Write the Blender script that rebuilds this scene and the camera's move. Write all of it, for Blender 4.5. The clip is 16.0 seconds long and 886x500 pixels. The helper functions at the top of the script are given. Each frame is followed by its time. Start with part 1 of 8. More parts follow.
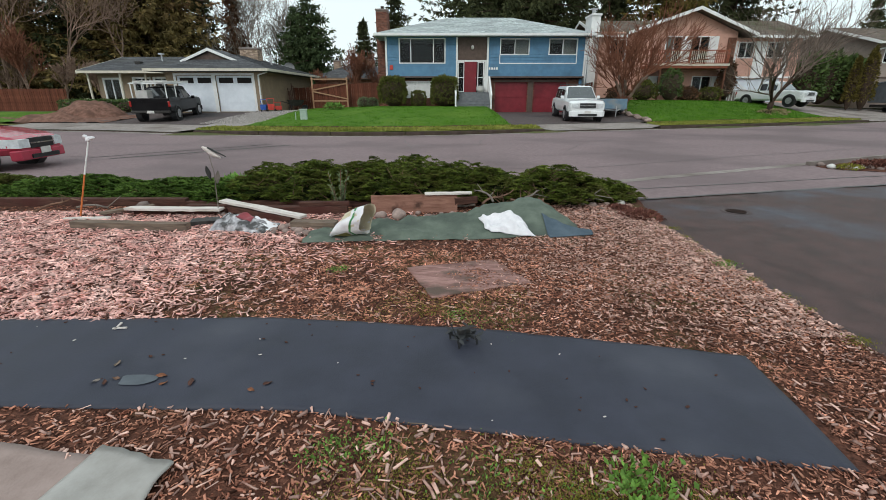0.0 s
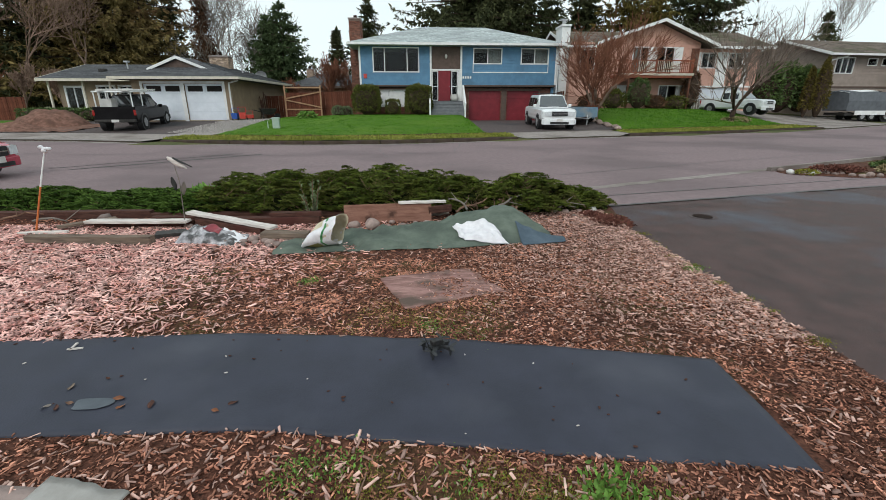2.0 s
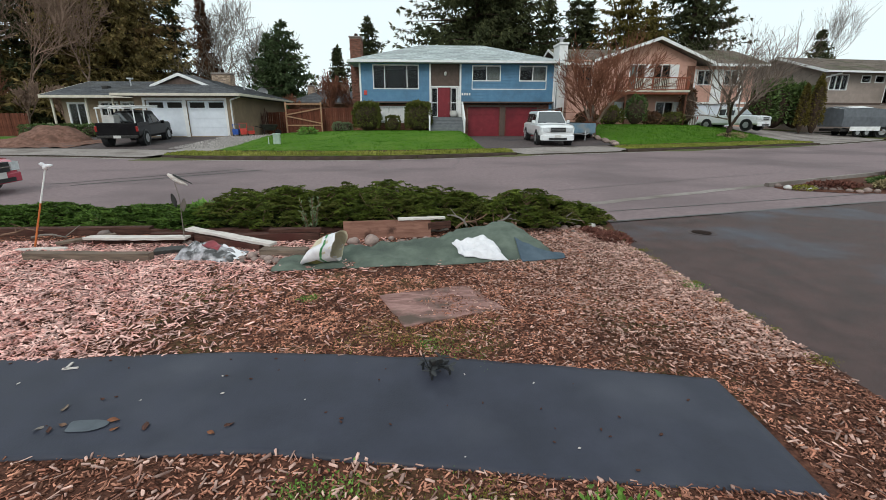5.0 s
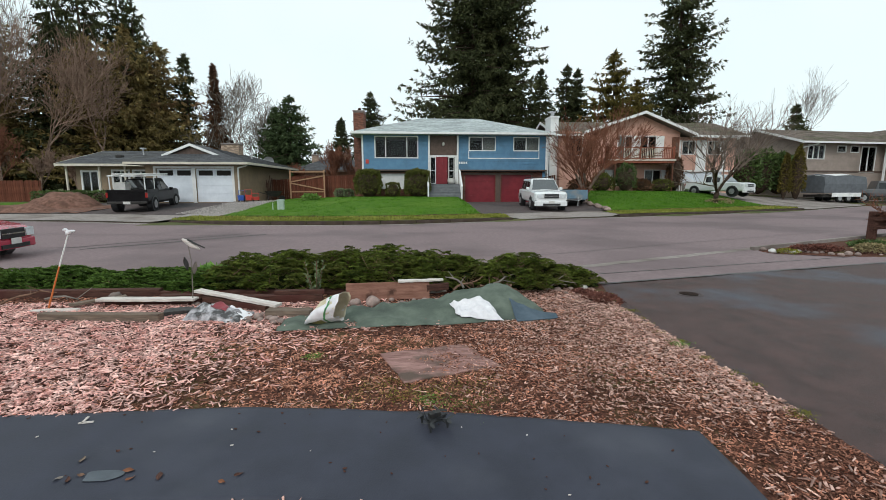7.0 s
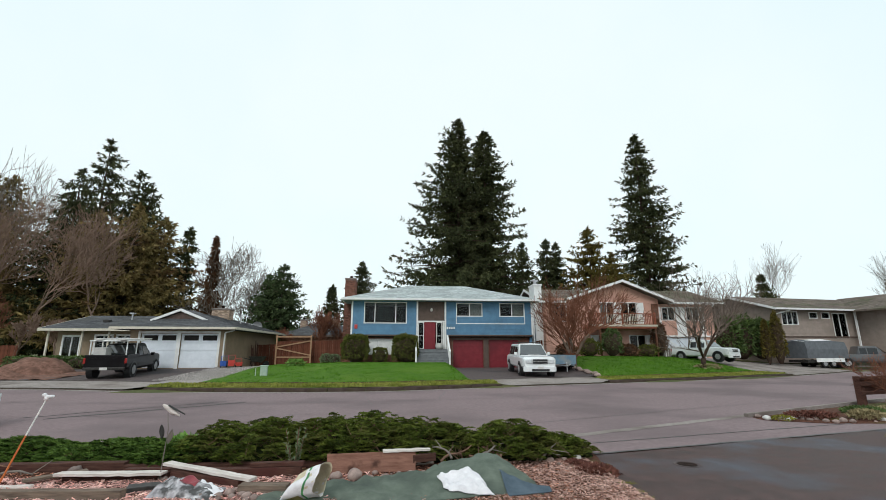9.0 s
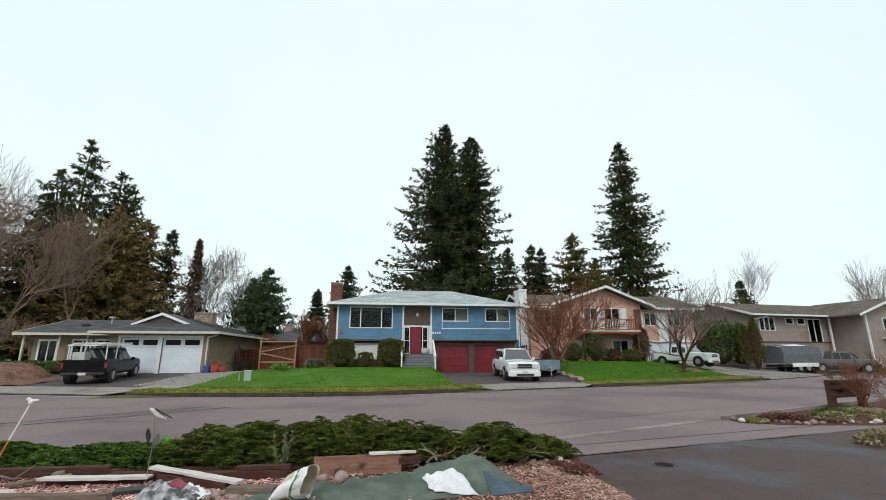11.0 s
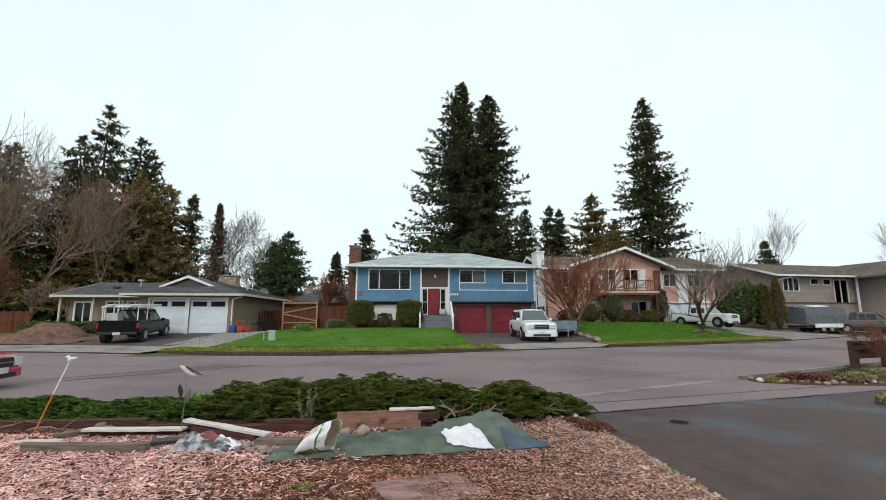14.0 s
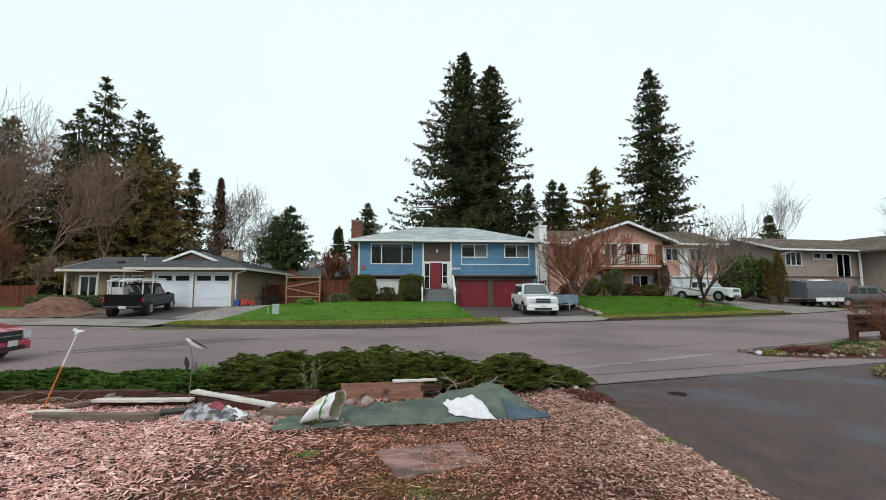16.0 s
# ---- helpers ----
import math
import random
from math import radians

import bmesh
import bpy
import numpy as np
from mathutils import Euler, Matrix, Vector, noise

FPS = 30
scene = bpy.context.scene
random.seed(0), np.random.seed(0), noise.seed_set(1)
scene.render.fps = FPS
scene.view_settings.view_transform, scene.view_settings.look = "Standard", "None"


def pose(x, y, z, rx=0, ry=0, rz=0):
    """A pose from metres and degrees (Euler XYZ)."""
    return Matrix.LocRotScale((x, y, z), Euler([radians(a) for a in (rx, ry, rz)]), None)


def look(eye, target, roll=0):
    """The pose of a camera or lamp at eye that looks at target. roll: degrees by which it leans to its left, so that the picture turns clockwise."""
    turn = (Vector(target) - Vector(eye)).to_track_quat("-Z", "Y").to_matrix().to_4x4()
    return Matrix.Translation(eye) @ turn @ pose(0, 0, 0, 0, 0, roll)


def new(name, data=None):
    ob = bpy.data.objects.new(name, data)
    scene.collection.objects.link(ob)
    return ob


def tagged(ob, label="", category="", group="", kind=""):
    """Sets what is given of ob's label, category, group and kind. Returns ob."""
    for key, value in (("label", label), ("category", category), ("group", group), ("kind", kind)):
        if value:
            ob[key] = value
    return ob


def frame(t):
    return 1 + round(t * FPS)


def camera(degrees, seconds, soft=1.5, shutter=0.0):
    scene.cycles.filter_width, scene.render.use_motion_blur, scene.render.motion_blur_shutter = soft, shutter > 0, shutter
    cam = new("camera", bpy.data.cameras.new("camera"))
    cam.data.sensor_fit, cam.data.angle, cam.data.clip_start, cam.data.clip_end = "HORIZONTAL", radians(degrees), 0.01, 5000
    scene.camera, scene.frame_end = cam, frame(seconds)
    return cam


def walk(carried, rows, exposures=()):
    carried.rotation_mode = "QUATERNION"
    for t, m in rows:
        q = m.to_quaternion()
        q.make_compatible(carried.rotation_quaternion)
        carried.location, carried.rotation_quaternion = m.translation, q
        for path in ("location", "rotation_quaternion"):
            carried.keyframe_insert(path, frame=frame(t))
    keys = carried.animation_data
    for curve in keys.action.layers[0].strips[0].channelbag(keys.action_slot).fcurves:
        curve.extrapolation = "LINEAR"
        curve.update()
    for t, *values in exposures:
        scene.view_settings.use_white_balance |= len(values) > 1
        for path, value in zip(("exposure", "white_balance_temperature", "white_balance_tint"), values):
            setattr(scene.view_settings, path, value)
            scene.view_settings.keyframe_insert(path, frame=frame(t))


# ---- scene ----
# ---------------------------------------------------------------- camera
cam = camera(89.93, 16.0, soft=0.55)
ROWS = [
    (0, -0.007, 0.589, 1.557, 70.74, -0.08),
    (0.5, 0.001, 0.607, 1.558, 70.94, -0.77),
    (1, 0.012, 0.615, 1.560, 71.19, -1.60),
    (1.5, 0.023, 0.619, 1.562, 71.42, -2.47),
    (2, 0.032, 0.621, 1.564, 71.71, -3.14),
    (2.5, 0.038, 0.622, 1.567, 72.02, -3.57),
    (3, 0.041, 0.630, 1.570, 72.30, -3.78),
    (3.5, 0.041, 0.632, 1.573, 72.62, -3.75),
    (3.75, 0.040, 0.633, 1.575, 72.75, -3.66),
    (4.25, 0.037, 0.636, 1.579, 73.02, -3.48),
    (4.6, 0.036, 0.638, 1.582, 73.21, -3.36),
    (4.8, 0.035, 0.639, 1.584, 73.31, -3.29),
    (4.93, 0.034, 0.640, 1.584, 73.38, -3.25),
    (5.05, 0.034, 0.626, 1.591, 73.84, -3.17),
    (5.25, 0.030, 0.602, 1.599, 74.63, -3.09),
    (5.6, 0.027, 0.560, 1.608, 76.01, -2.94),
    (6, 0.023, 0.506, 1.617, 77.63, -2.82),
    (6.5, 0.020, 0.428, 1.628, 79.61, -2.99),
    (6.8, 0.020, 0.382, 1.633, 80.86, -3.27),
    (7, 0.019, 0.348, 1.635, 81.70, -3.45),
    (7.1, 0.019, 0.331, 1.639, 82.22, -3.54),
    (7.2, 0.020, 0.324, 1.646, 83.23, -3.64),
    (7.5, 0.019, 0.293, 1.654, 86.45, -3.93),
    (8, 0.020, 0.246, 1.658, 92.08, -4.37),
    (8.5, 0.015, 0.164, 1.636, 97.61, -4.68),
    (9, 0.005, 0.042, 1.610, 102.81, -4.97),
    (9.2, -0.007, -0.060, 1.601, 104.81, -5.09),
    (9.33, -0.019, -0.147, 1.596, 106.09, -5.17),
    (9.5, -0.018, -0.143, 1.596, 105.82, -5.35),
    (10, -0.017, -0.133, 1.595, 105.05, -5.88),
    (10.5, -0.017, -0.123, 1.596, 104.25, -6.39),
    (11, -0.017, -0.116, 1.595, 103.43, -6.79),
    (11.5, -0.017, -0.112, 1.593, 102.62, -7.19),
    (12, -0.016, -0.110, 1.593, 101.80, -7.16),
    (12.5, -0.014, -0.104, 1.594, 100.99, -6.81),
    (13, -0.012, -0.101, 1.593, 100.19, -6.13),
    (13.5, -0.011, -0.094, 1.593, 99.37, -5.32),
    (14, -0.009, -0.093, 1.594, 98.56, -4.54),
    (14.5, -0.007, -0.090, 1.593, 97.74, -4.01),
    (15, -0.006, -0.086, 1.594, 96.91, -3.81),
    (15.5, -0.006, -0.079, 1.594, 96.07, -3.93),
    (16, -0.006, -0.075, 1.592, 95.26, -4.26),
]
walk(cam, [(t, pose(x, y, z, tilt, 0, yaw)) for t, x, y, z, tilt, yaw in ROWS])

# ---------------------------------------------------------------- light: a bright overcast sky
world = bpy.data.worlds.new("overcast_sky")
scene.world = world
world.use_nodes = True
wn, wl = world.node_tree.nodes, world.node_tree.links
wn.clear()
sky = wn.new("ShaderNodeTexSky")
sky.sky_type, sky.sun_disc = "NISHITA", False
sky.sun_elevation, sky.sun_rotation = radians(42), radians(200)
sky_dim = wn.new("ShaderNodeMix")
sky_dim.data_type, sky_dim.blend_type = "RGBA", "MULTIPLY"
sky_dim.inputs["Factor"].default_value = 1.0
sky_dim.inputs["B"].default_value = (0.09, 0.09, 0.09, 1)
wl.new(sky.outputs["Color"], sky_dim.inputs["A"])
wcoord = wn.new("ShaderNodeTexCoord")
wnoise = wn.new("ShaderNodeTexNoise")
wnoise.inputs["Scale"].default_value, wnoise.inputs["Detail"].default_value = 1.6, 4.0
wl.new(wcoord.outputs["Generated"], wnoise.inputs["Vector"])
wramp = wn.new("ShaderNodeValToRGB")
wramp.color_ramp.elements[0].position, wramp.color_ramp.elements[0].color = 0.3, (0.79, 0.94, 0.97, 1)
wramp.color_ramp.elements[1].position, wramp.color_ramp.elements[1].color = 0.62, (0.88, 0.985, 0.995, 1)
wl.new(wnoise.outputs["Fac"], wramp.inputs["Fac"])
wmix = wn.new("ShaderNodeMix")
wmix.data_type = "RGBA"
wmix.inputs["Factor"].default_value = 0.9
wl.new(sky_dim.outputs["Result"], wmix.inputs["A"])
wl.new(wramp.outputs["Color"], wmix.inputs["B"])
wback = wn.new("ShaderNodeBackground")
wback.inputs["Strength"].default_value = 1.03
wl.new(wmix.outputs["Result"], wback.inputs["Color"])
wout = wn.new("ShaderNodeOutputWorld")
wl.new(wback.outputs["Background"], wout.inputs["Surface"])

sun_data = bpy.data.lights.new("sun", "SUN")
sun_data.energy, sun_data.angle, sun_data.color = 1.1, radians(20), (1.0, 0.97, 0.93)
sun = new("sun", sun_data)
sun.matrix_world = look((-12, -20, 26), (0, 8, 0))
scene.view_settings.exposure = 0.1

# ---------------------------------------------------------------- helpers for meshes and materials
RNG = np.random.default_rng(7)


class Geo:
    """Vertices and faces of one mesh, gathered piece by piece."""

    def __init__(self):
        self.v, self.f = [], []

    def add(self, verts, faces, m=None):
        n = len(self.v)
        if m is not None:
            verts = [m @ Vector(p) for p in verts]
        self.v.extend([tuple(p) for p in verts])
        self.f.extend([tuple(n + i for i in q) for q in faces])
        return self

    def box(self, x0, y0, z0, x1, y1, z1, m=None):
        c = [(x, y, z) for z in (z0, z1) for y in (y0, y1) for x in (x0, x1)]
        return self.add(c, [(0, 2, 3, 1), (4, 5, 7, 6), (0, 1, 5, 4), (1, 3, 7, 5), (3, 2, 6, 7), (2, 0, 4, 6)], m)

    def tube(self, p0, p1, r0, r1=None, n=8, caps=True):
        r1 = r0 if r1 is None else r1
        p0, p1 = Vector(p0), Vector(p1)
        q = (p1 - p0).to_track_quat("Z", "Y")
        ring = [Vector((math.cos(2 * math.pi * i / n), math.sin(2 * math.pi * i / n), 0)) for i in range(n)]
        v = [p0 + q @ (a * r0) for a in ring] + [p1 + q @ (a * r1) for a in ring]
        f = [(i, (i + 1) % n, n + (i + 1) % n, n + i) for i in range(n)]
        if caps:
            f += [tuple(range(n - 1, -1, -1)), tuple(range(n, 2 * n))]
        return self.add(v, f)

    def path(self, pts, radii, n=6):
        for a, b, ra, rb in zip(pts, pts[1:], radii, radii[1:]):
            self.tube(a, b, ra, rb, n)
        return self

    def loft(self, rings, closed=True, caps=True):
        n = len(rings[0])
        v = [p for r in rings for p in r]
        f = []
        for k in range(len(rings) - 1):
            for i in range(n if closed else n - 1):
                j = (i + 1) % n
                f.append((k * n + i, k * n + j, (k + 1) * n + j, (k + 1) * n + i))
        if caps:
            f += [tuple(range(n - 1, -1, -1)), tuple(range((len(rings) - 1) * n, len(rings) * n))]
        return self.add(v, f)

    def sheet(self, fn, nu, nv):
        v = [fn(i / nu, j / nv) for j in range(nv + 1) for i in range(nu + 1)]
        w = nu + 1
        return self.add(v, [(j * w + i, j * w + i + 1, (j + 1) * w + i + 1, (j + 1) * w + i) for j in range(nv) for i in range(nu)])

    def prism(self, poly, y0, y1, m=None):
        """A polygon in x and z, drawn out along y."""
        n = len(poly)
        v = [(x, y0, z) for x, z in poly] + [(x, y1, z) for x, z in poly]
        f = [tuple(range(n)), tuple(range(2 * n - 1, n - 1, -1))] + [(j, i, n + i, n + j) for i, j in ((i, (i + 1) % n) for i in range(n))]
        return self.add(v, f, m)

    def blob(self, c, r, seed=0, rough=0.12, nu=10, nv=7, squash=None):
        c, r = Vector(c), Vector(r)
        v, f = [], []
        for j in range(nv + 1):
            for i in range(nu):
                a, b = 2 * math.pi * i / nu, math.pi * j / nv
                d = Vector((math.sin(b) * math.cos(a), math.sin(b) * math.sin(a), -math.cos(b)))
                k = 1 + rough * noise.noise(d * 1.7 + Vector((seed * 3.1, seed * 1.7, 0)))
                p = Vector((d.x * r.x, d.y * r.y, d.z * r.z)) * k
                v.append(c + p)
        for j in range(nv):
            for i in range(nu):
                k = (i + 1) % nu
                f.append((j * nu + i, j * nu + k, (j + 1) * nu + k, (j + 1) * nu + i))
        return self.add(v, f)


def mesh_of(name, geo, mat, smooth=False):
    me = bpy.data.meshes.new(name)
    if isinstance(geo, Geo):
        me.from_pydata(geo.v, [], geo.f)
        if name.endswith("wall"):
            bm = bmesh.new()
            bm.from_mesh(me)
            bmesh.ops.remove_doubles(bm, verts=bm.verts[:], dist=0.0005)
            bm.to_mesh(me)
            bm.free()
    else:
        verts, faces = geo
        k = faces.shape[1]
        me.vertices.add(len(verts))
        me.vertices.foreach_set("co", np.asarray(verts, dtype=np.float32).ravel())
        me.loops.add(faces.size)
        me.loops.foreach_set("vertex_index", faces.astype(np.int32).ravel())
        me.polygons.add(len(faces))
        me.polygons.foreach_set("loop_start", np.arange(0, faces.size, k, dtype=np.int32))
    me.update(calc_edges=True)
    me.validate()
    me.materials.append(mat)
    if smooth:
        me.polygons.foreach_set("use_smooth", [True] * len(me.polygons))
    return me


def part(name, geo, mat, parent=None, label="", smooth=False, bevel=0.0, m=None, kind=""):
    ob = new(name, mesh_of(name, geo, mat, smooth))
    if parent is not None:
        ob.parent = parent
    if m is not None:
        ob.matrix_basis = m
    if bevel:
        mod = ob.modifiers.new("bevel", "BEVEL")
        mod.width, mod.segments, mod.limit_method, mod.angle_limit = bevel, 2, "ANGLE", radians(40)
    return tagged(ob, label=label, kind=kind)


def thing(name, m, label, category, group=""):
    ob = new(name)
    ob.matrix_basis = m
    ob.empty_display_size = 0.2
    return tagged(ob, label, category, group)


def single(name, geo, mat, label, category, group="", smooth=False, bevel=0.0, m=None, kind=""):
    return tagged(part(name, geo, mat, None, label, smooth, bevel, m, kind), category=category, group=group)


def structure(name, geo, mat, label, category, smooth=False, bevel=0.0):
    return tagged(part(name, geo, mat, None, label, smooth, bevel), category=category, kind="structure")


def material(name, a, b, scale=3.0, rough=0.7, metal=0.0, bump=0.0, bump_scale=60.0, third=None, third_scale=0.6, third_at=0.58,
             island=0.0, obj_random=0.0, stretch=(1, 1, 1), spec=None, rough_var=0.1, coat=0.0, contrast=0.16):
    """Two colours mixed by grain, a third in larger patches, fine relief."""
    mt = bpy.data.materials.new(name)
    mt.use_nodes = True
    n, l = mt.node_tree.nodes, mt.node_tree.links
    bsdf = n["Principled BSDF"]
    co = n.new("ShaderNodeTexCoord")
    mp = n.new("ShaderNodeMapping")
    mp.inputs["Scale"].default_value = stretch
    l.new(co.outputs["Object"], mp.inputs["Vector"])
    n1 = n.new("ShaderNodeTexNoise")
    n1.inputs["Scale"].default_value, n1.inputs["Detail"].default_value, n1.inputs["Roughness"].default_value = scale, 6.0, 0.65
    l.new(mp.outputs["Vector"], n1.inputs["Vector"])
    r1 = n.new("ShaderNodeValToRGB")
    r1.color_ramp.elements[0].position, r1.color_ramp.elements[0].color = 0.5 - contrast, (*a, 1)
    r1.color_ramp.elements[1].position, r1.color_ramp.elements[1].color = 0.5 + contrast, (*b, 1)
    l.new(n1.outputs["Fac"], r1.inputs["Fac"])
    out = r1.outputs["Color"]
    if third:
        n2 = n.new("ShaderNodeTexNoise")
        n2.inputs["Scale"].default_value, n2.inputs["Detail"].default_value = third_scale, 5.0
        l.new(co.outputs["Object"], n2.inputs["Vector"])
        r2 = n.new("ShaderNodeMapRange")
        r2.inputs["From Min"].default_value, r2.inputs["From Max"].default_value = third_at - 0.07, third_at + 0.09
        l.new(n2.outputs["Fac"], r2.inputs["Value"])
        mx = n.new("ShaderNodeMix")
        mx.data_type = "RGBA"
        l.new(r2.outputs["Result"], mx.inputs["Factor"])
        l.new(out, mx.inputs["A"])
        mx.inputs["B"].default_value = (*third, 1)
        out = mx.outputs["Result"]
    for amount, src in ((island, "island"), (obj_random, "object")):
        if amount:
            if src == "island":
                rnd = n.new("ShaderNodeNewGeometry").outputs["Random Per Island"]
            else:
                rnd = n.new("ShaderNodeObjectInfo").outputs["Random"]
            mr = n.new("ShaderNodeMapRange")
            mr.inputs["To Min"].default_value, mr.inputs["To Max"].default_value = 1 - amount, 1 + amount
            l.new(rnd, mr.inputs["Value"])
            mu = n.new("ShaderNodeMix")
            mu.data_type, mu.blend_type = "RGBA", "MULTIPLY"
            mu.inputs["Factor"].default_value = 1.0
            l.new(out, mu.inputs["A"])
            l.new(mr.outputs["Result"], mu.inputs["B"])
            out = mu.outputs["Result"]
    l.new(out, bsdf.inputs["Base Color"])
    rr = n.new("ShaderNodeMapRange")
    rr.inputs["To Min"].default_value, rr.inputs["To Max"].default_value = max(0.02, rough - rough_var), min(1, rough + rough_var)
    l.new(n1.outputs["Fac"], rr.inputs["Value"])
    l.new(rr.outputs["Result"], bsdf.inputs["Roughness"])
    bsdf.inputs["Metallic"].default_value = metal
    bsdf.inputs["Specular IOR Level"].default_value = (0.4 if rough < 0.72 else 0.14) if spec is None else spec
    bsdf.inputs["Coat Weight"].default_value = coat
    if bump:
        nb = n.new("ShaderNodeTexNoise")
        nb.inputs["Scale"].default_value, nb.inputs["Detail"].default_value = bump_scale, 4.0
        l.new(mp.outputs["Vector"], nb.inputs["Vector"])
        bp = n.new("ShaderNodeBump")
        bp.inputs["Strength"].default_value, bp.inputs["Distance"].default_value = bump, 0.02
        l.new(nb.outputs["Fac"], bp.inputs["Height"])
        l.new(bp.outputs["Normal"], bsdf.inputs["Normal"])
    return mt


def clear_glass(name, tint, see):
    """A window pane: partly seen through, with a mirror-like gloss that grows at grazing angles."""
    mt = bpy.data.materials.new(name)
    mt.use_nodes = True
    n, l = mt.node_tree.nodes, mt.node_tree.links
    n.remove(n["Principled BSDF"])
    tr = n.new("ShaderNodeBsdfTransparent")
    tr.inputs["Color"].default_value = (*[c * see for c in tint], 1)
    gl = n.new("ShaderNodeBsdfGlossy")
    gl.inputs["Roughness"].default_value = 0.03
    fr = n.new("ShaderNodeFresnel")
    fr.inputs["IOR"].default_value = 1.35
    mx = n.new("ShaderNodeMixShader")
    l.new(fr.outputs["Fac"], mx.inputs["Fac"])
    l.new(tr.outputs["BSDF"], mx.inputs[1])
    l.new(gl.outputs["BSDF"], mx.inputs[2])
    l.new(mx.outputs["Shader"], n["Material Output"].inputs["Surface"])
    return mt


# ---------------------------------------------------------------- materials
M = {}
M["soil"] = material("soil", (0.05, 0.033, 0.024), (0.13, 0.085, 0.06), 14, 0.95, bump=0.6, bump_scale=40)
M["mulch_base"] = material("mulch_base", (0.032, 0.014, 0.01), (0.16, 0.068, 0.046), 30, 0.95, bump=0.9, bump_scale=55, third=(0.1, 0.105, 0.03), third_scale=0.8, third_at=0.6)
M["chips"] = material("wood_chips", (0.16, 0.055, 0.035), (0.62, 0.3, 0.205), 5, 0.9, island=0.85, third=(0.11, 0.05, 0.034), third_scale=0.9, third_at=0.57)
M["fresh_chips"] = material("fresh_wood_chips", (0.58, 0.27, 0.235), (0.9, 0.6, 0.54), 6, 0.85, island=0.55)
M["fine_bark"] = material("fine_dark_bark", (0.075, 0.03, 0.021), (0.33, 0.155, 0.108), 6, 0.9, island=0.7)
M["heap"] = material("dug_reddish_soil", (0.11, 0.056, 0.04), (0.24, 0.13, 0.1), 5, 0.95, bump=0.8, bump_scale=25, third=(0.11, 0.06, 0.045), third_scale=1.5)
M["pale_chips"] = material("pale_bark_chips", (0.29, 0.15, 0.12), (0.7, 0.47, 0.4), 9, 0.9, island=0.5)
# near-black green: the shade inside the junipers, put into the colour
M["leaf_shade"] = material("painted_inner_shade", (0.008, 0.011, 0.004), (0.022, 0.03, 0.009), 14, 1.0, bump=1.0, bump_scale=35, spec=0.03)
M["rim"] = material("grey_alloy_rim", (0.28, 0.28, 0.285), (0.46, 0.46, 0.47), 6, 0.4, metal=0.6)
M["arbor"] = material("columnar_conifer_foliage", (0.06, 0.05, 0.012), (0.16, 0.125, 0.032), 3, 0.9, island=0.4)
M["moss"] = material("moss", (0.12, 0.12, 0.018), (0.28, 0.27, 0.05), 30, 0.95, bump=0.8, bump_scale=90)
M["weed"] = material("weed_leaves", (0.07, 0.15, 0.02), (0.16, 0.3, 0.05), 20, 0.7, island=0.35)
M["road"] = material("worn_asphalt", (0.188, 0.138, 0.142), (0.25, 0.19, 0.194), 9, 0.85, bump=0.25, bump_scale=180, third=(0.16, 0.122, 0.125), third_scale=0.25, third_at=0.54)
# damp asphalt; the bluish third colour paints sky reflections in patches
M["drive"] = material("damp_asphalt_painted_sheen", (0.035, 0.02, 0.018), (0.102, 0.061, 0.057), 3.2, 0.62, bump=0.35, bump_scale=160, third=(0.075, 0.074, 0.09), third_scale=0.7, third_at=0.6, rough_var=0.2, spec=0.24, contrast=0.2)
M["drive_far"] = material("driveway_asphalt", (0.07, 0.055, 0.056), (0.125, 0.1, 0.096), 7, 0.8, bump=0.3, bump_scale=160, third=(0.055, 0.05, 0.052), third_scale=0.3)
M["concrete"] = material("old_concrete", (0.22, 0.19, 0.175), (0.33, 0.29, 0.27), 6, 0.85, bump=0.2, bump_scale=120, third=(0.17, 0.14, 0.125), third_scale=0.5, third_at=0.56)
# stained concrete, darkened so its colour carries the shadow line under the kerb
M["kerb"] = material("kerb_concrete_with_shadow", (0.03, 0.019, 0.016), (0.075, 0.054, 0.046), 3, 0.9, bump=0.2, third=(0.06, 0.05, 0.025), third_scale=0.9)
M["tar"] = material("tar_line", (0.06, 0.055, 0.053), (0.1, 0.094, 0.09), 20, 0.6)
M["patch"] = material("asphalt_patch", (0.085, 0.078, 0.078), (0.12, 0.11, 0.108), 14, 0.85, bump=0.3, bump_scale=150)
M["grass"] = material("lawn_grass", (0.038, 0.1, 0.007), (0.085, 0.175, 0.014), 5, 0.9, bump=0.5, bump_scale=45, third=(0.09, 0.165, 0.02), third_scale=0.3, third_at=0.55)
M["verge"] = material("verge_grass", (0.11, 0.13, 0.02), (0.24, 0.23, 0.06), 4, 0.9, bump=0.9, bump_scale=45, third=(0.09, 0.14, 0.02), third_scale=0.5)
M["blade"] = material("grass_blades", (0.042, 0.125, 0.009), (0.105, 0.225, 0.02), 1.2, 0.8, island=0.3)
M["verge_blade"] = material("verge_blades", (0.13, 0.16, 0.02), (0.28, 0.27, 0.07), 1.2, 0.8, island=0.35)
M["fieldgrass"] = material("rough_ground", (0.05, 0.07, 0.02), (0.12, 0.11, 0.05), 0.6, 0.95, bump=0.6, bump_scale=20)
M["gravel"] = material("gravel", (0.17, 0.15, 0.14), (0.42, 0.38, 0.36), 14, 0.9, bump=1.0, bump_scale=30, island=0.35)
M["stone"] = material("river_stone", (0.17, 0.12, 0.105), (0.34, 0.25, 0.22), 9, 0.7, bump=0.2, obj_random=0.4)
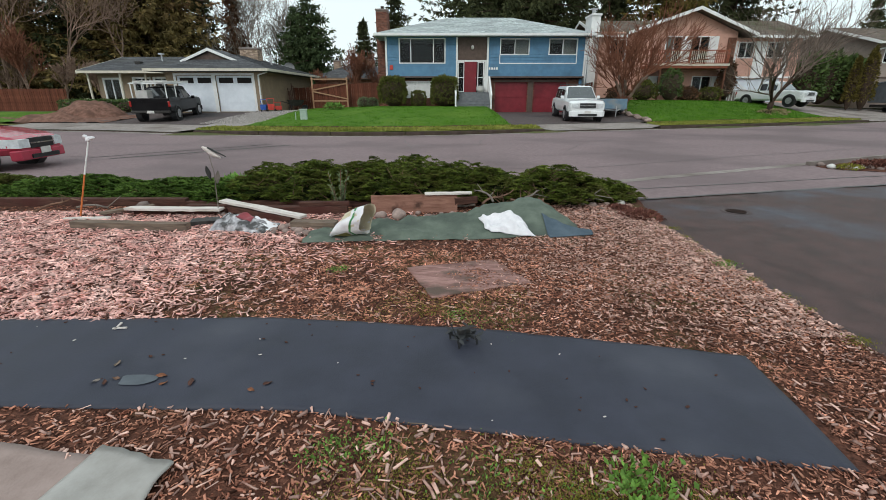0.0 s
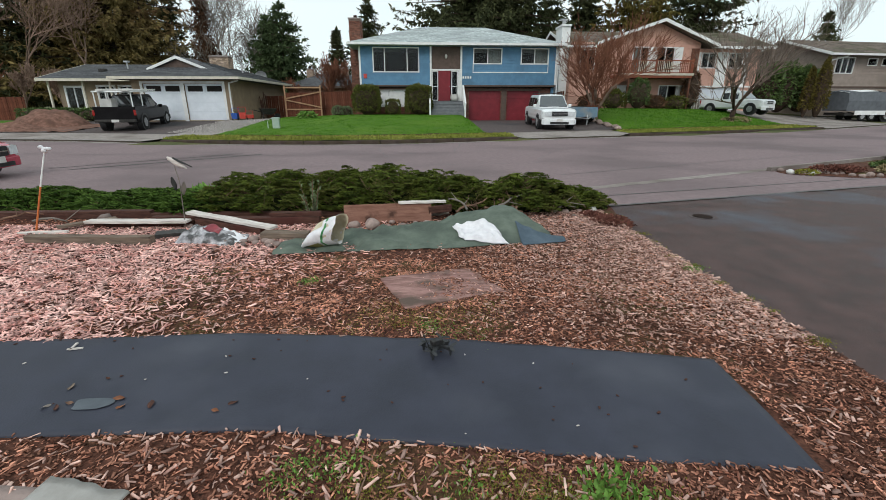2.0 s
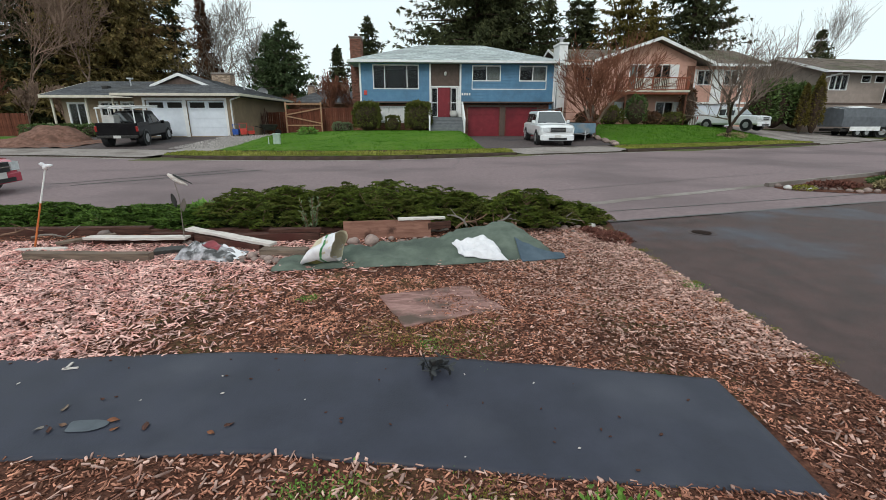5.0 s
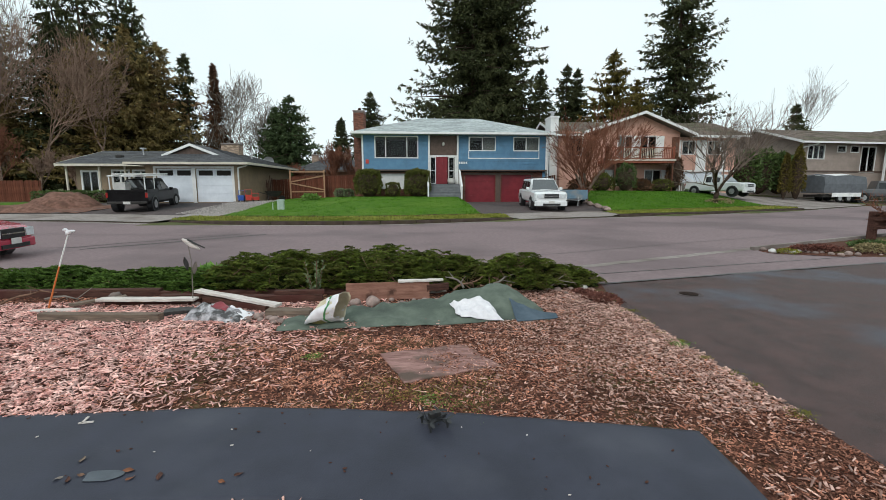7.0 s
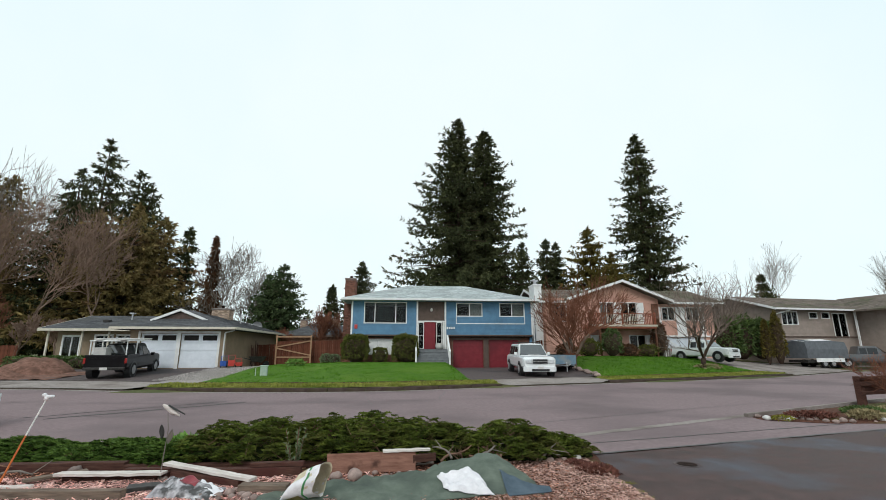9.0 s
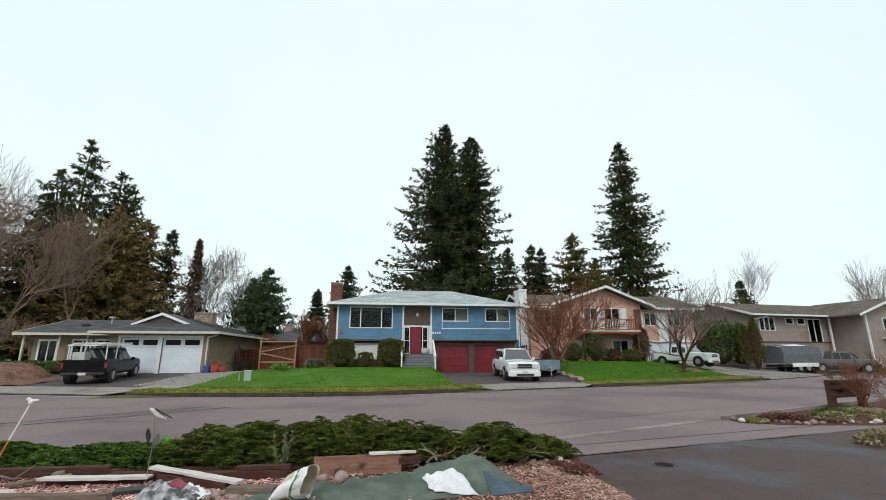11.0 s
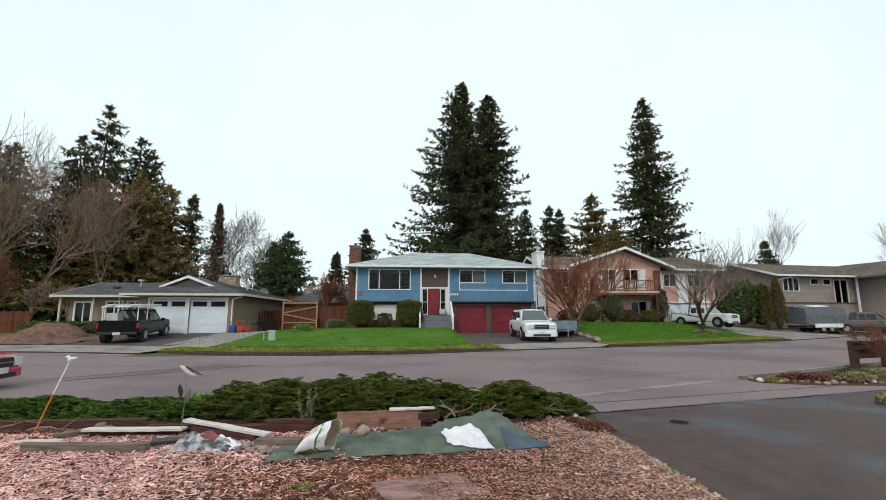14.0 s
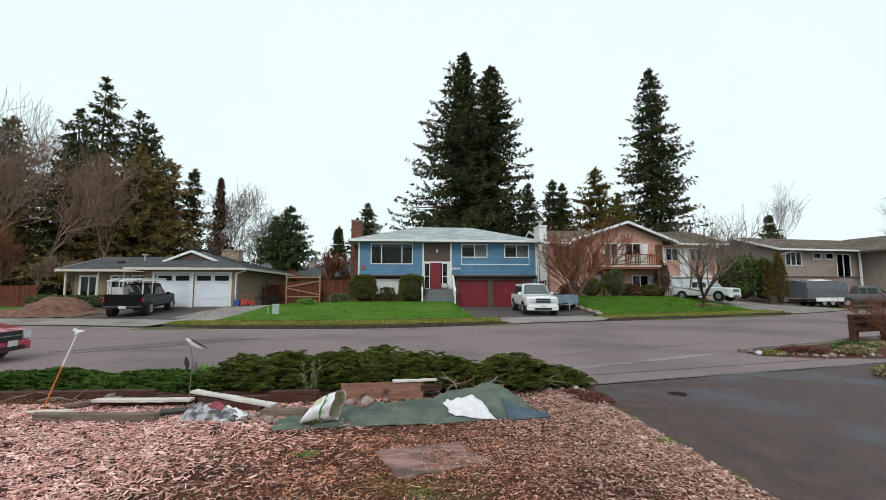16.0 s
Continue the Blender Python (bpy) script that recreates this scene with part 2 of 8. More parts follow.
M["timber_dark"] = material("weathered_brown_timber", (0.045, 0.022, 0.017), (0.12, 0.058, 0.045), 6, 0.85, bump=0.4, stretch=(0.6, 6, 6), third=(0.08, 0.03, 0.025), third_scale=2)
M["timber_grey"] = material("grey_timber", (0.1, 0.075, 0.06), (0.24, 0.18, 0.14), 5, 0.85, bump=0.4, stretch=(0.6, 6, 6))
M["timber_pale"] = material("pale_sawn_board", (0.46, 0.4, 0.37), (0.72, 0.66, 0.62), 5, 0.75, bump=0.3, stretch=(0.6, 6, 6))
M["board_red"] = material("reddish_plank", (0.17, 0.08, 0.058), (0.3, 0.155, 0.115), 4, 0.8, bump=0.3, stretch=(0.7, 5, 5), third=(0.08, 0.04, 0.03), third_scale=5, third_at=0.62)
M["rubber"] = material("black_rubber_mat", (0.021, 0.0225, 0.036), (0.036, 0.038, 0.057), 3, 0.62, bump=0.12, bump_scale=90, third=(0.048, 0.05, 0.068), third_scale=1.1, third_at=0.6, rough_var=0.14)
M["ply"] = material("weathered_plywood", (0.17, 0.085, 0.075), (0.4, 0.235, 0.21), 5, 0.9, bump=0.4, stretch=(1, 4, 4), third=(0.12, 0.085, 0.07), third_scale=4, third_at=0.56)
M["slab"] = material("tan_paving_slab", (0.25, 0.185, 0.165), (0.36, 0.275, 0.25), 4, 0.8, bump=0.2)
M["cloudy_plastic"] = material("cloudy_plastic_sheet", (0.26, 0.24, 0.22), (0.38, 0.36, 0.34), 4, 0.35, bump=0.1)
M["tarp"] = material("green_landscape_fabric", (0.085, 0.105, 0.085), (0.14, 0.165, 0.135), 5, 0.9, bump=0.25, bump_scale=140, third=(0.07, 0.085, 0.072), third_scale=1.6, third_at=0.56)
M["tarp_blue"] = material("blue_grey_fabric", (0.06, 0.085, 0.11), (0.09, 0.12, 0.15), 6, 0.8, bump=0.2)
M["white_bag"] = material("white_woven_sack", (0.62, 0.6, 0.63), (0.78, 0.76, 0.78), 7, 0.6, bump=0.3, bump_scale=40)
M["cream_bag"] = material("cream_paper_sack", (0.5, 0.43, 0.3), (0.68, 0.62, 0.48), 5, 0.7, bump=0.3, bump_scale=30)
M["green_print"] = material("green_print", (0.03, 0.16, 0.06), (0.08, 0.27, 0.1), 8, 0.6)
M["olive_print"] = material("olive_print", (0.2, 0.18, 0.06), (0.36, 0.31, 0.12), 8, 0.6)
M["film_bag"] = material("clear_film_bag", (0.24, 0.23, 0.25), (0.58, 0.56, 0.58), 12, 0.22, bump=0.6, bump_scale=25, third=(0.05, 0.045, 0.045), third_scale=9, third_at=0.5)
M["red_print"] = material("dark_red_print", (0.16, 0.02, 0.03), (0.3, 0.05, 0.06), 9, 0.4)
M["juniper"] = material("juniper_foliage", (0.03, 0.045, 0.008), (0.125, 0.155, 0.024), 7, 0.85, island=0.25, third=(0.085, 0.085, 0.02), third_scale=2.4, third_at=0.58)
M["juniper_pale"] = material("pale_juniper_foliage", (0.03, 0.06, 0.01), (0.1, 0.165, 0.028), 9, 0.75, island=0.3)
M["twig"] = material("dry_twigs", (0.09, 0.05, 0.035), (0.2, 0.12, 0.085), 8, 0.9, island=0.3)
M["red_twig"] = material("reddish_twigs", (0.13, 0.052, 0.032), (0.24, 0.105, 0.066), 3, 0.9)
M["bark"] = material("grey_bark", (0.11, 0.082, 0.068), (0.24, 0.185, 0.155), 3, 0.95, bump=0.5, bump_scale=18)
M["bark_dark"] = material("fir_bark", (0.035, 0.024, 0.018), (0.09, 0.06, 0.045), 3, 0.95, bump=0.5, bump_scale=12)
M["brown_bark"] = material("brown_bark", (0.12, 0.08, 0.06), (0.26, 0.185, 0.145), 3, 0.95, bump=0.5, bump_scale=18)
M["brown_twig"] = material("brown_bare_twigs", (0.155, 0.098, 0.072), (0.3, 0.205, 0.16), 3, 0.95)
M["pale_twig"] = material("pale_bare_twigs", (0.13, 0.11, 0.095), (0.25, 0.215, 0.19), 3, 0.95)
M["fir"] = material("fir_needles", (0.026, 0.032, 0.014), (0.085, 0.09, 0.038), 0.7, 0.85, island=0.45, third=(0.04, 0.05, 0.02), third_scale=0.25)
M["cedar"] = material("cedar_foliage", (0.1, 0.08, 0.03), (0.27, 0.2, 0.078), 0.6, 0.9, island=0.45, third=(0.17, 0.1, 0.05), third_scale=0.25)
M["cedar_brown"] = material("brown_ivy_foliage", (0.07, 0.036, 0.02), (0.16, 0.085, 0.05), 0.6, 0.9, island=0.4)
M["pine"] = material("pine_foliage", (0.035, 0.055, 0.024), (0.08, 0.11, 0.045), 0.7, 0.85, island=0.4)
M["boxwood"] = material("clipped_hedge_leaves", (0.05, 0.06, 0.014), (0.13, 0.135, 0.03), 6, 0.8, island=0.4)
M["laurel"] = material("laurel_leaves", (0.035, 0.065, 0.016), (0.1, 0.15, 0.035), 4, 0.6, island=0.4)
M["greyleaf"] = material("grey_green_leaves", (0.09, 0.125, 0.06), (0.19, 0.23, 0.13), 9, 0.8, island=0.3)
M["blue_siding"] = material("blue_painted_siding", (0.072, 0.182, 0.3), (0.098, 0.225, 0.36), 2.5, 0.6, bump=0.1, third=(0.066, 0.15, 0.24), third_scale=0.7, island=0.07)
M["pink_siding"] = material("salmon_painted_siding", (0.5, 0.275, 0.215), (0.6, 0.35, 0.275), 2.5, 0.65, third=(0.45, 0.24, 0.18), third_scale=0.6, island=0.07)
M["tan_siding"] = material("tan_painted_siding", (0.22, 0.16, 0.105), (0.29, 0.215, 0.145), 2, 0.7, third=(0.22, 0.165, 0.11), third_scale=0.5, island=0.05)
M["grey_siding"] = material("warm_grey_siding", (0.25, 0.2, 0.172), (0.33, 0.265, 0.232), 2, 0.7, third=(0.21, 0.175, 0.15), third_scale=0.5, island=0.05)
M["white"] = material("white_paint", (0.68, 0.68, 0.68), (0.8, 0.8, 0.79), 3, 0.5, third=(0.6, 0.6, 0.58), third_scale=1.2, third_at=0.64)
M["white_door"] = material("white_garage_paint", (0.64, 0.68, 0.74), (0.74, 0.78, 0.84), 2, 0.5, third=(0.58, 0.62, 0.68), third_scale=0.7, third_at=0.6)
M["cream"] = material("cream_trim_paint", (0.5, 0.46, 0.38), (0.62, 0.57, 0.48), 3, 0.6)
M["red_paint"] = material("dark_red_paint", (0.16, 0.01, 0.018), (0.215, 0.018, 0.028), 3, 0.5, third=(0.135, 0.009, 0.016), third_scale=0.8)
M["brown_panel"] = material("brown_panel", (0.07, 0.045, 0.035), (0.115, 0.075, 0.06), 5, 0.6)
M["brick"] = material("red_brick", (0.15, 0.062, 0.045), (0.26, 0.12, 0.085), 4, 0.9, obj_random=0.3, island=0.35)
M["mortar"] = material("brick_mortar", (0.14, 0.1, 0.085), (0.2, 0.15, 0.13), 8, 0.95)
M["tan_brick"] = material("tan_brick", (0.3, 0.22, 0.16), (0.42, 0.32, 0.25), 4, 0.9, island=0.3)
M["shingle_light"] = material("pale_grey_shingles", (0.3, 0.34, 0.345), (0.56, 0.6, 0.6), 5, 0.9, bump=0.3, third=(0.4, 0.43, 0.44), third_scale=0.5, island=0.22)
M["shingle_dark"] = material("dark_grey_shingles", (0.07, 0.072, 0.078), (0.125, 0.126, 0.134), 5, 0.9, bump=0.3, third=(0.1, 0.1, 0.1), third_scale=0.4, island=0.22)
M["shingle_brown"] = material("brown_shingles", (0.12, 0.1, 0.085), (0.21, 0.17, 0.145), 5, 0.9, bump=0.3, third=(0.1, 0.1, 0.06), third_scale=0.4, island=0.22)
M["fence"] = material("red_brown_fence", (0.09, 0.03, 0.018), (0.16, 0.058, 0.036), 4, 0.85, stretch=(5, 5, 0.7), obj_random=0.22)
M["new_wood"] = material("tan_lumber", (0.3, 0.17, 0.1), (0.44, 0.27, 0.17), 5, 0.8)
M["deck"] = material("red_stained_wood", (0.2, 0.06, 0.038), (0.33, 0.11, 0.068), 5, 0.75)
M["deck_dark"] = material("dark_deck_wood", (0.1, 0.045, 0.03), (0.17, 0.075, 0.05), 5, 0.8)
M["steps_grey"] = material("grey_step_paint", (0.13, 0.14, 0.15), (0.2, 0.21, 0.22), 4, 0.7)
# near-black colour stands in for the shade of unlit rooms
M["room_shade"] = material("painted_room_shade", (0.018, 0.016, 0.015), (0.035, 0.03, 0.028), 2, 0.9)
M["curtain"] = material("pale_curtain", (0.42, 0.4, 0.38), (0.55, 0.53, 0.5), 3, 0.9, stretch=(9, 9, 0.3))
M["glass"] = clear_glass("window_glass", (0.9, 0.95, 0.95), 0.7)
M["car_glass"] = material("tinted_car_glass", (0.008, 0.009, 0.01), (0.016, 0.018, 0.02), 2, 0.08, spec=0.5, rough_var=0.03)
M["screen_glass"] = material("sky_lit_windscreen", (0.02, 0.023, 0.026), (0.035, 0.04, 0.044), 2, 0.06, spec=1.0, coat=1.0, rough_var=0.02)
M["damp"] = material("pale_damp_patch", (0.05, 0.06, 0.074), (0.095, 0.108, 0.125), 14, 0.5, contrast=0.25)
M["car_white"] = material("white_car_paint", (0.72, 0.73, 0.74), (0.78, 0.79, 0.8), 1.5, 0.25, coat=0.6, rough_var=0.05)
M["car_black"] = material("black_car_paint", (0.006, 0.005, 0.006), (0.012, 0.011, 0.012), 1.5, 0.35, spec=0.12, rough_var=0.08)
M["car_red"] = material("red_car_paint", (0.33, 0.03, 0.055), (0.4, 0.045, 0.075), 1.5, 0.25, coat=0.6, rough_var=0.05)
M["car_grey"] = material("dark_grey_car_paint", (0.06, 0.06, 0.065), (0.09, 0.09, 0.095), 1.5, 0.3, coat=0.5)
M["tyre"] = material("tyre_rubber", (0.014, 0.014, 0.014), (0.03, 0.03, 0.03), 20, 0.85)
M["chrome"] = material("bright_metal", (0.5, 0.5, 0.51), (0.62, 0.62, 0.63), 5, 0.25, metal=1.0)
M["alu"] = material("dull_aluminium", (0.4, 0.4, 0.41), (0.55, 0.55, 0.56), 5, 0.45, metal=0.8)
M["dark_metal"] = material("dark_metal", (0.03, 0.028, 0.027), (0.06, 0.056, 0.053), 8, 0.55, metal=0.6)
M["black_plastic"] = material("black_plastic", (0.012, 0.012, 0.013), (0.028, 0.028, 0.03), 12, 0.5)
M["lamp_lens"] = material("headlamp_lens", (0.5, 0.52, 0.54), (0.7, 0.72, 0.74), 9, 0.12, spec=0.8)
M["red_lens"] = material("red_tail_lens", (0.22, 0.012, 0.012), (0.33, 0.025, 0.02), 9, 0.2)
M["blue_trailer"] = material("blue_grey_trailer_paint", (0.1, 0.17, 0.23), (0.15, 0.23, 0.3), 3, 0.6, third=(0.2, 0.22, 0.23), third_scale=2)
M["cover_grey"] = material("grey_cover_fabric", (0.085, 0.092, 0.105), (0.13, 0.14, 0.155), 3, 0.7, bump=0.2)
M["orange"] = material("orange_stake_paint", (0.5, 0.12, 0.03), (0.62, 0.18, 0.05), 12, 0.6)
M["red_plastic"] = material("red_plastic", (0.42, 0.04, 0.03), (0.55, 0.07, 0.05), 6, 0.5)
M["blue_plastic"] = material("blue_plastic", (0.02, 0.07, 0.3), (0.04, 0.11, 0.4), 6, 0.5)
M["utility"] = material("pale_green_box_paint", (0.3, 0.38, 0.33), (0.38, 0.46, 0.4), 5, 0.6)
M["rust"] = material("rusty_iron", (0.016, 0.011, 0.01), (0.05, 0.03, 0.024), 12, 0.8, metal=0.4)
M["heather"] = material("dry_heather", (0.09, 0.035, 0.028), (0.19, 0.08, 0.06), 8, 0.9, island=0.4)
M["leaf_brown"] = material("dead_leaf", (0.13, 0.05, 0.028), (0.26, 0.11, 0.06), 12, 0.8)
M["pot"] = material("pale_glazed_pot", (0.5, 0.48, 0.46), (0.62, 0.6, 0.58), 4, 0.5)
M["straw"] = material("dry_grass", (0.2, 0.16, 0.08), (0.36, 0.3, 0.17), 9, 0.9, island=0.3)

# ---------------------------------------------------------------- lie of the land
def far_kerb(x):
    """The far side of the street, which bends away to both hands."""
    q = np.interp([x - 2, x - 0.7, x + 0.7, x + 2], [-120, -60, -16, -10.5, -6, -2, 0.5, 4, 10, 17, 26, 60, 110], [27, 24.5, 21.7, 19.9, 19.1, 19.0, 19.5, 20.8, 22.7, 24.8, 28.4, 47, 98])
    return float(q.mean())


def near_edge(x):
    return 8.8 + 0.42 * max(0.0, x - 3.2)


def rise(x):
    return float(np.interp(x, [-11, -7, -4.5, 2.9, 3.6, 9.9, 11.2, 14, 27, 31], [0.5, 0.65, 0.75, 0.75, 0.36, 0.36, 0.7, 1.1, 1.05, 0.7]))


DROPS = [(-21.5, -10.9), (4.6, 10.4), (25.6, 36.0)]


def lowered(x):
    """1 where the kerb drops for a driveway, with short ramps."""
    return max(min(1.0, max(0.0, min(x - a, b - x) / 0.4 + 0.5)) for a, b in DROPS)


def land(x, y):
    """Height of the ground: level yard and road, then a gentle rise to the houses."""
    d = y - far_kerb(x)
    if d < 0:
        return 0.0
    s = min(1.0, max(0.0, (d - 1.0) / 10.0))
    foot = 0.13 - 0.1 * max(0.0, 1 - d / 2.5) * lowered(x)
    return foot + (rise(x) - foot) * (s * s * (3 - 2 * s))


def strip(y0, y1, x0, x1, nx, ny, lift, bumpy=0.0):
    """A sheet between two lines y0(x) and y1(x), lying on the land."""
    def fn(u, v):
        x = x0 + (x1 - x0) * u
        y = y0(x) + (y1(x) - y0(x)) * v
        return (x, y, land(x, y) + lift + bumpy * noise.noise(Vector((x * 1.3, y * 1.3, 0))))
    return Geo().sheet(fn, nx, ny)


# one ground sheet out to the horizon, a fine middle inside a coarse rim
xs = sorted(set([-1500, -600, -250, -120] + list(range(-80, 101, 2)) + [140, 300, 700, 1500]))
ys = sorted(set([-600, -200, -60, -20, 0, 6, 12, 18] + [19 + i for i in range(28)] + [50, 56, 64, 76, 90, 130, 250, 600, 1500]))
g = Geo()
g.v = [(x, y, land(x, y) - 0.03 if y > 0 else -0.03) for y in ys for x in xs]
w = len(xs)
g.f = [(j * w + i, j * w + i + 1, (j + 1) * w + i + 1, (j + 1) * w + i) for j in range(len(ys) - 1) for i in range(w - 1)]
structure("ground", g, M["fieldgrass"], "rough grassy ground running out to the horizon", "ground", smooth=True)

structure("road", strip(near_edge, lambda x: far_kerb(x) - 0.45, -120, 110, 230, 8, 0.0), M["road"], "worn grey asphalt street with tar seams", "road")
g = strip(lambda x: far_kerb(x) - 0.45, lambda x: far_kerb(x) - 0.12, -120, 110, 230, 1, 0.004)
structure("gutter", g, M["concrete"], "stained concrete gutter along the kerb", "gutter")

# kerb stones: they drop at the three driveways
def dropped(x):
    return any(a < x < b for a, b in DROPS)


kerb = tagged(new("kerb"), "stained concrete kerb stones along the street, shadow line painted into their dark colour", "kerb", kind="structure")
x = -60.0
kerb_meshes = {}
while x < 60:
    x1 = x + 1.5
    a, b = Vector((x, far_kerb(x), 0)), Vector((x1, far_kerb(x1), 0))
    low = dropped((x + x1) / 2)
    key = low
    if key not in kerb_meshes:
        h = 0.03 if low else 0.14
        q = Geo().loft([[(s, -0.12, -0.05), (s, -0.10, h - 0.02), (s, -0.07, h), (s, 0.06, h + 0.004), (s, 0.06, -0.05)] for s in (0.006, 1.49)])
        kerb_meshes[key] = mesh_of("kerb_stone", q, M["kerb"])
    ob = new("kerb_stone", kerb_meshes[key])
    ob.parent = kerb
    d = b - a
    ob.matrix_basis = Matrix.Translation(a) @ pose(0, 0, 0, 0, 0, math.degrees(math.atan2(d.y, d.x))) @ Matrix.Diagonal((d.length / 1.5, 1, 1, 1))
    x = x1

# tar seams and cracks on the road
for n0, (f0, x0, x1, wd) in enumerate([(0.62, -60, 60, 0.025), (0.35, -60, 60, 0.018), (0.16, 0, 60, 0.025)]):
    def seam(v, f0=f0, wd=wd):
        return lambda x: near_edge(x) + (far_kerb(x) - near_edge(x)) * f0 + 0.12 * noise.noise(Vector((x * 0.5, f0 * 9, 0))) + wd * v
    structure("tar_seam", strip(seam(0), seam(1), x0, x1, 160, 1, 0.004), M["tar"], "thin dark tar seam on the asphalt", "road seam")
for cx, cy, ln, ang in [(-6.5, 14.5, 5.0, 70), (-1.2, 16.0, 3.0, 100), (1.5, 17.5, 3.2, 80), (4.5, 15.5, 4.0, 62), (-8.3, 12.5, 3.2, 35)]:
    pts = []
    for i in range(14):
        s = (i / 13 - 0.5) * ln
        o = 0.12 * noise.noise(Vector((s * 1.7, cx, cy)))
        px_ = cx + s * math.cos(radians(ang)) - o * math.sin(radians(ang))
        py_ = cy + s * math.sin(radians(ang)) + o * math.cos(radians(ang))
        pts.append((px_, py_))
    q = Geo()
    for (ax, ay), (bx, by) in zip(pts, pts[1:]):
        q.add([(ax - 0.01, ay, 0.005), (ax + 0.01, ay, 0.005), (bx + 0.01, by, 0.005), (bx - 0.01, by, 0.005)], [(0, 1, 2, 3)])
    structure("road_crack", q, M["tar"], "jagged dark crack in the asphalt", "road crack")
for k, (ox, oy) in enumerate(((-9.3, 12.4), (-8.6, 12.1))):
    q = Geo().sheet(lambda u, v: (ox + 3.6 * u + 0.06 * noise.noise(Vector((u * 6, k, 0))), oy + 3.3 * u + (0.1 + 0.08 * k) * v + 0.1 * noise.noise(Vector((u * 5, k, 4))), 0.006), 24, 1)
    structure("road_patch", q, M["patch"], "dark worn trench scar across the asphalt", "road patch")

# the verge, the lawns and the driveways beyond the road
def verge_piece(x0, x1):
    g1 = strip(lambda x: far_kerb(x) + 0.06, lambda x: far_kerb(x) + 2.0, x0, x1, max(4, int((x1 - x0) * 2)), 4, 0.03, 0.02)
    structure("verge", g1, M["verge"], "yellow-green grass verge behind the kerb", "verge", smooth=True)


verge_piece(-10.6, 4.5)
verge_piece(10.6, 25.2)
verge_piece(-40, -21.8)


def lawn(name, poly0, poly1, x0, x1, nx, label):
    g1 = strip(poly0, poly1, x0, x1, nx, 22, 0.07, 0.035)
    n = nx + 1
    # soil-coloured skirt added to draw the shadow line along the lawn's front
    edge = Geo()
    edge.v = [(p[0], p[1] - 0.02, p[2] + 0.012) for p in g1.v[:n]] + [(p[0], p[1] - 0.05, p[2] - 0.14) for p in g1.v[:n]] + [(p[0], p[1] + 0.04, p[2] + 0.0) for p in g1.v[:n]]
    edge.f = [(n + i, n + i + 1, i + 1, i) for i in range(nx)] + [(i, i + 1, 2 * n + i + 1, 2 * n + i) for i in range(nx)]
    structure("lawn_edge", edge, M["soil"], "soil-coloured lawn skirt that paints the edge's dark shadow line", "lawn edge")
    return structure(name, g1, M["grass"], label, "lawn", smooth=False)


def blue_lawn_front(x):
    return far_kerb(x) + 2.15


lawn("lawn_blue_house", blue_lawn_front, lambda x: 34.0, -9.2, 3.35, 40, "clipped bright green lawn sloping up to the house")
lawn("lawn_pink_house", lambda x: far_kerb(x) + 2.15, lambda x: 37.2, 11.2, 24.6, 40, "green lawn with rougher patches before the house")
lawn("lawn_far_side", lambda x: far_kerb(x) + 2.15, lambda x: 31, -40, -22.8, 18, "strip of green lawn beside the driveway")


def blades(name, x0, x1, y0, y1, count, h, mat, label, keep=None):
    """Grass blades as thin bent triangles, one mesh."""
    xs_ = RNG.uniform(x0, x1, count)
    vs, k = [], 0
    for x_ in xs_:
        a, b = y0(x_), y1(x_)
        y_ = a + (b - a) * RNG.random() ** 1.25
        if keep and not keep(x_, y_):
            continue
        z_ = land(x_, y_) + 0.05
        an = RNG.random() * 6.283
        hh = h * RNG.uniform(0.5, 1.2)
        wd = 0.035 * RNG.uniform(0.7, 1.6)
        dx, dy = math.cos(an) * wd, math.sin(an) * wd
        lx, ly = RNG.normal(0, 0.3 * hh, 2)
        vs += [(x_ - dx, y_ - dy, z_), (x_ + dx, y_ + dy, z_), (x_ + lx, y_ + ly, z_ + hh)]
        k += 1
    return tagged(part(name, (np.array(vs), np.arange(3 * k).reshape(-1, 3)), mat, None, label), category="grass", kind="stuff")


blades("lawn_grass", -9.1, 3.3, blue_lawn_front, lambda x: 33.6, 16000, 0.05, M["blade"], "short green blades of the mown lawn")
blades("lawn_grass", 11.3, 24.5, lambda x: far_kerb(x) + 2.15, lambda x: 37, 14000, 0.075, M["blade"], "uneven green blades of the lawn")
blades("verge_grass", -10.5, 4.4, lambda x: far_kerb(x) + 0.1, lambda x: far_kerb(x) + 1.9, 5000, 0.08, M["verge_blade"], "yellowish blades of the verge")
blades("verge_grass", 10.7, 25.1, lambda x: far_kerb(x) + 0.1, lambda x: far_kerb(x) + 1.9, 5000, 0.08, M["verge_blade"], "yellowish blades of the verge")


def apron(x0, x1):
    structure("driveway_apron", strip(lambda x: far_kerb(x) + 0.06, lambda x: far_kerb(x) + 2.6, x0, x1, 12, 5, 0.02), M["concrete"], "pale concrete driveway apron", "driveway apron")


apron(-21.5, -10.7)
apron(4.5, 10.6)
apron(25.3, 36)
structure("driveway_left_house", strip(lambda x: far_kerb(x) + 2.6, lambda x: 30.9, -21.2, -11.4, 16, 10, 0.03), M["drive_far"], "dark asphalt driveway before a double garage", "driveway")
structure("driveway_blue_house", strip(lambda x: far_kerb(x) + 2.6, lambda x: 34.4, 3.36, 11.15, 16, 10, 0.03), M["drive_far"], "dark asphalt driveway before red garage doors", "driveway")
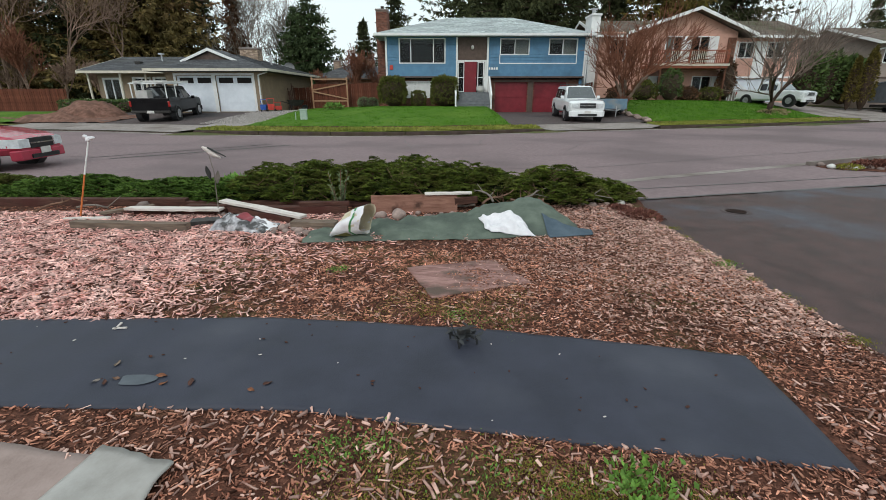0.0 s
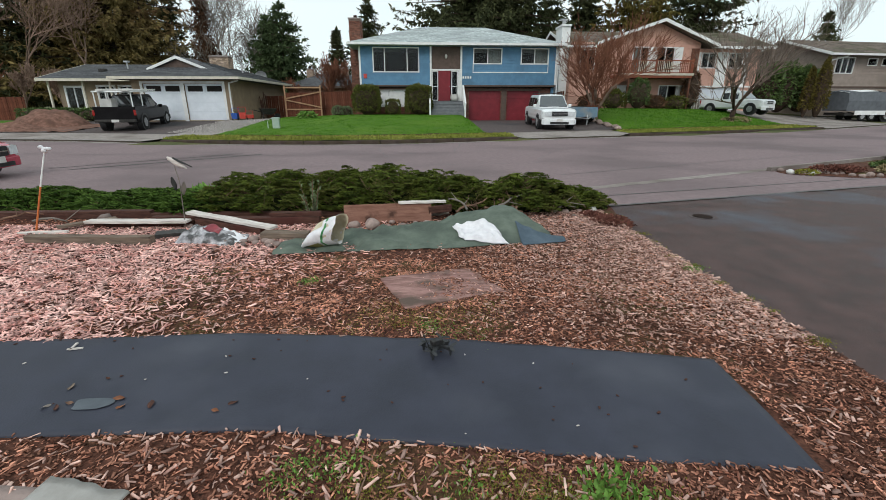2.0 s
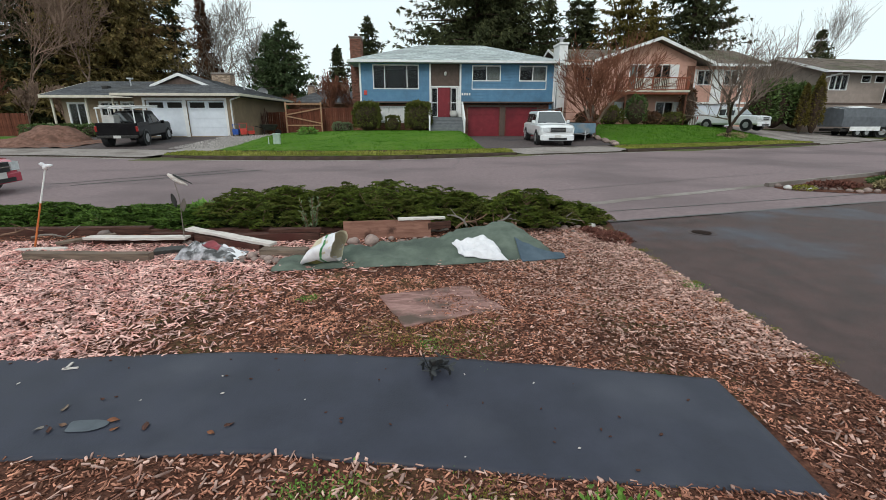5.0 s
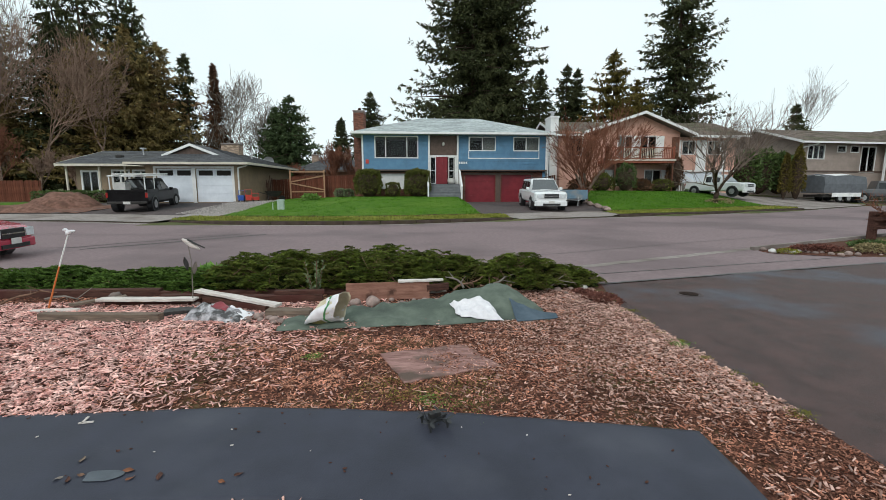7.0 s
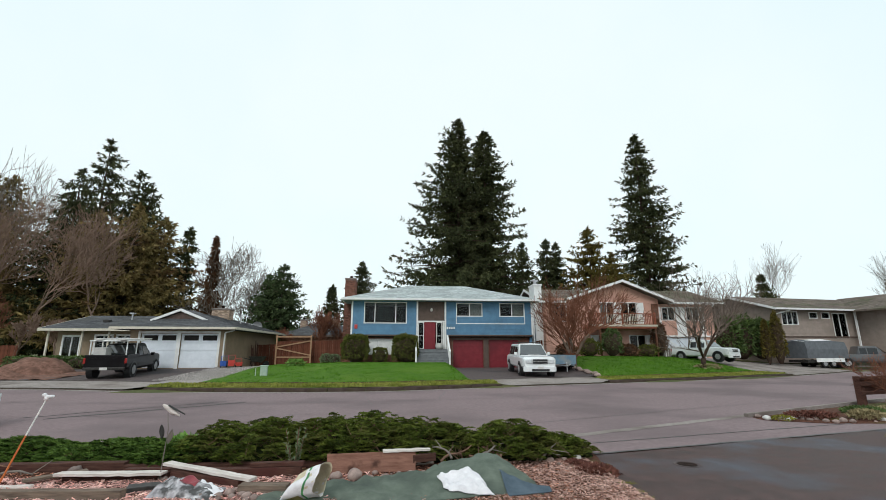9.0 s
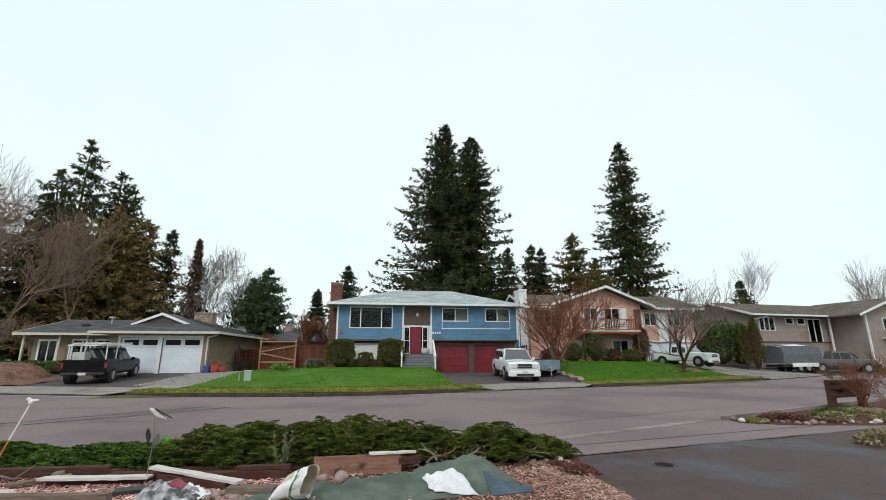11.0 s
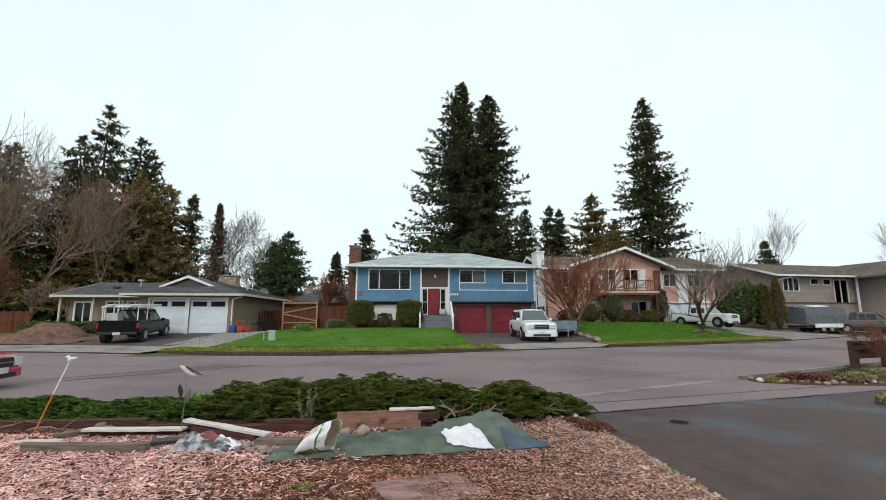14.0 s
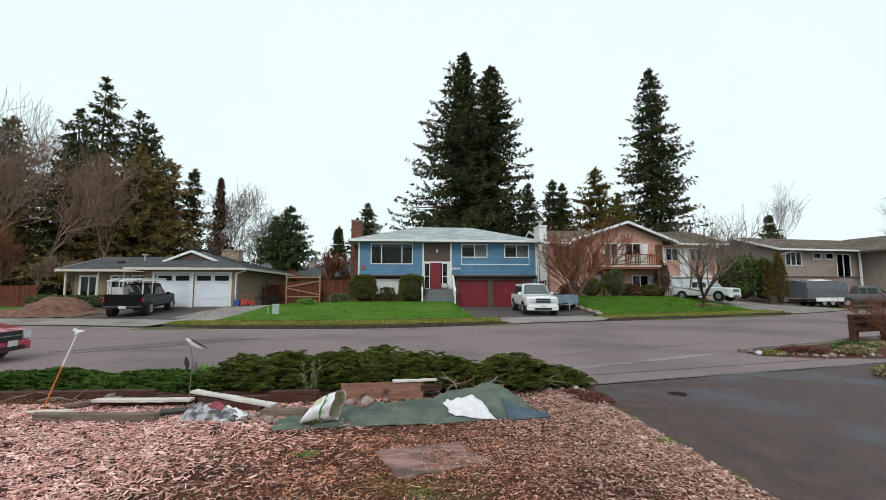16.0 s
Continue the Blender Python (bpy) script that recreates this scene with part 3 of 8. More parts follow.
structure("driveway_pink_house", strip(lambda x: far_kerb(x) + 2.6, lambda x: 39.5, 24.7, 46, 26, 12, 0.03), M["concrete"], "pale worn driveway at the bend of the street", "driveway")
# gravel beside the left driveway: a sheet with loose pebbles
structure("gravel_strip", strip(lambda x: far_kerb(x) + 1.6, lambda x: 30.6, -11.35, -9.25, 6, 12, 0.05, 0.02), M["gravel"], "pale crushed gravel beside the driveway", "gravel")
vs, fs = [], []
for i in range(2600):
    x_, y_ = RNG.uniform(-11.9, -9.0), RNG.uniform(23.2, 30.4)
    r = RNG.uniform(0.025, 0.07)
    z_ = land(x_, y_) + 0.06
    k = len(vs)
    a = RNG.random() * 6.28
    vs += [(x_ + r * math.cos(a), y_ + r * math.sin(a), z_), (x_ + r * math.cos(a + 2.1), y_ + r * math.sin(a + 2.1), z_), (x_ + r * math.cos(a + 4.2), y_ + r * math.sin(a + 4.2), z_), (x_, y_, z_ + r * 0.9)]
    fs += [(k, k + 1, k + 3), (k + 1, k + 2, k + 3), (k + 2, k, k + 3)]
tagged(part("gravel_stones", (np.array(vs), np.array(fs)), M["gravel"], None, "loose pale gravel stones"), category="gravel", kind="stuff")
# dug soil heaps by the pickup
for cx, cy, rx, ry, h in [(-21.0, 28.3, 2.0, 1.6, 0.95), (-21.6, 26.0, 1.9, 1.2, 0.45)]:
    def heap(u, v, cx=cx, cy=cy, rx=rx, ry=ry, h=h):
        a, b = (u - 0.5) * 2, (v - 0.5) * 2
        k = max(0, 1 - (a * a + b * b)) ** 0.8
        x_, y_ = cx + a * rx, cy + b * ry
        n_ = noise.noise(Vector((x_ * 1.4, y_ * 1.4, 2))) * 0.25 + noise.noise(Vector((x_ * 4, y_ * 4, 5))) * 0.08
        return (x_, y_, land(x_, y_) + h * k * (1 + n_) - 0.04 + n_ * 0.12)
    single("soil_heap", Geo().sheet(heap, 26, 20), M["heap"], "heap of dug brown soil beside the driveway", "soil heap", "soil heaps", smooth=True, kind="stuff")

structure("dug_strip", strip(lambda x: far_kerb(x) + 2.7, lambda x: 28.6, -25.5, -17.6, 40, 24, 0.055, 0.07), M["heap"], "bare dug soil with a shallow trench beside the driveway", "bare soil", smooth=True)

# near side: drive, kerb line, yard
def drive_north(x):
    return 7.42 + 0.24 * (x - 3.1)


def drive_west(y):
    return 2.8 + 0.3 * max(0.0, (y - 5.8) / 1.6) + 0.05 * noise.noise(Vector((0, y * 2.2, 3))) - 0.06


def drive_fn(u, v):
    y = -6 + v * 13.4
    x = drive_west(y) + u * 9.3
    return (x, -6 + v * (6 + drive_north(x)), 0.006 + 0.012 * noise.noise(Vector((x * 0.7, y * 0.7, 1))))


structure("near_driveway", Geo().sheet(drive_fn, 30, 60), M["drive"], "damp dark asphalt driveway", "driveway", smooth=True)
structure("near_apron", Geo().sheet(lambda u, v: (lambda x: (x, drive_north(x) + v * (near_edge(x) - drive_north(x)), 0.008))(3.05 + u * 9.2), 24, 6), M["road"], "pale worn apron between driveway and street", "driveway apron")
structure("apron_joint", Geo().sheet(lambda u, v: (lambda x: (x, drive_north(x) - 0.035 + 0.07 * v + 0.03 * noise.noise(Vector((x * 2, 0, 0))), 0.014))(3.05 + u * 9.2), 60, 1), M["tar"], "dark joint across the driveway", "driveway joint")
structure("apron_joint", Geo().sheet(lambda u, v: (lambda x: (x, drive_north(x) + 0.75 - 0.02 + 0.035 * v + 0.03 * noise.noise(Vector((x * 2, 4, 0))), 0.014))(3.4 + u * 8.8), 60, 1), M["tar"], "dark joint across the driveway", "driveway joint")
structure("near_gutter", Geo().sheet(lambda u, v: (lambda x: (x, near_edge(x) - 0.02 + 0.26 * v + 0.05 * noise.noise(Vector((x * 2, 7, 0))), 0.012))(2.6 + u * 7.2), 60, 1), M["concrete"], "crumbling pale concrete gutter strip", "gutter")

# ---------------------------------------------------------------- houses
def cells(x0, x1, z0, z1, holes):
    """The wall's rectangle cut into pieces round its openings."""
    xs_ = sorted({x0, x1, *[h[0] for h in holes], *[h[1] for h in holes]})
    zs_ = sorted({z0, z1, *[h[2] for h in holes], *[h[3] for h in holes]})
    for a, b in zip(xs_, xs_[1:]):
        for c, d in zip(zs_, zs_[1:]):
            if a >= x0 and b <= x1 and c >= z0 and d <= z1 and not any(h[0] <= a and b <= h[1] and h[2] <= c and d <= h[3] for h in holes):
                yield a, b, c, d


def wall_geo(x0, x1, z0, z1, holes, y, thick=0.18):
    g = Geo()
    for a, b, c, d in cells(x0, x1, z0, z1, holes):
        g.box(a, y, c, b, y + thick, d)
    return g


def siding_geo(x0, x1, z0, z1, holes, y, step=0.2, proud=0.034):
    """Lapped boards: each course leans out at its foot."""
    g = Geo()
    z = z0
    while z < z1 - 0.01:
        zt = min(z + step, z1)
        cuts = sorted({x0, x1, *[h[0] for h in holes if h[2] < (z + zt) / 2 < h[3]], *[h[1] for h in holes if h[2] < (z + zt) / 2 < h[3]]})
        for a, b in zip(cuts, cuts[1:]):
            if any(h[0] <= a and b <= h[1] and h[2] < (z + zt) / 2 < h[3] for h in holes):
                continue
            g.add([(a, y - proud, z), (b, y - proud, z), (b, y - 0.004, zt + 0.01), (a, y - 0.004, zt + 0.01), (a, y, z), (b, y, z)], [(0, 1, 2, 3), (4, 5, 1, 0)])
        z = zt
    return g


def window(parent, x0, x1, z0, z1, y, mullions=(), frame_mat="white", fw=0.07, curtain=None, bars=()):
    """Frame round the opening, mullions, panes; a shade-coloured sheet behind stands for the room."""
    w = new("window")
    w.parent = parent
    g = Geo()
    g.box(x0 - fw, y - 0.05, z0 - fw, x0, y + 0.08, z1 + fw).box(x1, y - 0.05, z0 - fw, x1 + fw, y + 0.08, z1 + fw)
    g.box(x0, y - 0.05, z1, x1, y + 0.08, z1 + fw).box(x0, y - 0.05, z0 - fw, x1, y + 0.08, z0)
    for mx in mullions:
        g.box(mx - 0.03, y - 0.03, z0, mx + 0.03, y + 0.07, z1)
    for mz in bars:
        g.box(x0, y - 0.02, mz - 0.02, x1, y + 0.06, mz + 0.02)
    part("frame", g, M[frame_mat], w)
    edges = [x0, *mullions, x1]
    for i, (a, b) in enumerate(zip(edges, edges[1:])):
        ob = part("pane", Geo().box(a + 0.02, y + 0.02, z0 + 0.01, b - 0.02, y + 0.03, z1 - 0.01), M["glass"], w)
        ob.visible_shadow = False
        if curtain and i in curtain:
            part("blind", Geo().box(a + 0.02, y + 0.12, z0 + 0.01, b - 0.02, y + 0.14, z1 - 0.01), M["curtain"], w, "pale drawn blind")
    return w


def garage_door(parent, x0, x1, z0, z1, y, mat, rows=4, cols=0, lights=False, rec=0.012):
    d = new("garage_door")
    d.parent = parent
    g = Geo()
    h = (z1 - z0) / rows
    part("backing", Geo().box(x0, y + 0.02, z0, x1, y + 0.06, z1), mat, d)
    for i in range(rows):
        a, b = z0 + i * h + 0.008, z0 + (i + 1) * h - 0.008
        g = Geo()
        if lights and i == rows - 1:
            part("rail", Geo().box(x0, y, a, x1, y + 0.02, a + 0.09), mat, d)
            part("rail", Geo().box(x0, y, b - 0.1, x1, y + 0.02, b), mat, d)
            continue
        if cols:
            wd = (x1 - x0) / cols
            for c in range(cols):
                g.box(x0 + c * wd + 0.02, y, a, x0 + (c + 1) * wd - 0.02, y + 0.02, b)
        else:
            g.box(x0, y, a, x1, y + 0.02, b)
        part("panel", g, mat, d, bevel=0.004)
    
    if lights:
        b = z1 - 0.1
        a = z1 - h + 0.1
        n = 2
        wd = (x1 - x0) / n
        for c in range(n):
            p, q = x0 + c * wd + 0.16, x0 + (c + 1) * wd - 0.1
            part("pane", Geo().box(p, y + 0.004, a, q, y + 0.016, b), M["room_shade"], d, "dark window light")
            part("stile", Geo().box(x0 + c * wd, y, a, p - 0.005, y + 0.02, b), mat, d)
            part("stile", Geo().box(q + 0.005, y, a, x0 + (c + 1) * wd, y + 0.02, b), mat, d)
    return d


def shingles(g, quad, course=0.28, tab=0.75, lift=0.02):
    """Shingle courses over a flat four-cornered roof face: eave start, eave end, top end, top start."""
    a, b, c, d = [Vector(p) for p in quad]
    up = ((d - a).length + (c - b).length) / 2
    n = max(2, int(up / course))
    nrm = (b - a).cross(d - a).normalized()
    if nrm.z < 0:
        nrm = -nrm
    for i in range(n):
        v0, v1 = i / n, (i + 1) / n
        l0, r0, l1, r1 = a.lerp(d, v0), b.lerp(c, v0), a.lerp(d, v1), b.lerp(c, v1)
        m = max(1, int((r0 - l0).length / tab))
        off = 0.5 * (i % 2)
        for k in range(m + 1):
            u0, u1 = max(0, (k - off) / m), min(1, (k + 1 - off) / m)
            if u1 - u0 < 0.01:
                continue
            e = 0.004 + lift * (0.75 + 0.5 * random.random())
            p = [l0.lerp(r0, u0) + nrm * e, l0.lerp(r0, u1) + nrm * e, l1.lerp(r1, u1) + nrm * 0.006, l1.lerp(r1, u0) + nrm * 0.006]
            g.add(p + [l0.lerp(r0, u0), l0.lerp(r0, u1)], [(0, 1, 2, 3), (4, 5, 1, 0)])


def hip_roof(parent, x0, x1, y0, y1, z, pitch, mat, trim="white", th=0.16):
    """Hip roof whose ridge runs along its longer side."""
    rx, ry = x1 - x0, y1 - y0
    half = min(rx, ry) / 2
    zr = z + half * pitch
    if rx >= ry:
        p, q = (x0 + half, y0 + half, zr), (x1 - half, y0 + half, zr)
    else:
        p, q = (x0 + half, y0 + half, zr), (x0 + half, y1 - half, zr)
    c = [(x0, y0, z), (x1, y0, z), (x1, y1, z), (x0, y1, z)]
    lo = [(a, b, h - th) for a, b, h in c]
    g = Geo().add(c + [p, q] + lo, [(6, 9, 8, 7)] + ([(0, 1, 5, 4), (1, 2, 5), (2, 3, 4, 5), (3, 0, 4)] if rx >= ry else [(0, 1, 4), (1, 2, 5, 4), (2, 3, 5), (3, 0, 4, 5)]) + [(0, 6, 7, 1), (1, 7, 8, 2), (2, 8, 9, 3), (3, 9, 6, 0)])
    roof = part("roof", g, mat, parent)
    s = Geo()
    if rx >= ry:
        faces = [(c[0], c[1], q, p), (c[1], c[2], q, q), (c[2], c[3], p, q), (c[3], c[0], p, p)]
    else:
        faces = [(c[0], c[1], p, p), (c[1], c[2], q, p), (c[2], c[3], q, q), (c[3], c[0], p, q)]
    for f in faces:
        shingles(s, f)
    part("shingles", s, mat, roof, kind="stuff")
    f = Geo()
    f.box(x0 - 0.03, y0 - 0.1, z - 0.15, x1 + 0.03, y0 - 0.005, z + 0.0).box(x0 - 0.1, y0 - 0.02, z - 0.15, x0 - 0.005, y1, z).box(x1 + 0.005, y0 - 0.02, z - 0.15, x1 + 0.1, y1, z)
    part("gutter", f, M[trim], roof, "painted eaves gutter")
    return roof


def gable_roof_x(parent, x0, x1, y0, y1, z, pitch, mat, trim="white", th=0.14):
    """Ridge along x."""
    ym, zr = (y0 + y1) / 2, z + (y1 - y0) / 2 * pitch
    prof = [(y0, z - th), (y0, z), (ym, zr), (y1, z), (y1, z - th), (ym, zr - th)]
    g = Geo().loft([[(x, a, b) for a, b in prof] for x in (x0, x1)])
    roof = part("roof", g, mat, parent)
    s = Geo()
    shingles(s, [(x0, y0, z), (x1, y0, z), (x1, ym, zr), (x0, ym, zr)])
    shingles(s, [(x1, y1, z), (x0, y1, z), (x0, ym, zr), (x1, ym, zr)], 0.5, 1.5)
    part("shingles", s, mat, roof, kind="stuff")
    f = Geo().box(x0, y0 - 0.1, z - 0.16, x1, y0 - 0.005, z)
    for x in (x0 - 0.04, x1 + 0.004):
        f.loft([[(x + dx, y0 - 0.06, z - 0.2), (x + dx, y0 - 0.06, z + 0.02), (x + dx, ym, zr + 0.02), (x + dx, y1, z + 0.02), (x + dx, y1, z - 0.2), (x + dx, ym, zr - 0.2)] for dx in (0, 0.036)])
    part("fascia", f, M[trim], roof, "painted fascia boards")
    return roof


def gable_roof_y(parent, x0, x1, y0, y1, z, xm, zr, mat, trim="white", th=0.14, zl=None):
    """Ridge along y at xm; the eaves may lie at different heights."""
    zl = z if zl is None else zl
    prof = [(x0, zl - th), (x0, zl), (xm, zr), (x1, z), (x1, z - th), (xm, zr - th)]
    g = Geo().prism(prof[::-1], y0, y1)
    roof = part("roof", g, mat, parent)
    s = Geo()
    shingles(s, [(x0, y1, zl), (x0, y0, zl), (xm, y0, zr), (xm, y1, zr)])
    shingles(s, [(x1, y0, z), (x1, y1, z), (xm, y1, zr), (xm, y0, zr)])
    part("shingles", s, mat, roof, kind="stuff")
    f = Geo()
    o = 0.03
    f.prism([(x0 - o, zl - 0.2), (x0 - o, zl + 0.02), (xm, zr + 0.03), (x1 + o, z + 0.02), (x1 + o, z - 0.2), (xm, zr - 0.2)][::-1], y0 - 0.05, y0 - 0.006)
    part("bargeboard", f, M[trim], roof, "painted bargeboards")
    return roof


def bricks(g, x0, x1, z0, z1, y, m=None, bw=0.22, bh=0.075, holes=()):
    row, z = 0, z0
    while z + bh <= z1 + 0.01:
        x = x0 - (bw / 2 if row % 2 else 0)
        while x < x1 - 0.02:
            a, b = max(x, x0) + 0.006, min(x + bw, x1) - 0.006
            if b - a > 0.03 and not any(h[0] < (a + b) / 2 < h[1] and h[2] < z + bh / 2 < h[3] for h in holes):
                e = random.uniform(0.008, 0.014)
                g.add([(a, y - e, z + 0.006), (b, y - e, z + 0.006), (b, y - e, z + bh - 0.006), (a, y - e, z + bh - 0.006), (a, y, z + 0.006), (b, y, z + 0.006), (b, y, z + bh - 0.006), (a, y, z + bh - 0.006)],
                      [(0, 1, 2, 3), (0, 4, 5, 1), (3, 2, 6, 7), (1, 5, 6, 2), (0, 3, 7, 4)], m)
            x += bw
        z += bh
        row += 1


def chimney(parent, x0, x1, y0, y1, z0, z1, mat_core, mat_brick, cap="concrete"):
    c = part("chimney", Geo().box(x0, y0, z0, x1, y1, z1), M[mat_core], parent)
    g = Geo()
    bricks(g, x0, x1, z0, z1 - 0.05, y0)
    for x, s in ((x0, -1), (x1, 1)):
        m = Matrix.Translation((x, 0, 0)) @ pose(0, 0, 0, 0, 0, 90 * s) @ Matrix.Identity(4)
        k = Geo()
        bricks(k, y0, y1, z0, z1 - 0.05, 0)
        g.add([(x + s * -p[1], p[0], p[2]) for p in k.v], k.f)
    part("brickwork", g, M[mat_brick], c, kind="stuff")
    part("cap", Geo().box(x0 - 0.06, y0 - 0.06, z1, x1 + 0.06, y1 + 0.06, z1 + 0.1), M[cap], c, bevel=0.02)
    part("flue", Geo().tube(((x0 + x1) / 2, (y0 + y1) / 2, z1 + 0.1), ((x0 + x1) / 2, (y0 + y1) / 2, z1 + 0.35), 0.13, 0.12, 10), M["rust"], c)
    return c


# ---- the blue split-level house
H1 = thing("blue_house", pose(0, 0, 0), "two-storey blue lap-sided house with red doors and pale hip roof", "house")
FY, BY = 33.6, 42.6
up_holes = [(-2.9, 0.14, 3.66, 5.12), (1.05, 3.04, 1.73, 5.25), (3.98, 5.86, 4.2, 5.1), (7.3, 9.12, 4.2, 5.1)]
part("wall", wall_geo(-3.84, 9.75, 2.79, 5.32, up_holes, FY), M["blue_siding"], H1)
part("siding", siding_geo(-3.84, 9.75, 2.79, 5.3, [(h[0] - 0.06, h[1] + 0.06, h[2] - 0.06, h[3] + 0.06) for h in up_holes], FY, 0.2), M["blue_siding"], H1, kind="stuff")
for x in (-3.84, 9.57):
    part("side_wall", Geo().box(x, FY + 0.19, 0.2, x + 0.18, BY, 5.32), M["blue_siding"], H1)
part("back_wall", Geo().box(-3.84, BY, 0.2, 9.75, BY + 0.18, 5.32), M["blue_siding"], H1)
part("upper_floor", Geo().box(-3.84, FY + 0.19, 2.6, 1.0, BY, 2.79).box(3.1, FY + 0.19, 2.6, 9.75, BY, 2.79), M["room_shade"], H1)
# added sheet behind the windows, coloured as the room's shade
part("room_shade_sheet", Geo().box(-3.6, FY + 4, 0.4, 9.5, FY + 4.1, 5.3), M["room_shade"], H1)
lo_holes = [(-2.6, -0.72, 1.42, 2.42), (1.05, 3.04, 0.4, 2.79), (3.7, 6.02, 0.3, 2.42), (6.42, 8.75, 0.3, 2.42)]
part("lower_wall", wall_geo(-3.84, 9.75, 0.2, 2.79, lo_holes, FY + 0.35), M["mortar"], H1)
g = Geo()
bricks(g, -3.84, 9.75, 0.3, 2.76, FY + 0.35, holes=lo_holes)
part("brickwork", g, M["brick"], H1, "red brick lower storey", kind="stuff")
for x0, x1 in ((3.7, 6.02), (6.42, 8.75)):
    garage_door(H1, x0, x1, 0.37, 2.42, FY + 0.45, M["red_paint"], 4)
part("garage_trim", Geo().box(3.58, FY + 0.3, 2.43, 8.9, FY + 0.36, 2.56).box(6.06, FY + 0.3, 0.36, 6.38, FY + 0.345, 2.42), M["brown_panel"], H1)
window(H1, -2.9, 0.14, 3.66, 5.12, FY, (-2.16, -0.62))
window(H1, 3.98, 5.86, 4.2, 5.1, FY, (4.93,), curtain=(1,))
window(H1, 7.3, 9.12, 4.2, 5.1, FY, (8.2,), curtain=(1,))
window(H1, -2.6, -0.72, 1.42, 2.42, FY + 0.35, (-1.95,), curtain=(0, 1))
part("white_panel", Geo().box(-2.58, FY + 0.352, 1.43, -1.99, FY + 0.366, 2.41).box(-1.91, FY + 0.352, 1.43, -0.74, FY + 0.366, 2.41), M["white"], H1, "white boarded lower window")
# trim strip below the right windows and corner boards
part("trim", Geo().box(3.9, FY - 0.045, 3.58, 9.2, FY - 0.024, 3.64).box(3.9, FY - 0.045, 3.64, 3.95, FY - 0.024, 4.12).box(9.15, FY - 0.045, 3.64, 9.2, FY - 0.024, 4.12), M["white"], H1, "thin white trim below the windows")
part("corner_board", Geo().box(-3.9, FY - 0.05, 2.79, -3.78, FY - 0.024, 5.3), M["white"], H1)
part("corner_board", Geo().box(9.68, FY - 0.05, 2.79, 9.8, FY - 0.024, 5.3), M["white"], H1)
part("belt", Geo().box(-3.9, FY - 0.06, 2.68, 1.0, FY + 0.34, 2.785).box(3.1, FY - 0.06, 2.68, 9.8, FY + 0.34, 2.785), M["brown_panel"], H1)
# entry
part("entry_trim", Geo().box(0.93, FY - 0.09, 1.7, 1.05, FY + 0.04, 5.3).box(3.04, FY - 0.09, 1.7, 3.16, FY + 0.04, 5.3).box(1.05, FY + 0.02, 3.72, 3.04, FY + 0.12, 3.82), M["white"], H1, "white posts and beam framing the entry")
part("entry_panel", Geo().box(1.05, FY + 0.08, 3.82, 3.04, FY + 0.12, 5.25), M["brown_panel"], H1, "brown panel above the front door")
part("entry_lamp", Geo().blob((2.05, FY - 0.02, 4.62), (0.1, 0.1, 0.14), 1, 0.02), M["pot"], H1, "small round lamp", smooth=True)
door = part("front_door", Geo().box(1.52, FY + 0.06, 1.75, 2.36, FY + 0.1, 3.71), M["red_paint"], H1, "dark red front door", bevel=0.006)
g = Geo()
for px0 in (1.62, 1.99):
    for pz0, pz1 in ((1.9, 2.4), (2.5, 3.0), (3.1, 3.6)):
        g.box(px0, FY + 0.045, pz0, px0 + 0.27, FY + 0.06, pz1)
part("door_panel", g, M["red_paint"], door, bevel=0.004)
part("door_handle", Geo().blob((2.29, FY + 0.03, 2.68), (0.035, 0.035, 0.035), 0, 0), M["chrome"], door, smooth=True)
for x0, x1 in ((1.08, 1.46), (2.44, 2.82)):
    window(H1, x0 + 0.04, x1, 1.8, 3.66, FY + 0.05, (), fw=0.045, bars=(2.7,))
part("entry_side", Geo().box(2.9, FY + 0.06, 1.75, 3.04, FY + 0.1, 3.72), M["white"], H1)
# steps with grey treads and white rails
for i in range(6):
    z = 0.62 + 0.185 * (i + 1)
    y = 31.95 + 0.27 * i
    part("step", Geo().box(0.95, y, 0.45, 3.25, y + 0.27, z).box(0.92, y - 0.03, z - 0.04, 3.28, y + 0.27, z + 0.004), M["steps_grey"], H1, bevel=0.006)
part("landing", Geo().box(0.9, FY - 0.02, 0.4, 3.3, FY + 0.36, 1.735), M["steps_grey"], H1)
for x in (0.88, 3.24):
    g = Geo()
    for k, (y, z) in enumerate([(31.75, 0.62), (33.5, 1.73)]):
        g.box(x - 0.05, y - 0.05, z - 0.1, x + 0.05, y + 0.05, z + 0.98)
    g.loft([[(x - 0.06, 31.65, 1.5 + d), (x + 0.06, 31.65, 1.5 + d), (x + 0.06, 33.55, 2.68 + d), (x - 0.06, 33.55, 2.68 + d)] for d in (0, 0.1)])
    g.loft([[(x - 0.03, 31.75, 0.85 + d), (x + 0.03, 31.75, 0.85 + d), (x + 0.03, 33.5, 1.95 + d), (x - 0.03, 33.5, 1.95 + d)] for d in (0, 0.1)])
    for i in range(9):
        t = (i + 0.5) / 9
        y, z = 31.75 + 1.75 * t, 0.9 + 1.12 * t
        g.box(x - 0.02, y - 0.045, z, x + 0.02, y + 0.045, z + 0.64)
    part("railing", g, M["white"], H1, "white painted stair railing")
hip_roof(H1, -4.5, 10.15, 33.0, 42.9, 5.42, 0.33, M["shingle_light"])
chimney(H1, -4.75, -3.95, 36.0, 37.3, 0.4, 7.25, "mortar", "brick")
part("downpipe", Geo().tube((9.86, FY - 0.08, 0.4), (9.86, FY - 0.08, 5.2), 0.045, None, 8), M["white"], H1)
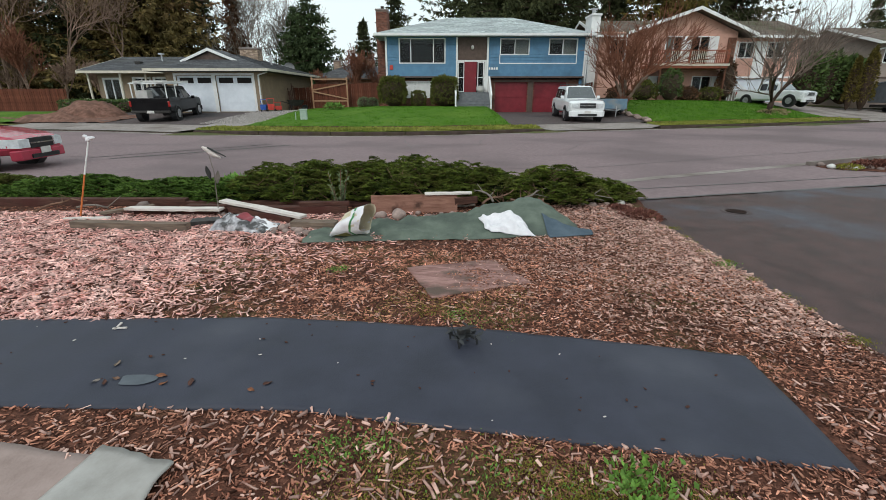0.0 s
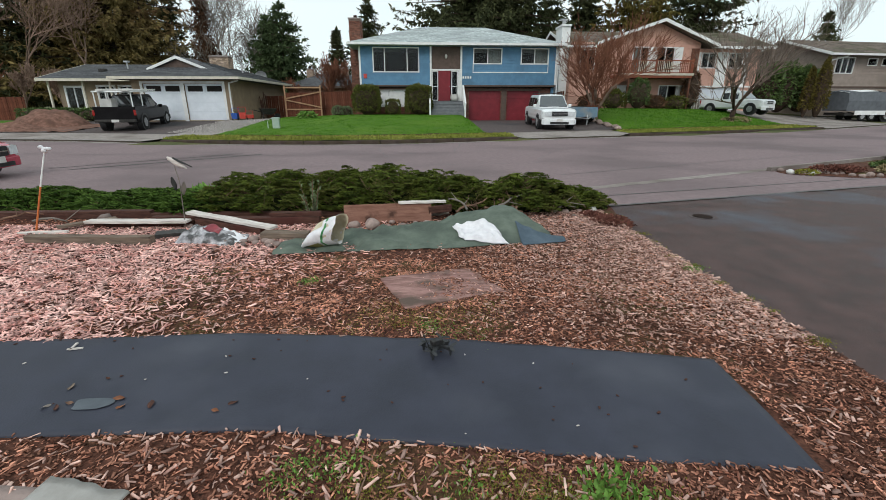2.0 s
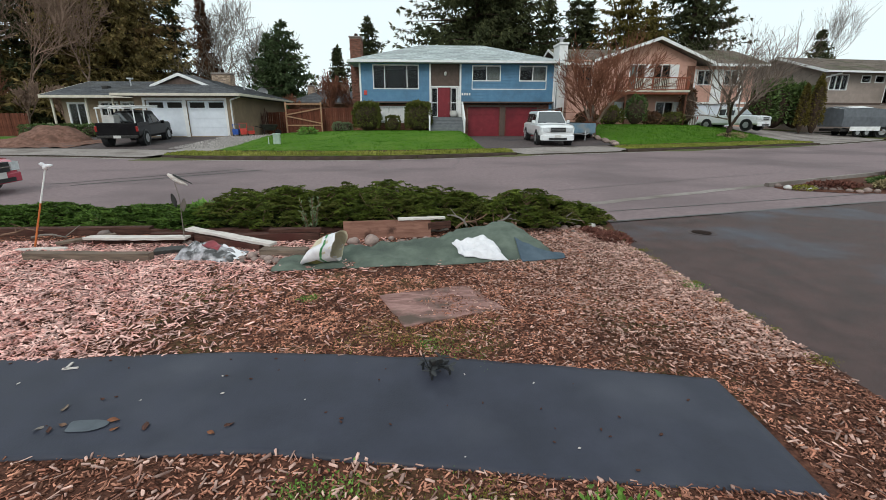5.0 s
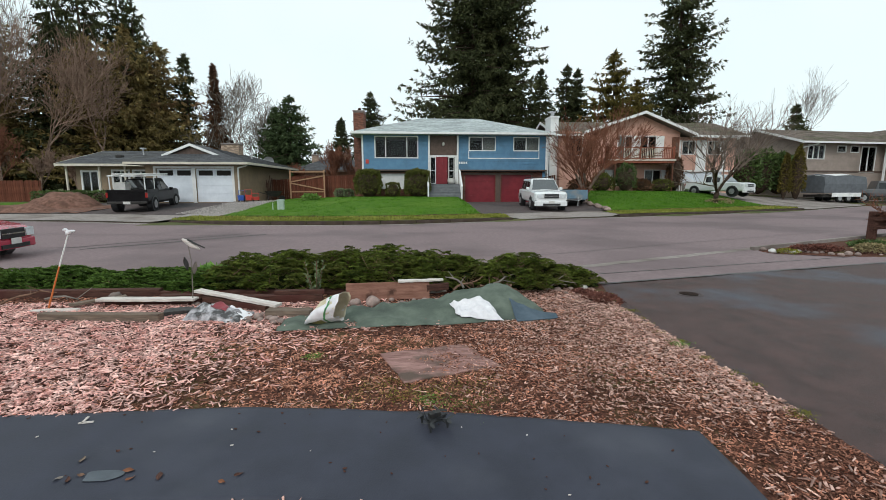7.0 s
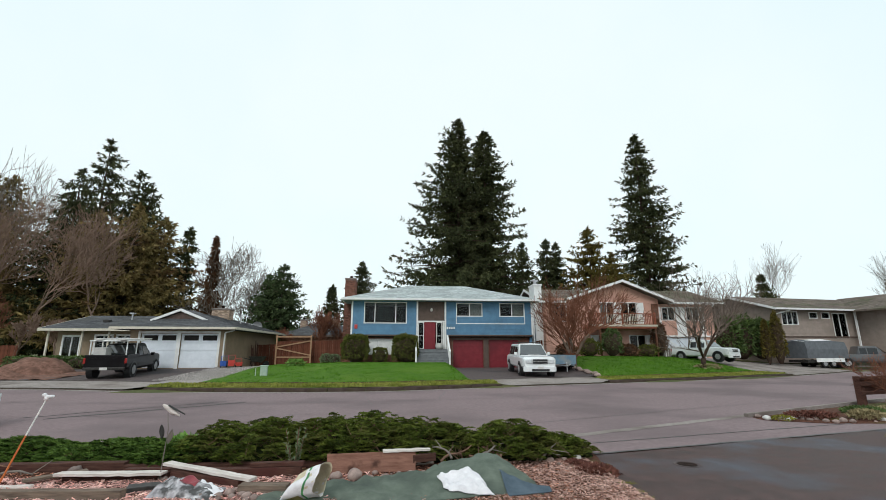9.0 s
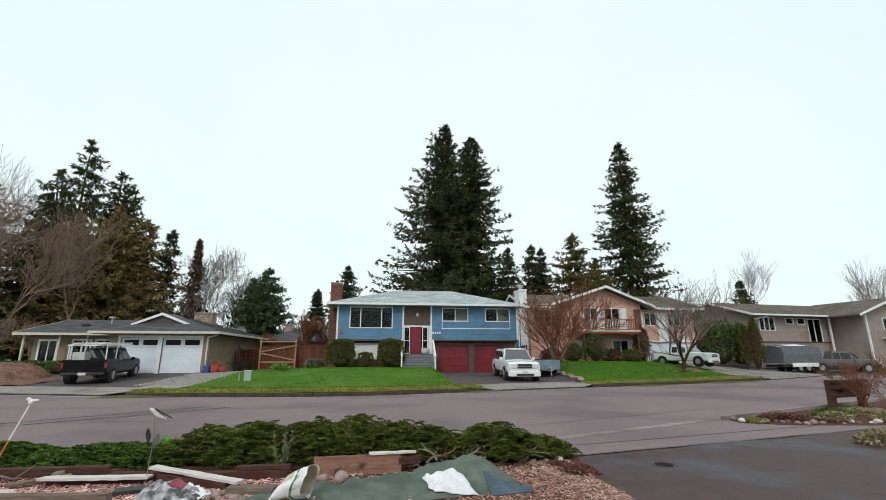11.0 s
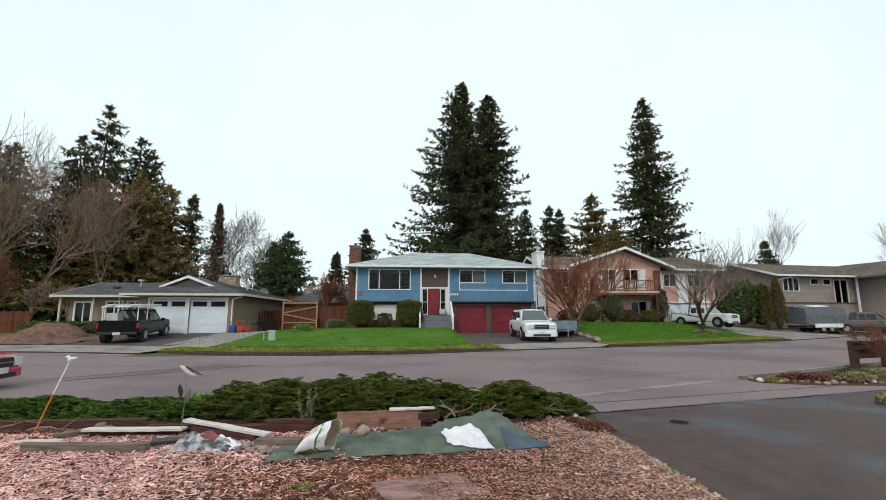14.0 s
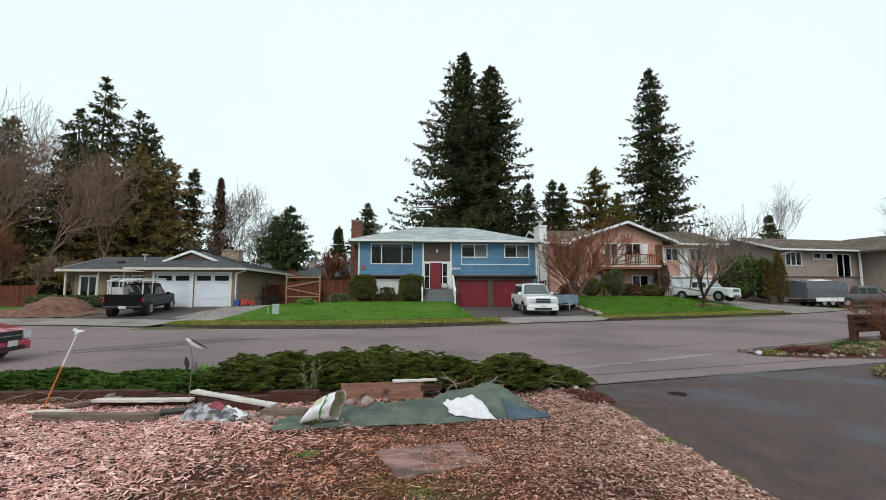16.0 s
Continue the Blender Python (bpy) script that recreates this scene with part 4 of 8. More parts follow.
part("doorbell_box", Geo().box(-3.62, FY - 0.1, 3.2, -3.4, FY - 0.024, 3.5), M["red_plastic"], H1, "small reddish box on the wall", bevel=0.03)
for i in range(4):
    part("wall_bar", Geo().box(3.2 + 0.17 * i, FY - 0.05, 3.2, 3.3 + 0.17 * i, FY - 0.024, 3.36), M["white"], H1)

# ---- the left single-storey house with a double garage
H2 = thing("tan_house", pose(0, 0, 0), "low tan house with dark grey roof and white double garage", "house")
GY = 30.5
gh = [(-16.75, -14.52, 0.55, 2.7), (-14.28, -11.98, 0.55, 2.7)]
part("garage_wall", wall_geo(-17.4, -11.45, 0.3, 2.95, gh, GY), M["tan_siding"], H2)
for x0, x1, z0, z1 in gh:
    garage_door(H2, x0, x1, z0, z1, GY + 0.1, M["white_door"], 4, lights=True)
part("garage_frame", Geo().box(-16.9, GY - 0.03, 0.5, -16.76, GY - 0.004, 2.86).box(-14.51, GY - 0.03, 0.5, -14.29, GY - 0.004, 2.72).box(-11.97, GY - 0.03, 0.5, -11.83, GY - 0.004, 2.86).box(-16.76, GY - 0.03, 2.72, -11.97, GY - 0.004, 2.86), M["white"], H2, "white garage door frame")
part("side_wall", Geo().box(-11.63, GY + 0.19, 0.3, -11.45, 41.5, 2.95), M["tan_siding"], H2)
part("side_wall", Geo().box(-17.4, GY + 0.19, 0.3, -17.22, 33.0, 2.95), M["tan_siding"], H2)
part("corner_pipe", Geo().tube((-11.55, GY - 0.06, 0.4), (-11.55, GY - 0.06, 2.75), 0.05, None, 8).tube((-11.55, GY - 0.06, 2.75), (-10.95, GY - 0.1, 2.92), 0.05, None, 8), M["white"], H2, "white downpipe")
hip_roof(H2, -18.3, -10.75, 29.9, 42.4, 3.1, 0.3, M["shingle_dark"], "cream")
# small gable on the garage roof
part("gablet", Geo().prism([(-16.7, 3.62), (-15.15, 4.2), (-13.6, 3.62)][::-1], 32.0, 34.2), M["brown_panel"], H2)
part("gablet_roof", Geo().prism([(-17.0, 3.55), (-17.0, 3.68), (-15.15, 4.42), (-13.3, 3.68), (-13.3, 3.55), (-15.15, 4.28)][::-1], 31.85, 34.6), M["shingle_dark"], H2)
part("gablet_trim", Geo().prism([(-17.02, 3.52), (-17.02, 3.68), (-15.15, 4.43), (-13.28, 3.68), (-13.28, 3.52), (-15.15, 4.25)][::-1], 31.8, 31.846), M["white"], H2, "white gable trim")
# long wing to the left
WY = 33.0
wh = [(-23.05, -22.05, 1.25, 2.55), (-21.0, -20.0, 1.3, 2.6), (-19.6, -18.7, 1.3, 2.6)]
part("wing_wall", wall_geo(-23.5, -17.41, 0.3, 2.95, wh, WY), M["tan_siding"], H2)
for x0, x1, z0, z1 in wh:
    window(H2, x0, x1, z0, z1, WY, ((x0 + x1) / 2,), fw=0.12)
part("wing_back", Geo().box(-23.5, 41.5, 0.3, -11.45, 41.7, 2.95).box(-23.5, WY + 0.19, 0.3, -23.32, 41.5, 2.95), M["tan_siding"], H2)
part("room_shade_sheet", Geo().box(-23.3, WY + 2.5, 0.4, -17.6, WY + 2.6, 2.9), M["room_shade"], H2)
gable_roof_x(H2, -24.2, -17.2, 32.2, 42.2, 3.08, 0.24, M["shingle_dark"], "cream")
for x in (-23.75, -21.6, -19.9):
    part("porch_post", Geo().box(x - 0.05, 32.45, 0.4, x + 0.05, 32.55, 2.95), M["cream"], H2)
chimney(H2, -14.9, -13.6, 36.2, 37.1, 2.9, 4.75, "mortar", "tan_brick")
part("vent_pipe", Geo().tube((-12.6, 36, 3.4), (-12.6, 36, 4.3), 0.06, None, 8), M["alu"], H2)
part("vent_pipe", Geo().tube((-20.3, 35.5, 3.7), (-20.3, 35.5, 4.35), 0.05, None, 8).box(-20.45, 35.35, 4.3, -20.15, 35.65, 4.4), M["alu"], H2)
part("roof_vent", Geo().box(-21.6, 34.3, 3.6, -21.2, 34.7, 3.8), M["dark_metal"], H2, bevel=0.03)

# ---- the salmon house with a balcony
H3 = thing("salmon_house", pose(0, 0, 0), "two-storey salmon house with red balcony and white shutters", "house")
PY, PB = 38.0, 47.0
ph = [(13.0, 14.1, 4.15, 5.55), (17.2, 18.4, 3.85, 5.75), (19.15, 20.5, 3.85, 5.75), (16.9, 18.2, 1.75, 2.9), (19.7, 21.1, 1.75, 2.9)]
part("wall", wall_geo(12.2, 22.6, 0.6, 6.1, ph, PY), M["pink_siding"], H3)
part("siding", siding_geo(12.2, 22.6, 0.7, 6.1, [(a - 0.06, b + 0.06, c - 0.06, d + 0.06) for a, b, c, d in ph], PY, 0.22), M["pink_siding"], H3, kind="stuff")
rh = [(23.2, 24.3, 4.35, 5.4), (25.5, 26.6, 4.35, 5.4), (22.9, 27.0, 1.0, 2.8)]
part("wall", wall_geo(22.6, 28.0, 0.6, 5.75, rh, PY + 0.5), M["pink_siding"], H3)
part("siding", siding_geo(22.6, 28.0, 0.7, 5.75, [(a - 0.06, b + 0.06, c - 0.06, d + 0.06) for a, b, c, d in rh], PY + 0.5, 0.22), M["pink_siding"], H3, kind="stuff")
part("side_wall", Geo().box(12.2, PY + 0.19, 0.6, 12.38, PB, 6.1), M["pink_siding"], H3)
part("side_wall", Geo().box(27.82, PY + 0.7, 0.6, 28.0, PB, 5.75), M["pink_siding"], H3)
part("back_wall", Geo().box(12.2, PB, 0.6, 28.0, PB + 0.18, 6.0), M["pink_siding"], H3)
part("room_shade_sheet", Geo().box(12.5, PY + 3, 0.7, 27.8, PY + 3.1, 5.9), M["room_shade"], H3)
window(H3, 13.0, 14.1, 4.15, 5.55, PY, (13.55,))
window(H3, 17.2, 18.4, 3.85, 5.75, PY, (17.8,), curtain=(0,))
window(H3, 19.15, 20.5, 3.85, 5.75, PY, (19.82,))
window(H3, 16.9, 18.2, 1.75, 2.9, PY, (17.55,))
window(H3, 19.7, 21.1, 1.75, 2.9, PY, (20.4,))
window(H3, 23.2, 24.3, 4.35, 5.4, PY + 0.5, (23.75,))
window(H3, 25.5, 26.6, 4.35, 5.4, PY + 0.5, (26.05,))
for x0, x1, z0, z1, y in [(18.45, 19.05, 3.8, 5.8, PY), (20.6, 21.2, 3.8, 5.8, PY), (16.15, 16.8, 1.6, 2.95, PY), (21.2, 21.75, 1.6, 2.95, PY), (22.65, 23.05, 2.95, 5.5, PY + 0.5), (24.45, 25.35, 2.95, 5.5, PY + 0.5), (26.75, 27.15, 2.95, 5.5, PY + 0.5)]:
    g = Geo().box(x0, y - 0.07, z0, x1, y - 0.026, z1)
    for k in range(int((z1 - z0 - 0.2) / 0.12)):
        g.box(x0 + 0.07, y - 0.085, z0 + 0.1 + k * 0.12, x1 - 0.07, y - 0.07, z0 + 0.17 + k * 0.12)
    part("shutter", g, M["white"], H3, "white louvred shutter")
garage_door(H3, 22.9, 27.0, 1.02, 2.8, PY + 0.58, M["white_door"], 4, 6)
part("garage_band", Geo().box(22.6, PY + 0.38, 2.82, 28.0, PY + 0.47, 2.95), M["white"], H3)
# front gable with its roof, main roof behind
part("gable_wall", Geo().prism([(14.6, 6.1), (19.1, 7.5), (22.6, 6.1)][::-1], PY, PY + 0.18), M["pink_siding"], H3)
g = Geo()
z = 6.1
while z < 7.4:
    k = (7.5 - z) / 1.4
    g.add([(19.1 - 4.5 * k, PY - 0.022, z), (19.1 + 3.5 * k, PY - 0.022, z), (19.1 + 3.5 * max(0, k - 0.15), PY - 0.004, z + 0.22), (19.1 - 4.5 * max(0, k - 0.15), PY - 0.004, z + 0.22)], [(0, 1, 2, 3)])
    z += 0.22
part("gable_siding", g, M["pink_siding"], H3, kind="stuff")
gable_roof_y(H3, 14.0, 23.7, PY - 0.75, PY + 5.0, 5.92, 19.1, 7.72, M["shingle_brown"], zl=6.05)
for x0, x1, inset in ((11.7, 13.98, 0.0), (14.0, 23.68, 1.2), (23.7, 28.6, 0.0)):
    gable_roof_x(H3, x0, x1, PY - 0.4 + inset, PB + 0.6 - inset, 5.85 + 0.33 * inset, 0.33, M["shingle_brown"], trim="white" if not inset else "shingle_brown")
part("chimney_chase", Geo().box(11.5, 38.6, 0.6, 12.19, 40.2, 7.3).box(11.45, 38.5, 7.3, 12.24, 40.3, 7.45), M["white"], H3, "white boxed chimney", bevel=0.02)
part("chimney_pot", Geo().tube((11.85, 39.4, 7.45), (11.85, 39.4, 7.85), 0.16, 0.14, 10).box(11.6, 39.15, 7.85, 12.1, 39.65, 7.92), M["alu"], H3)
# balcony
part("balcony_deck", Geo().box(15.5, PY - 1.5, 3.45, 21.4, PY - 0.03, 3.68), M["deck"], H3, "red-stained deck", bevel=0.01)
part("balcony_beam", Geo().box(15.4, PY - 1.56, 3.62, 21.5, PY - 1.52, 3.78), M["cream"], H3)
g = Geo()
for z in (3.78, 4.66):
    g.box(15.5, PY - 1.5, z, 21.4, PY - 1.42, z + 0.07)
for x in (15.5, 21.33):
    g.box(x, PY - 1.42, 3.82, x + 0.07, PY - 0.03, 3.88).box(x, PY - 1.42, 4.66, x + 0.07, PY - 0.03, 4.73)
part("balcony_rail", g, M["deck"], H3, "red-stained top and bottom rails")
for i in range(40):
    x = 15.6 + i * 0.148
    part("baluster", Geo().box(x, PY - 1.48, 3.85, x + 0.045, PY - 1.44, 4.66), M["deck"] if not 17 < x < 20.3 else M["cream"], H3)
for x in (15.5, 18.4, 21.3):
    part("balcony_post", Geo().box(x, PY - 1.5, 3.68, x + 0.1, PY - 1.4, 4.8), M["deck"], H3)
for x in (16.4, 21.3):
    part("support_post", Geo().box(x, PY - 1.4, 0.8, x + 0.12, PY - 1.28, 3.45), M["deck_dark"], H3)
part("trellis", Geo().box(21.9, PY - 0.12, 1.0, 22.5, PY - 0.05, 5.7), M["deck_dark"], H3, "dark climbing trellis by the wall")
# stair with white rails
g = Geo()
for i in range(5):
    g.box(22.2 + i * 0.27, PY - 0.9, 0.9, 22.2 + (i + 1) * 0.27, PY - 0.05, 2.0 - i * 0.2)
part("side_steps", g, M["concrete"], H3)
g = Geo()
g.loft([[(22.1, PY - 0.95, 2.75 + d), (22.1, PY - 0.9, 2.75 + d), (23.8, PY - 0.9, 1.75 + d), (23.8, PY - 0.95, 1.75 + d)] for d in (0, 0.07)])
for i in range(9):
    t = i / 8
    g.box(22.1 + 1.65 * t, PY - 0.94, 0.95, 22.14 + 1.65 * t, PY - 0.91, 2.76 - t)
part("stair_rail", g, M["white"], H3, "white stair railing")

# ---- the grey house at the bend
H4 = thing("grey_house", pose(35.3, 40.0, 0, 0, 0, 7), "long warm-grey two-storey house with brown roof", "house")
qh = [(0.9, 2.7, 4.1, 5.3), (4.2, 5.1, 4.75, 5.25), (5.7, 6.6, 4.75, 5.25), (7.0, 8.6, 2.9, 5.2)]
part("wall", wall_geo(0, 10.0, 0.5, 5.55, qh, 0), M["grey_siding"], H4)
part("siding", siding_geo(0, 10.0, 3.0, 5.55, [(a - 0.06, b + 0.06, c - 0.06, d + 0.06) for a, b, c, d in qh], 0, 0.25), M["grey_siding"], H4, kind="stuff")
part("end_wall", Geo().box(0, 0.19, 0.5, 0.18, 9, 5.55).add([(0, 0, 5.55), (0, 9, 5.55), (0, 4.5, 7.1), (0.18, 0, 5.55), (0.18, 9, 5.55), (0.18, 4.5, 7.1)], [(0, 2, 1), (3, 4, 5), (0, 3, 5, 2), (1, 2, 5, 4)]), M["grey_siding"], H4)
part("back_wall", Geo().box(0, 9, 0.5, 18, 9.18, 5.55), M["grey_siding"], H4)
part("room_shade_sheet", Geo().box(0.3, 2.5, 0.6, 17, 2.6, 5.4), M["room_shade"], H4)
part("belt", Geo().box(0, -0.06, 2.85, 10, -0.026, 3.0), M["brown_panel"], H4)
window(H4, 0.9, 2.7, 4.1, 5.3, 0, (1.5, 2.1))
window(H4, 4.2, 5.1, 4.75, 5.25, 0)
window(H4, 5.7, 6.6, 4.75, 5.25, 0)
window(H4, 7.0, 8.6, 2.9, 5.2, 0, (7.8,), curtain=(0,))
gable_roof_x(H4, -0.6, 20, -0.8, 9.6, 5.6, 0.31, M["shingle_brown"])
part("wing_wall", wall_geo(10.0, 18.5, 0.5, 5.6, [(12.6, 14.6, 4.1, 5.2)], -3.0), M["grey_siding"], H4)
part("wing_side", Geo().box(10.0, -2.81, 0.5, 10.18, -0.01, 5.6), M["grey_siding"], H4)
part("wing_gable", Geo().prism([(10.0, 5.6), (13.6, 6.95), (18.5, 5.6)][::-1], -3.0, -2.82), M["grey_siding"], H4)
window(H4, 12.6, 14.6, 4.1, 5.2, -3.0, (13.6,))
gable_roof_y(H4, 8.6, 19.2, -3.8, 4.0, 5.5, 13.6, 7.25, M["shingle_brown"])
for x, y in ((10.0, -3.3), (9.1, -0.6)):
    part("porch_post", Geo().box(x, y, 0.5, x + 0.14, y + 0.14, 5.5), M["white"], H4)
part("balcony", Geo().box(12.0, -4.4, 3.2, 17.5, -3.01, 3.4).box(12.0, -4.4, 3.4, 17.5, -4.32, 4.2), M["cream"], H4)
part("downpipe", Geo().tube((-0.1, -0.1, 3.2), (-0.1, -0.1, 5.0), 0.06, None, 8).tube((-0.1, -0.1, 5.0), (1.2, -0.7, 5.4), 0.06, None, 8), M["white"], H4)

# ---- a house behind the fence
H5 = thing("back_house", pose(-9.5, 52, 0), "brown house with dark roof behind the fence", "house")
part("wall", Geo().box(-4, 0, 0.3, 4.5, 7, 3.2), M["board_red"], H5)
hip_roof(H5, -4.6, 5.1, -0.6, 7.6, 3.3, 0.42, M["shingle_dark"], "brown_panel")
chimney(H5, -2.6, -1.9, 2.0, 2.8, 3.6, 5.1, "mortar", "tan_brick")
chimney(H5, 1.2, 1.9, 2.0, 2.8, 3.6, 5.2, "mortar", "tan_brick")
dish = thing("satellite_dish", pose(-12.75, 40.6, 2.95), "pale grey satellite dish on the roof", "satellite dish")
part("mast", Geo().tube((0, 0, -0.1), (0, 0, 0.5), 0.03, None, 8), M["alu"], dish)
g = Geo()
rings = []
for r, y in ((0.02, 0.1), (0.2, 0.07), (0.35, 0.02), (0.45, -0.05)):
    rings.append([(r * math.cos(2 * math.pi * i / 16), y - 0.1, 0.75 + r * 0.9 * math.sin(2 * math.pi * i / 16)) for i in range(16)])
g.loft(rings, caps=False)
g.loft([[(p[0], p[1] + 0.02, p[2]) for p in r] for r in rings][::-1], caps=False)
part("reflector", g, M["alu"], dish, smooth=True)
part("feed_arm", Geo().tube((0, 0.0, 0.45), (0.0, -0.5, 0.6), 0.018, None, 6).box(-0.05, -0.55, 0.55, 0.05, -0.45, 0.68), M["dark_metal"], dish)

# ---- fence and open gate between the houses
def picket_run(name, pts, h, label):
    f = tagged(new(name), label, "fence")
    me = mesh_of("fence_board", Geo().loft([[(0, 0, 0), (0.135, 0, 0), (0.135, 0.02, 0), (0, 0.02, 0)], [(0, 0, h), (0.135, 0, h), (0.135, 0.02, h), (0, 0.02, h)]]), M["fence"])
    for (x0, y0), (x1, y1) in zip(pts, pts[1:]):
        ln = math.hypot(x1 - x0, y1 - y0)
        an = math.degrees(math.atan2(y1 - y0, x1 - x0))
        n = int(ln / 0.142)
        for i in range(n):
            t = i / n
            x, y = x0 + (x1 - x0) * t, y0 + (y1 - y0) * t
            ob = new("fence_board", me)
            ob.parent = f
            ob.matrix_basis = pose(x, y, land(x, y) - 0.02 + random.uniform(-0.015, 0.015), random.uniform(-0.8, 0.8), random.uniform(-0.5, 0.5), an)
        mid = land((x0 + x1) / 2, (y0 + y1) / 2)
        for z in (0.35, h - 0.3):
            part("fence_rail", Geo().box(0, 0.025, mid + z, ln, 0.075, mid + z + 0.09), M["fence"], f, m=pose(x0, y0, 0, 0, 0, an))
    return f


picket_run("fence", [(-8.0, 36.0), (-3.9, 36.0)], 1.72, "red-brown board fence beside the house")
picket_run("fence", [(-11.4, 36.6), (-9.6, 36.2)], 1.6, "red-brown board fence beside the house")
picket_run("fence", [(-40, 34.0), (-26.7, 34.0)], 1.5, "brown board fence in front of trees")
picket_run("fence", [(9.95, 36.5), (11.4, 36.5)], 1.8, "red-brown board fence between two houses")
gate = thing("wooden_gate", pose(-9.6, 35.2, land(-9.6, 35.2)), "tall open lumber gate frame with diagonal braces", "gate")
for x in (0.0, 2.55):
    part("gate_post", Geo().box(x, 0, -0.1, x + 0.1, 0.1, 2.25), M["new_wood"], gate)
for z in (2.05, 0.55):
    part("gate_rail", Geo().box(0.1, 0.02, z, 2.55, 0.07, z + 0.09), M["new_wood"], gate)
for za, zb in ((1.3, 1.75), (1.2, 0.7)):
    part("gate_brace", Geo().loft([[(0.1, y, za), (0.1, y, za + 0.09), (2.55, y, zb + 0.09), (2.55, y, zb)] for y in (-0.03, 0.01)]), M["new_wood"], gate)
for i in range(17):
    part("gate_board", Geo().box(0.1 + i * 0.144, 0.075, 0.1, 0.235 + i * 0.144, 0.095, 1.75), M["fence"], gate)

# ---------------------------------------------------------------- vehicles (x ahead, z up, origin on the ground)
def body_ring(x, hw, zb, zt, crown=0.03):
    return [(x, -hw * 0.86, zb), (x, -hw * 0.99, zb + 0.12), (x, -hw, (zb + zt) / 2), (x, -hw * 0.97, zt - 0.06), (x, -hw * 0.88, zt), (x, 0, zt + crown),
            (x, hw * 0.88, zt), (x, hw * 0.97, zt - 0.06), (x, hw, (zb + zt) / 2), (x, hw * 0.99, zb + 0.12), (x, hw * 0.86, zb)]


def cabin_ring(x, hb, ht, zb, zt):
    return [(x, -hb, zb), (x, -ht, zt - 0.08), (x, -ht * 0.9, zt), (x, 0, zt + 0.025), (x, ht * 0.9, zt), (x, ht, zt - 0.08), (x, hb, zb)]


def wheel(parent, x, y, r, w=0.23):
    wh = part("wheel", Geo().tube((x, y - w / 2, r), (x, y + w / 2, r), r, None, 22), M["tyre"], parent, bevel=0.03)
    s = 1 if y > 0 else -1
    g = Geo()
    yo = y + s * (w / 2 + 0.004)
    for i in range(6):
        a = i * math.pi / 3
        g.loft([[(x + math.cos(a + d) * q, yo + s * e, r + math.sin(a + d) * q) for d, q in ((-0.2, r * 0.16), (-0.13, r * 0.6), (0.13, r * 0.6), (0.2, r * 0.16))] for e in (0, 0.012)])
    part("rim", g.tube((x, yo - s * 0.02, r), (x, yo + s * 0.006, r), r * 0.58, None, 20), M["rim"], wh)
    return wh


def side_glass(parent, spans, cab, off=0.012):
    """Panes on both sides of the cabin between given x; the cabin's own section gives their place."""
    def sect(x):
        for a, b in zip(cab, cab[1:]):
            if a[0] <= x <= b[0] or b[0] <= x <= a[0]:
                t = (x - a[0]) / (b[0] - a[0])
                return [p + (q - p) * t for p, q in zip(a, b)]
        return cab[-1]
    for x0, x1 in spans:
        for s in (-1, 1):
            pts = []
            for x, lo in ((x0, 1), (x1, 1), (x1, 0), (x0, 0)):
                _, hb, ht, zb, zt = sect(x)
                k = 0.12 if lo else 0.9
                z = zb + (zt - 0.08 - zb) * k
                pts.append((x, s * (hb + (ht - hb) * k + off), z))
            part("side_window", Geo().add(pts + [(p[0], p[1] - s * 0.008, p[2]) for p in pts], [(0, 1, 2, 3), (7, 6, 5, 4), (0, 4, 5, 1), (1, 5, 6, 2), (2, 6, 7, 3), (3, 7, 4, 0)]), M["car_glass"], parent)


def screen(parent, name, a, b, off):
    """A pane on the sloping end of the cabin, between section a (low) and b (high)."""
    xa, ya, za = a
    xb, yb, zb = b
    d = Vector((xb - xa, 0, zb - za)).normalized()
    n = Vector((d.z, 0, -d.x)) * off
    p0, p1 = Vector((xa, 0, za)).lerp(Vector((xb, 0, zb)), 0.08) + n, Vector((xa, 0, za)).lerp(Vector((xb, 0, zb)), 0.9) + n
    pts = [(p0.x, -ya * 0.93, p0.z), (p0.x, ya * 0.93, p0.z), (p1.x, yb * 0.9, p1.z), (p1.x, -yb * 0.9, p1.z)]
    part(name, Geo().add(pts + [(p[0] - n.x * 0.5, p[1], p[2] - n.z * 0.5) for p in pts], [(0, 1, 2, 3), (7, 6, 5, 4)]), M["screen_glass"], parent)


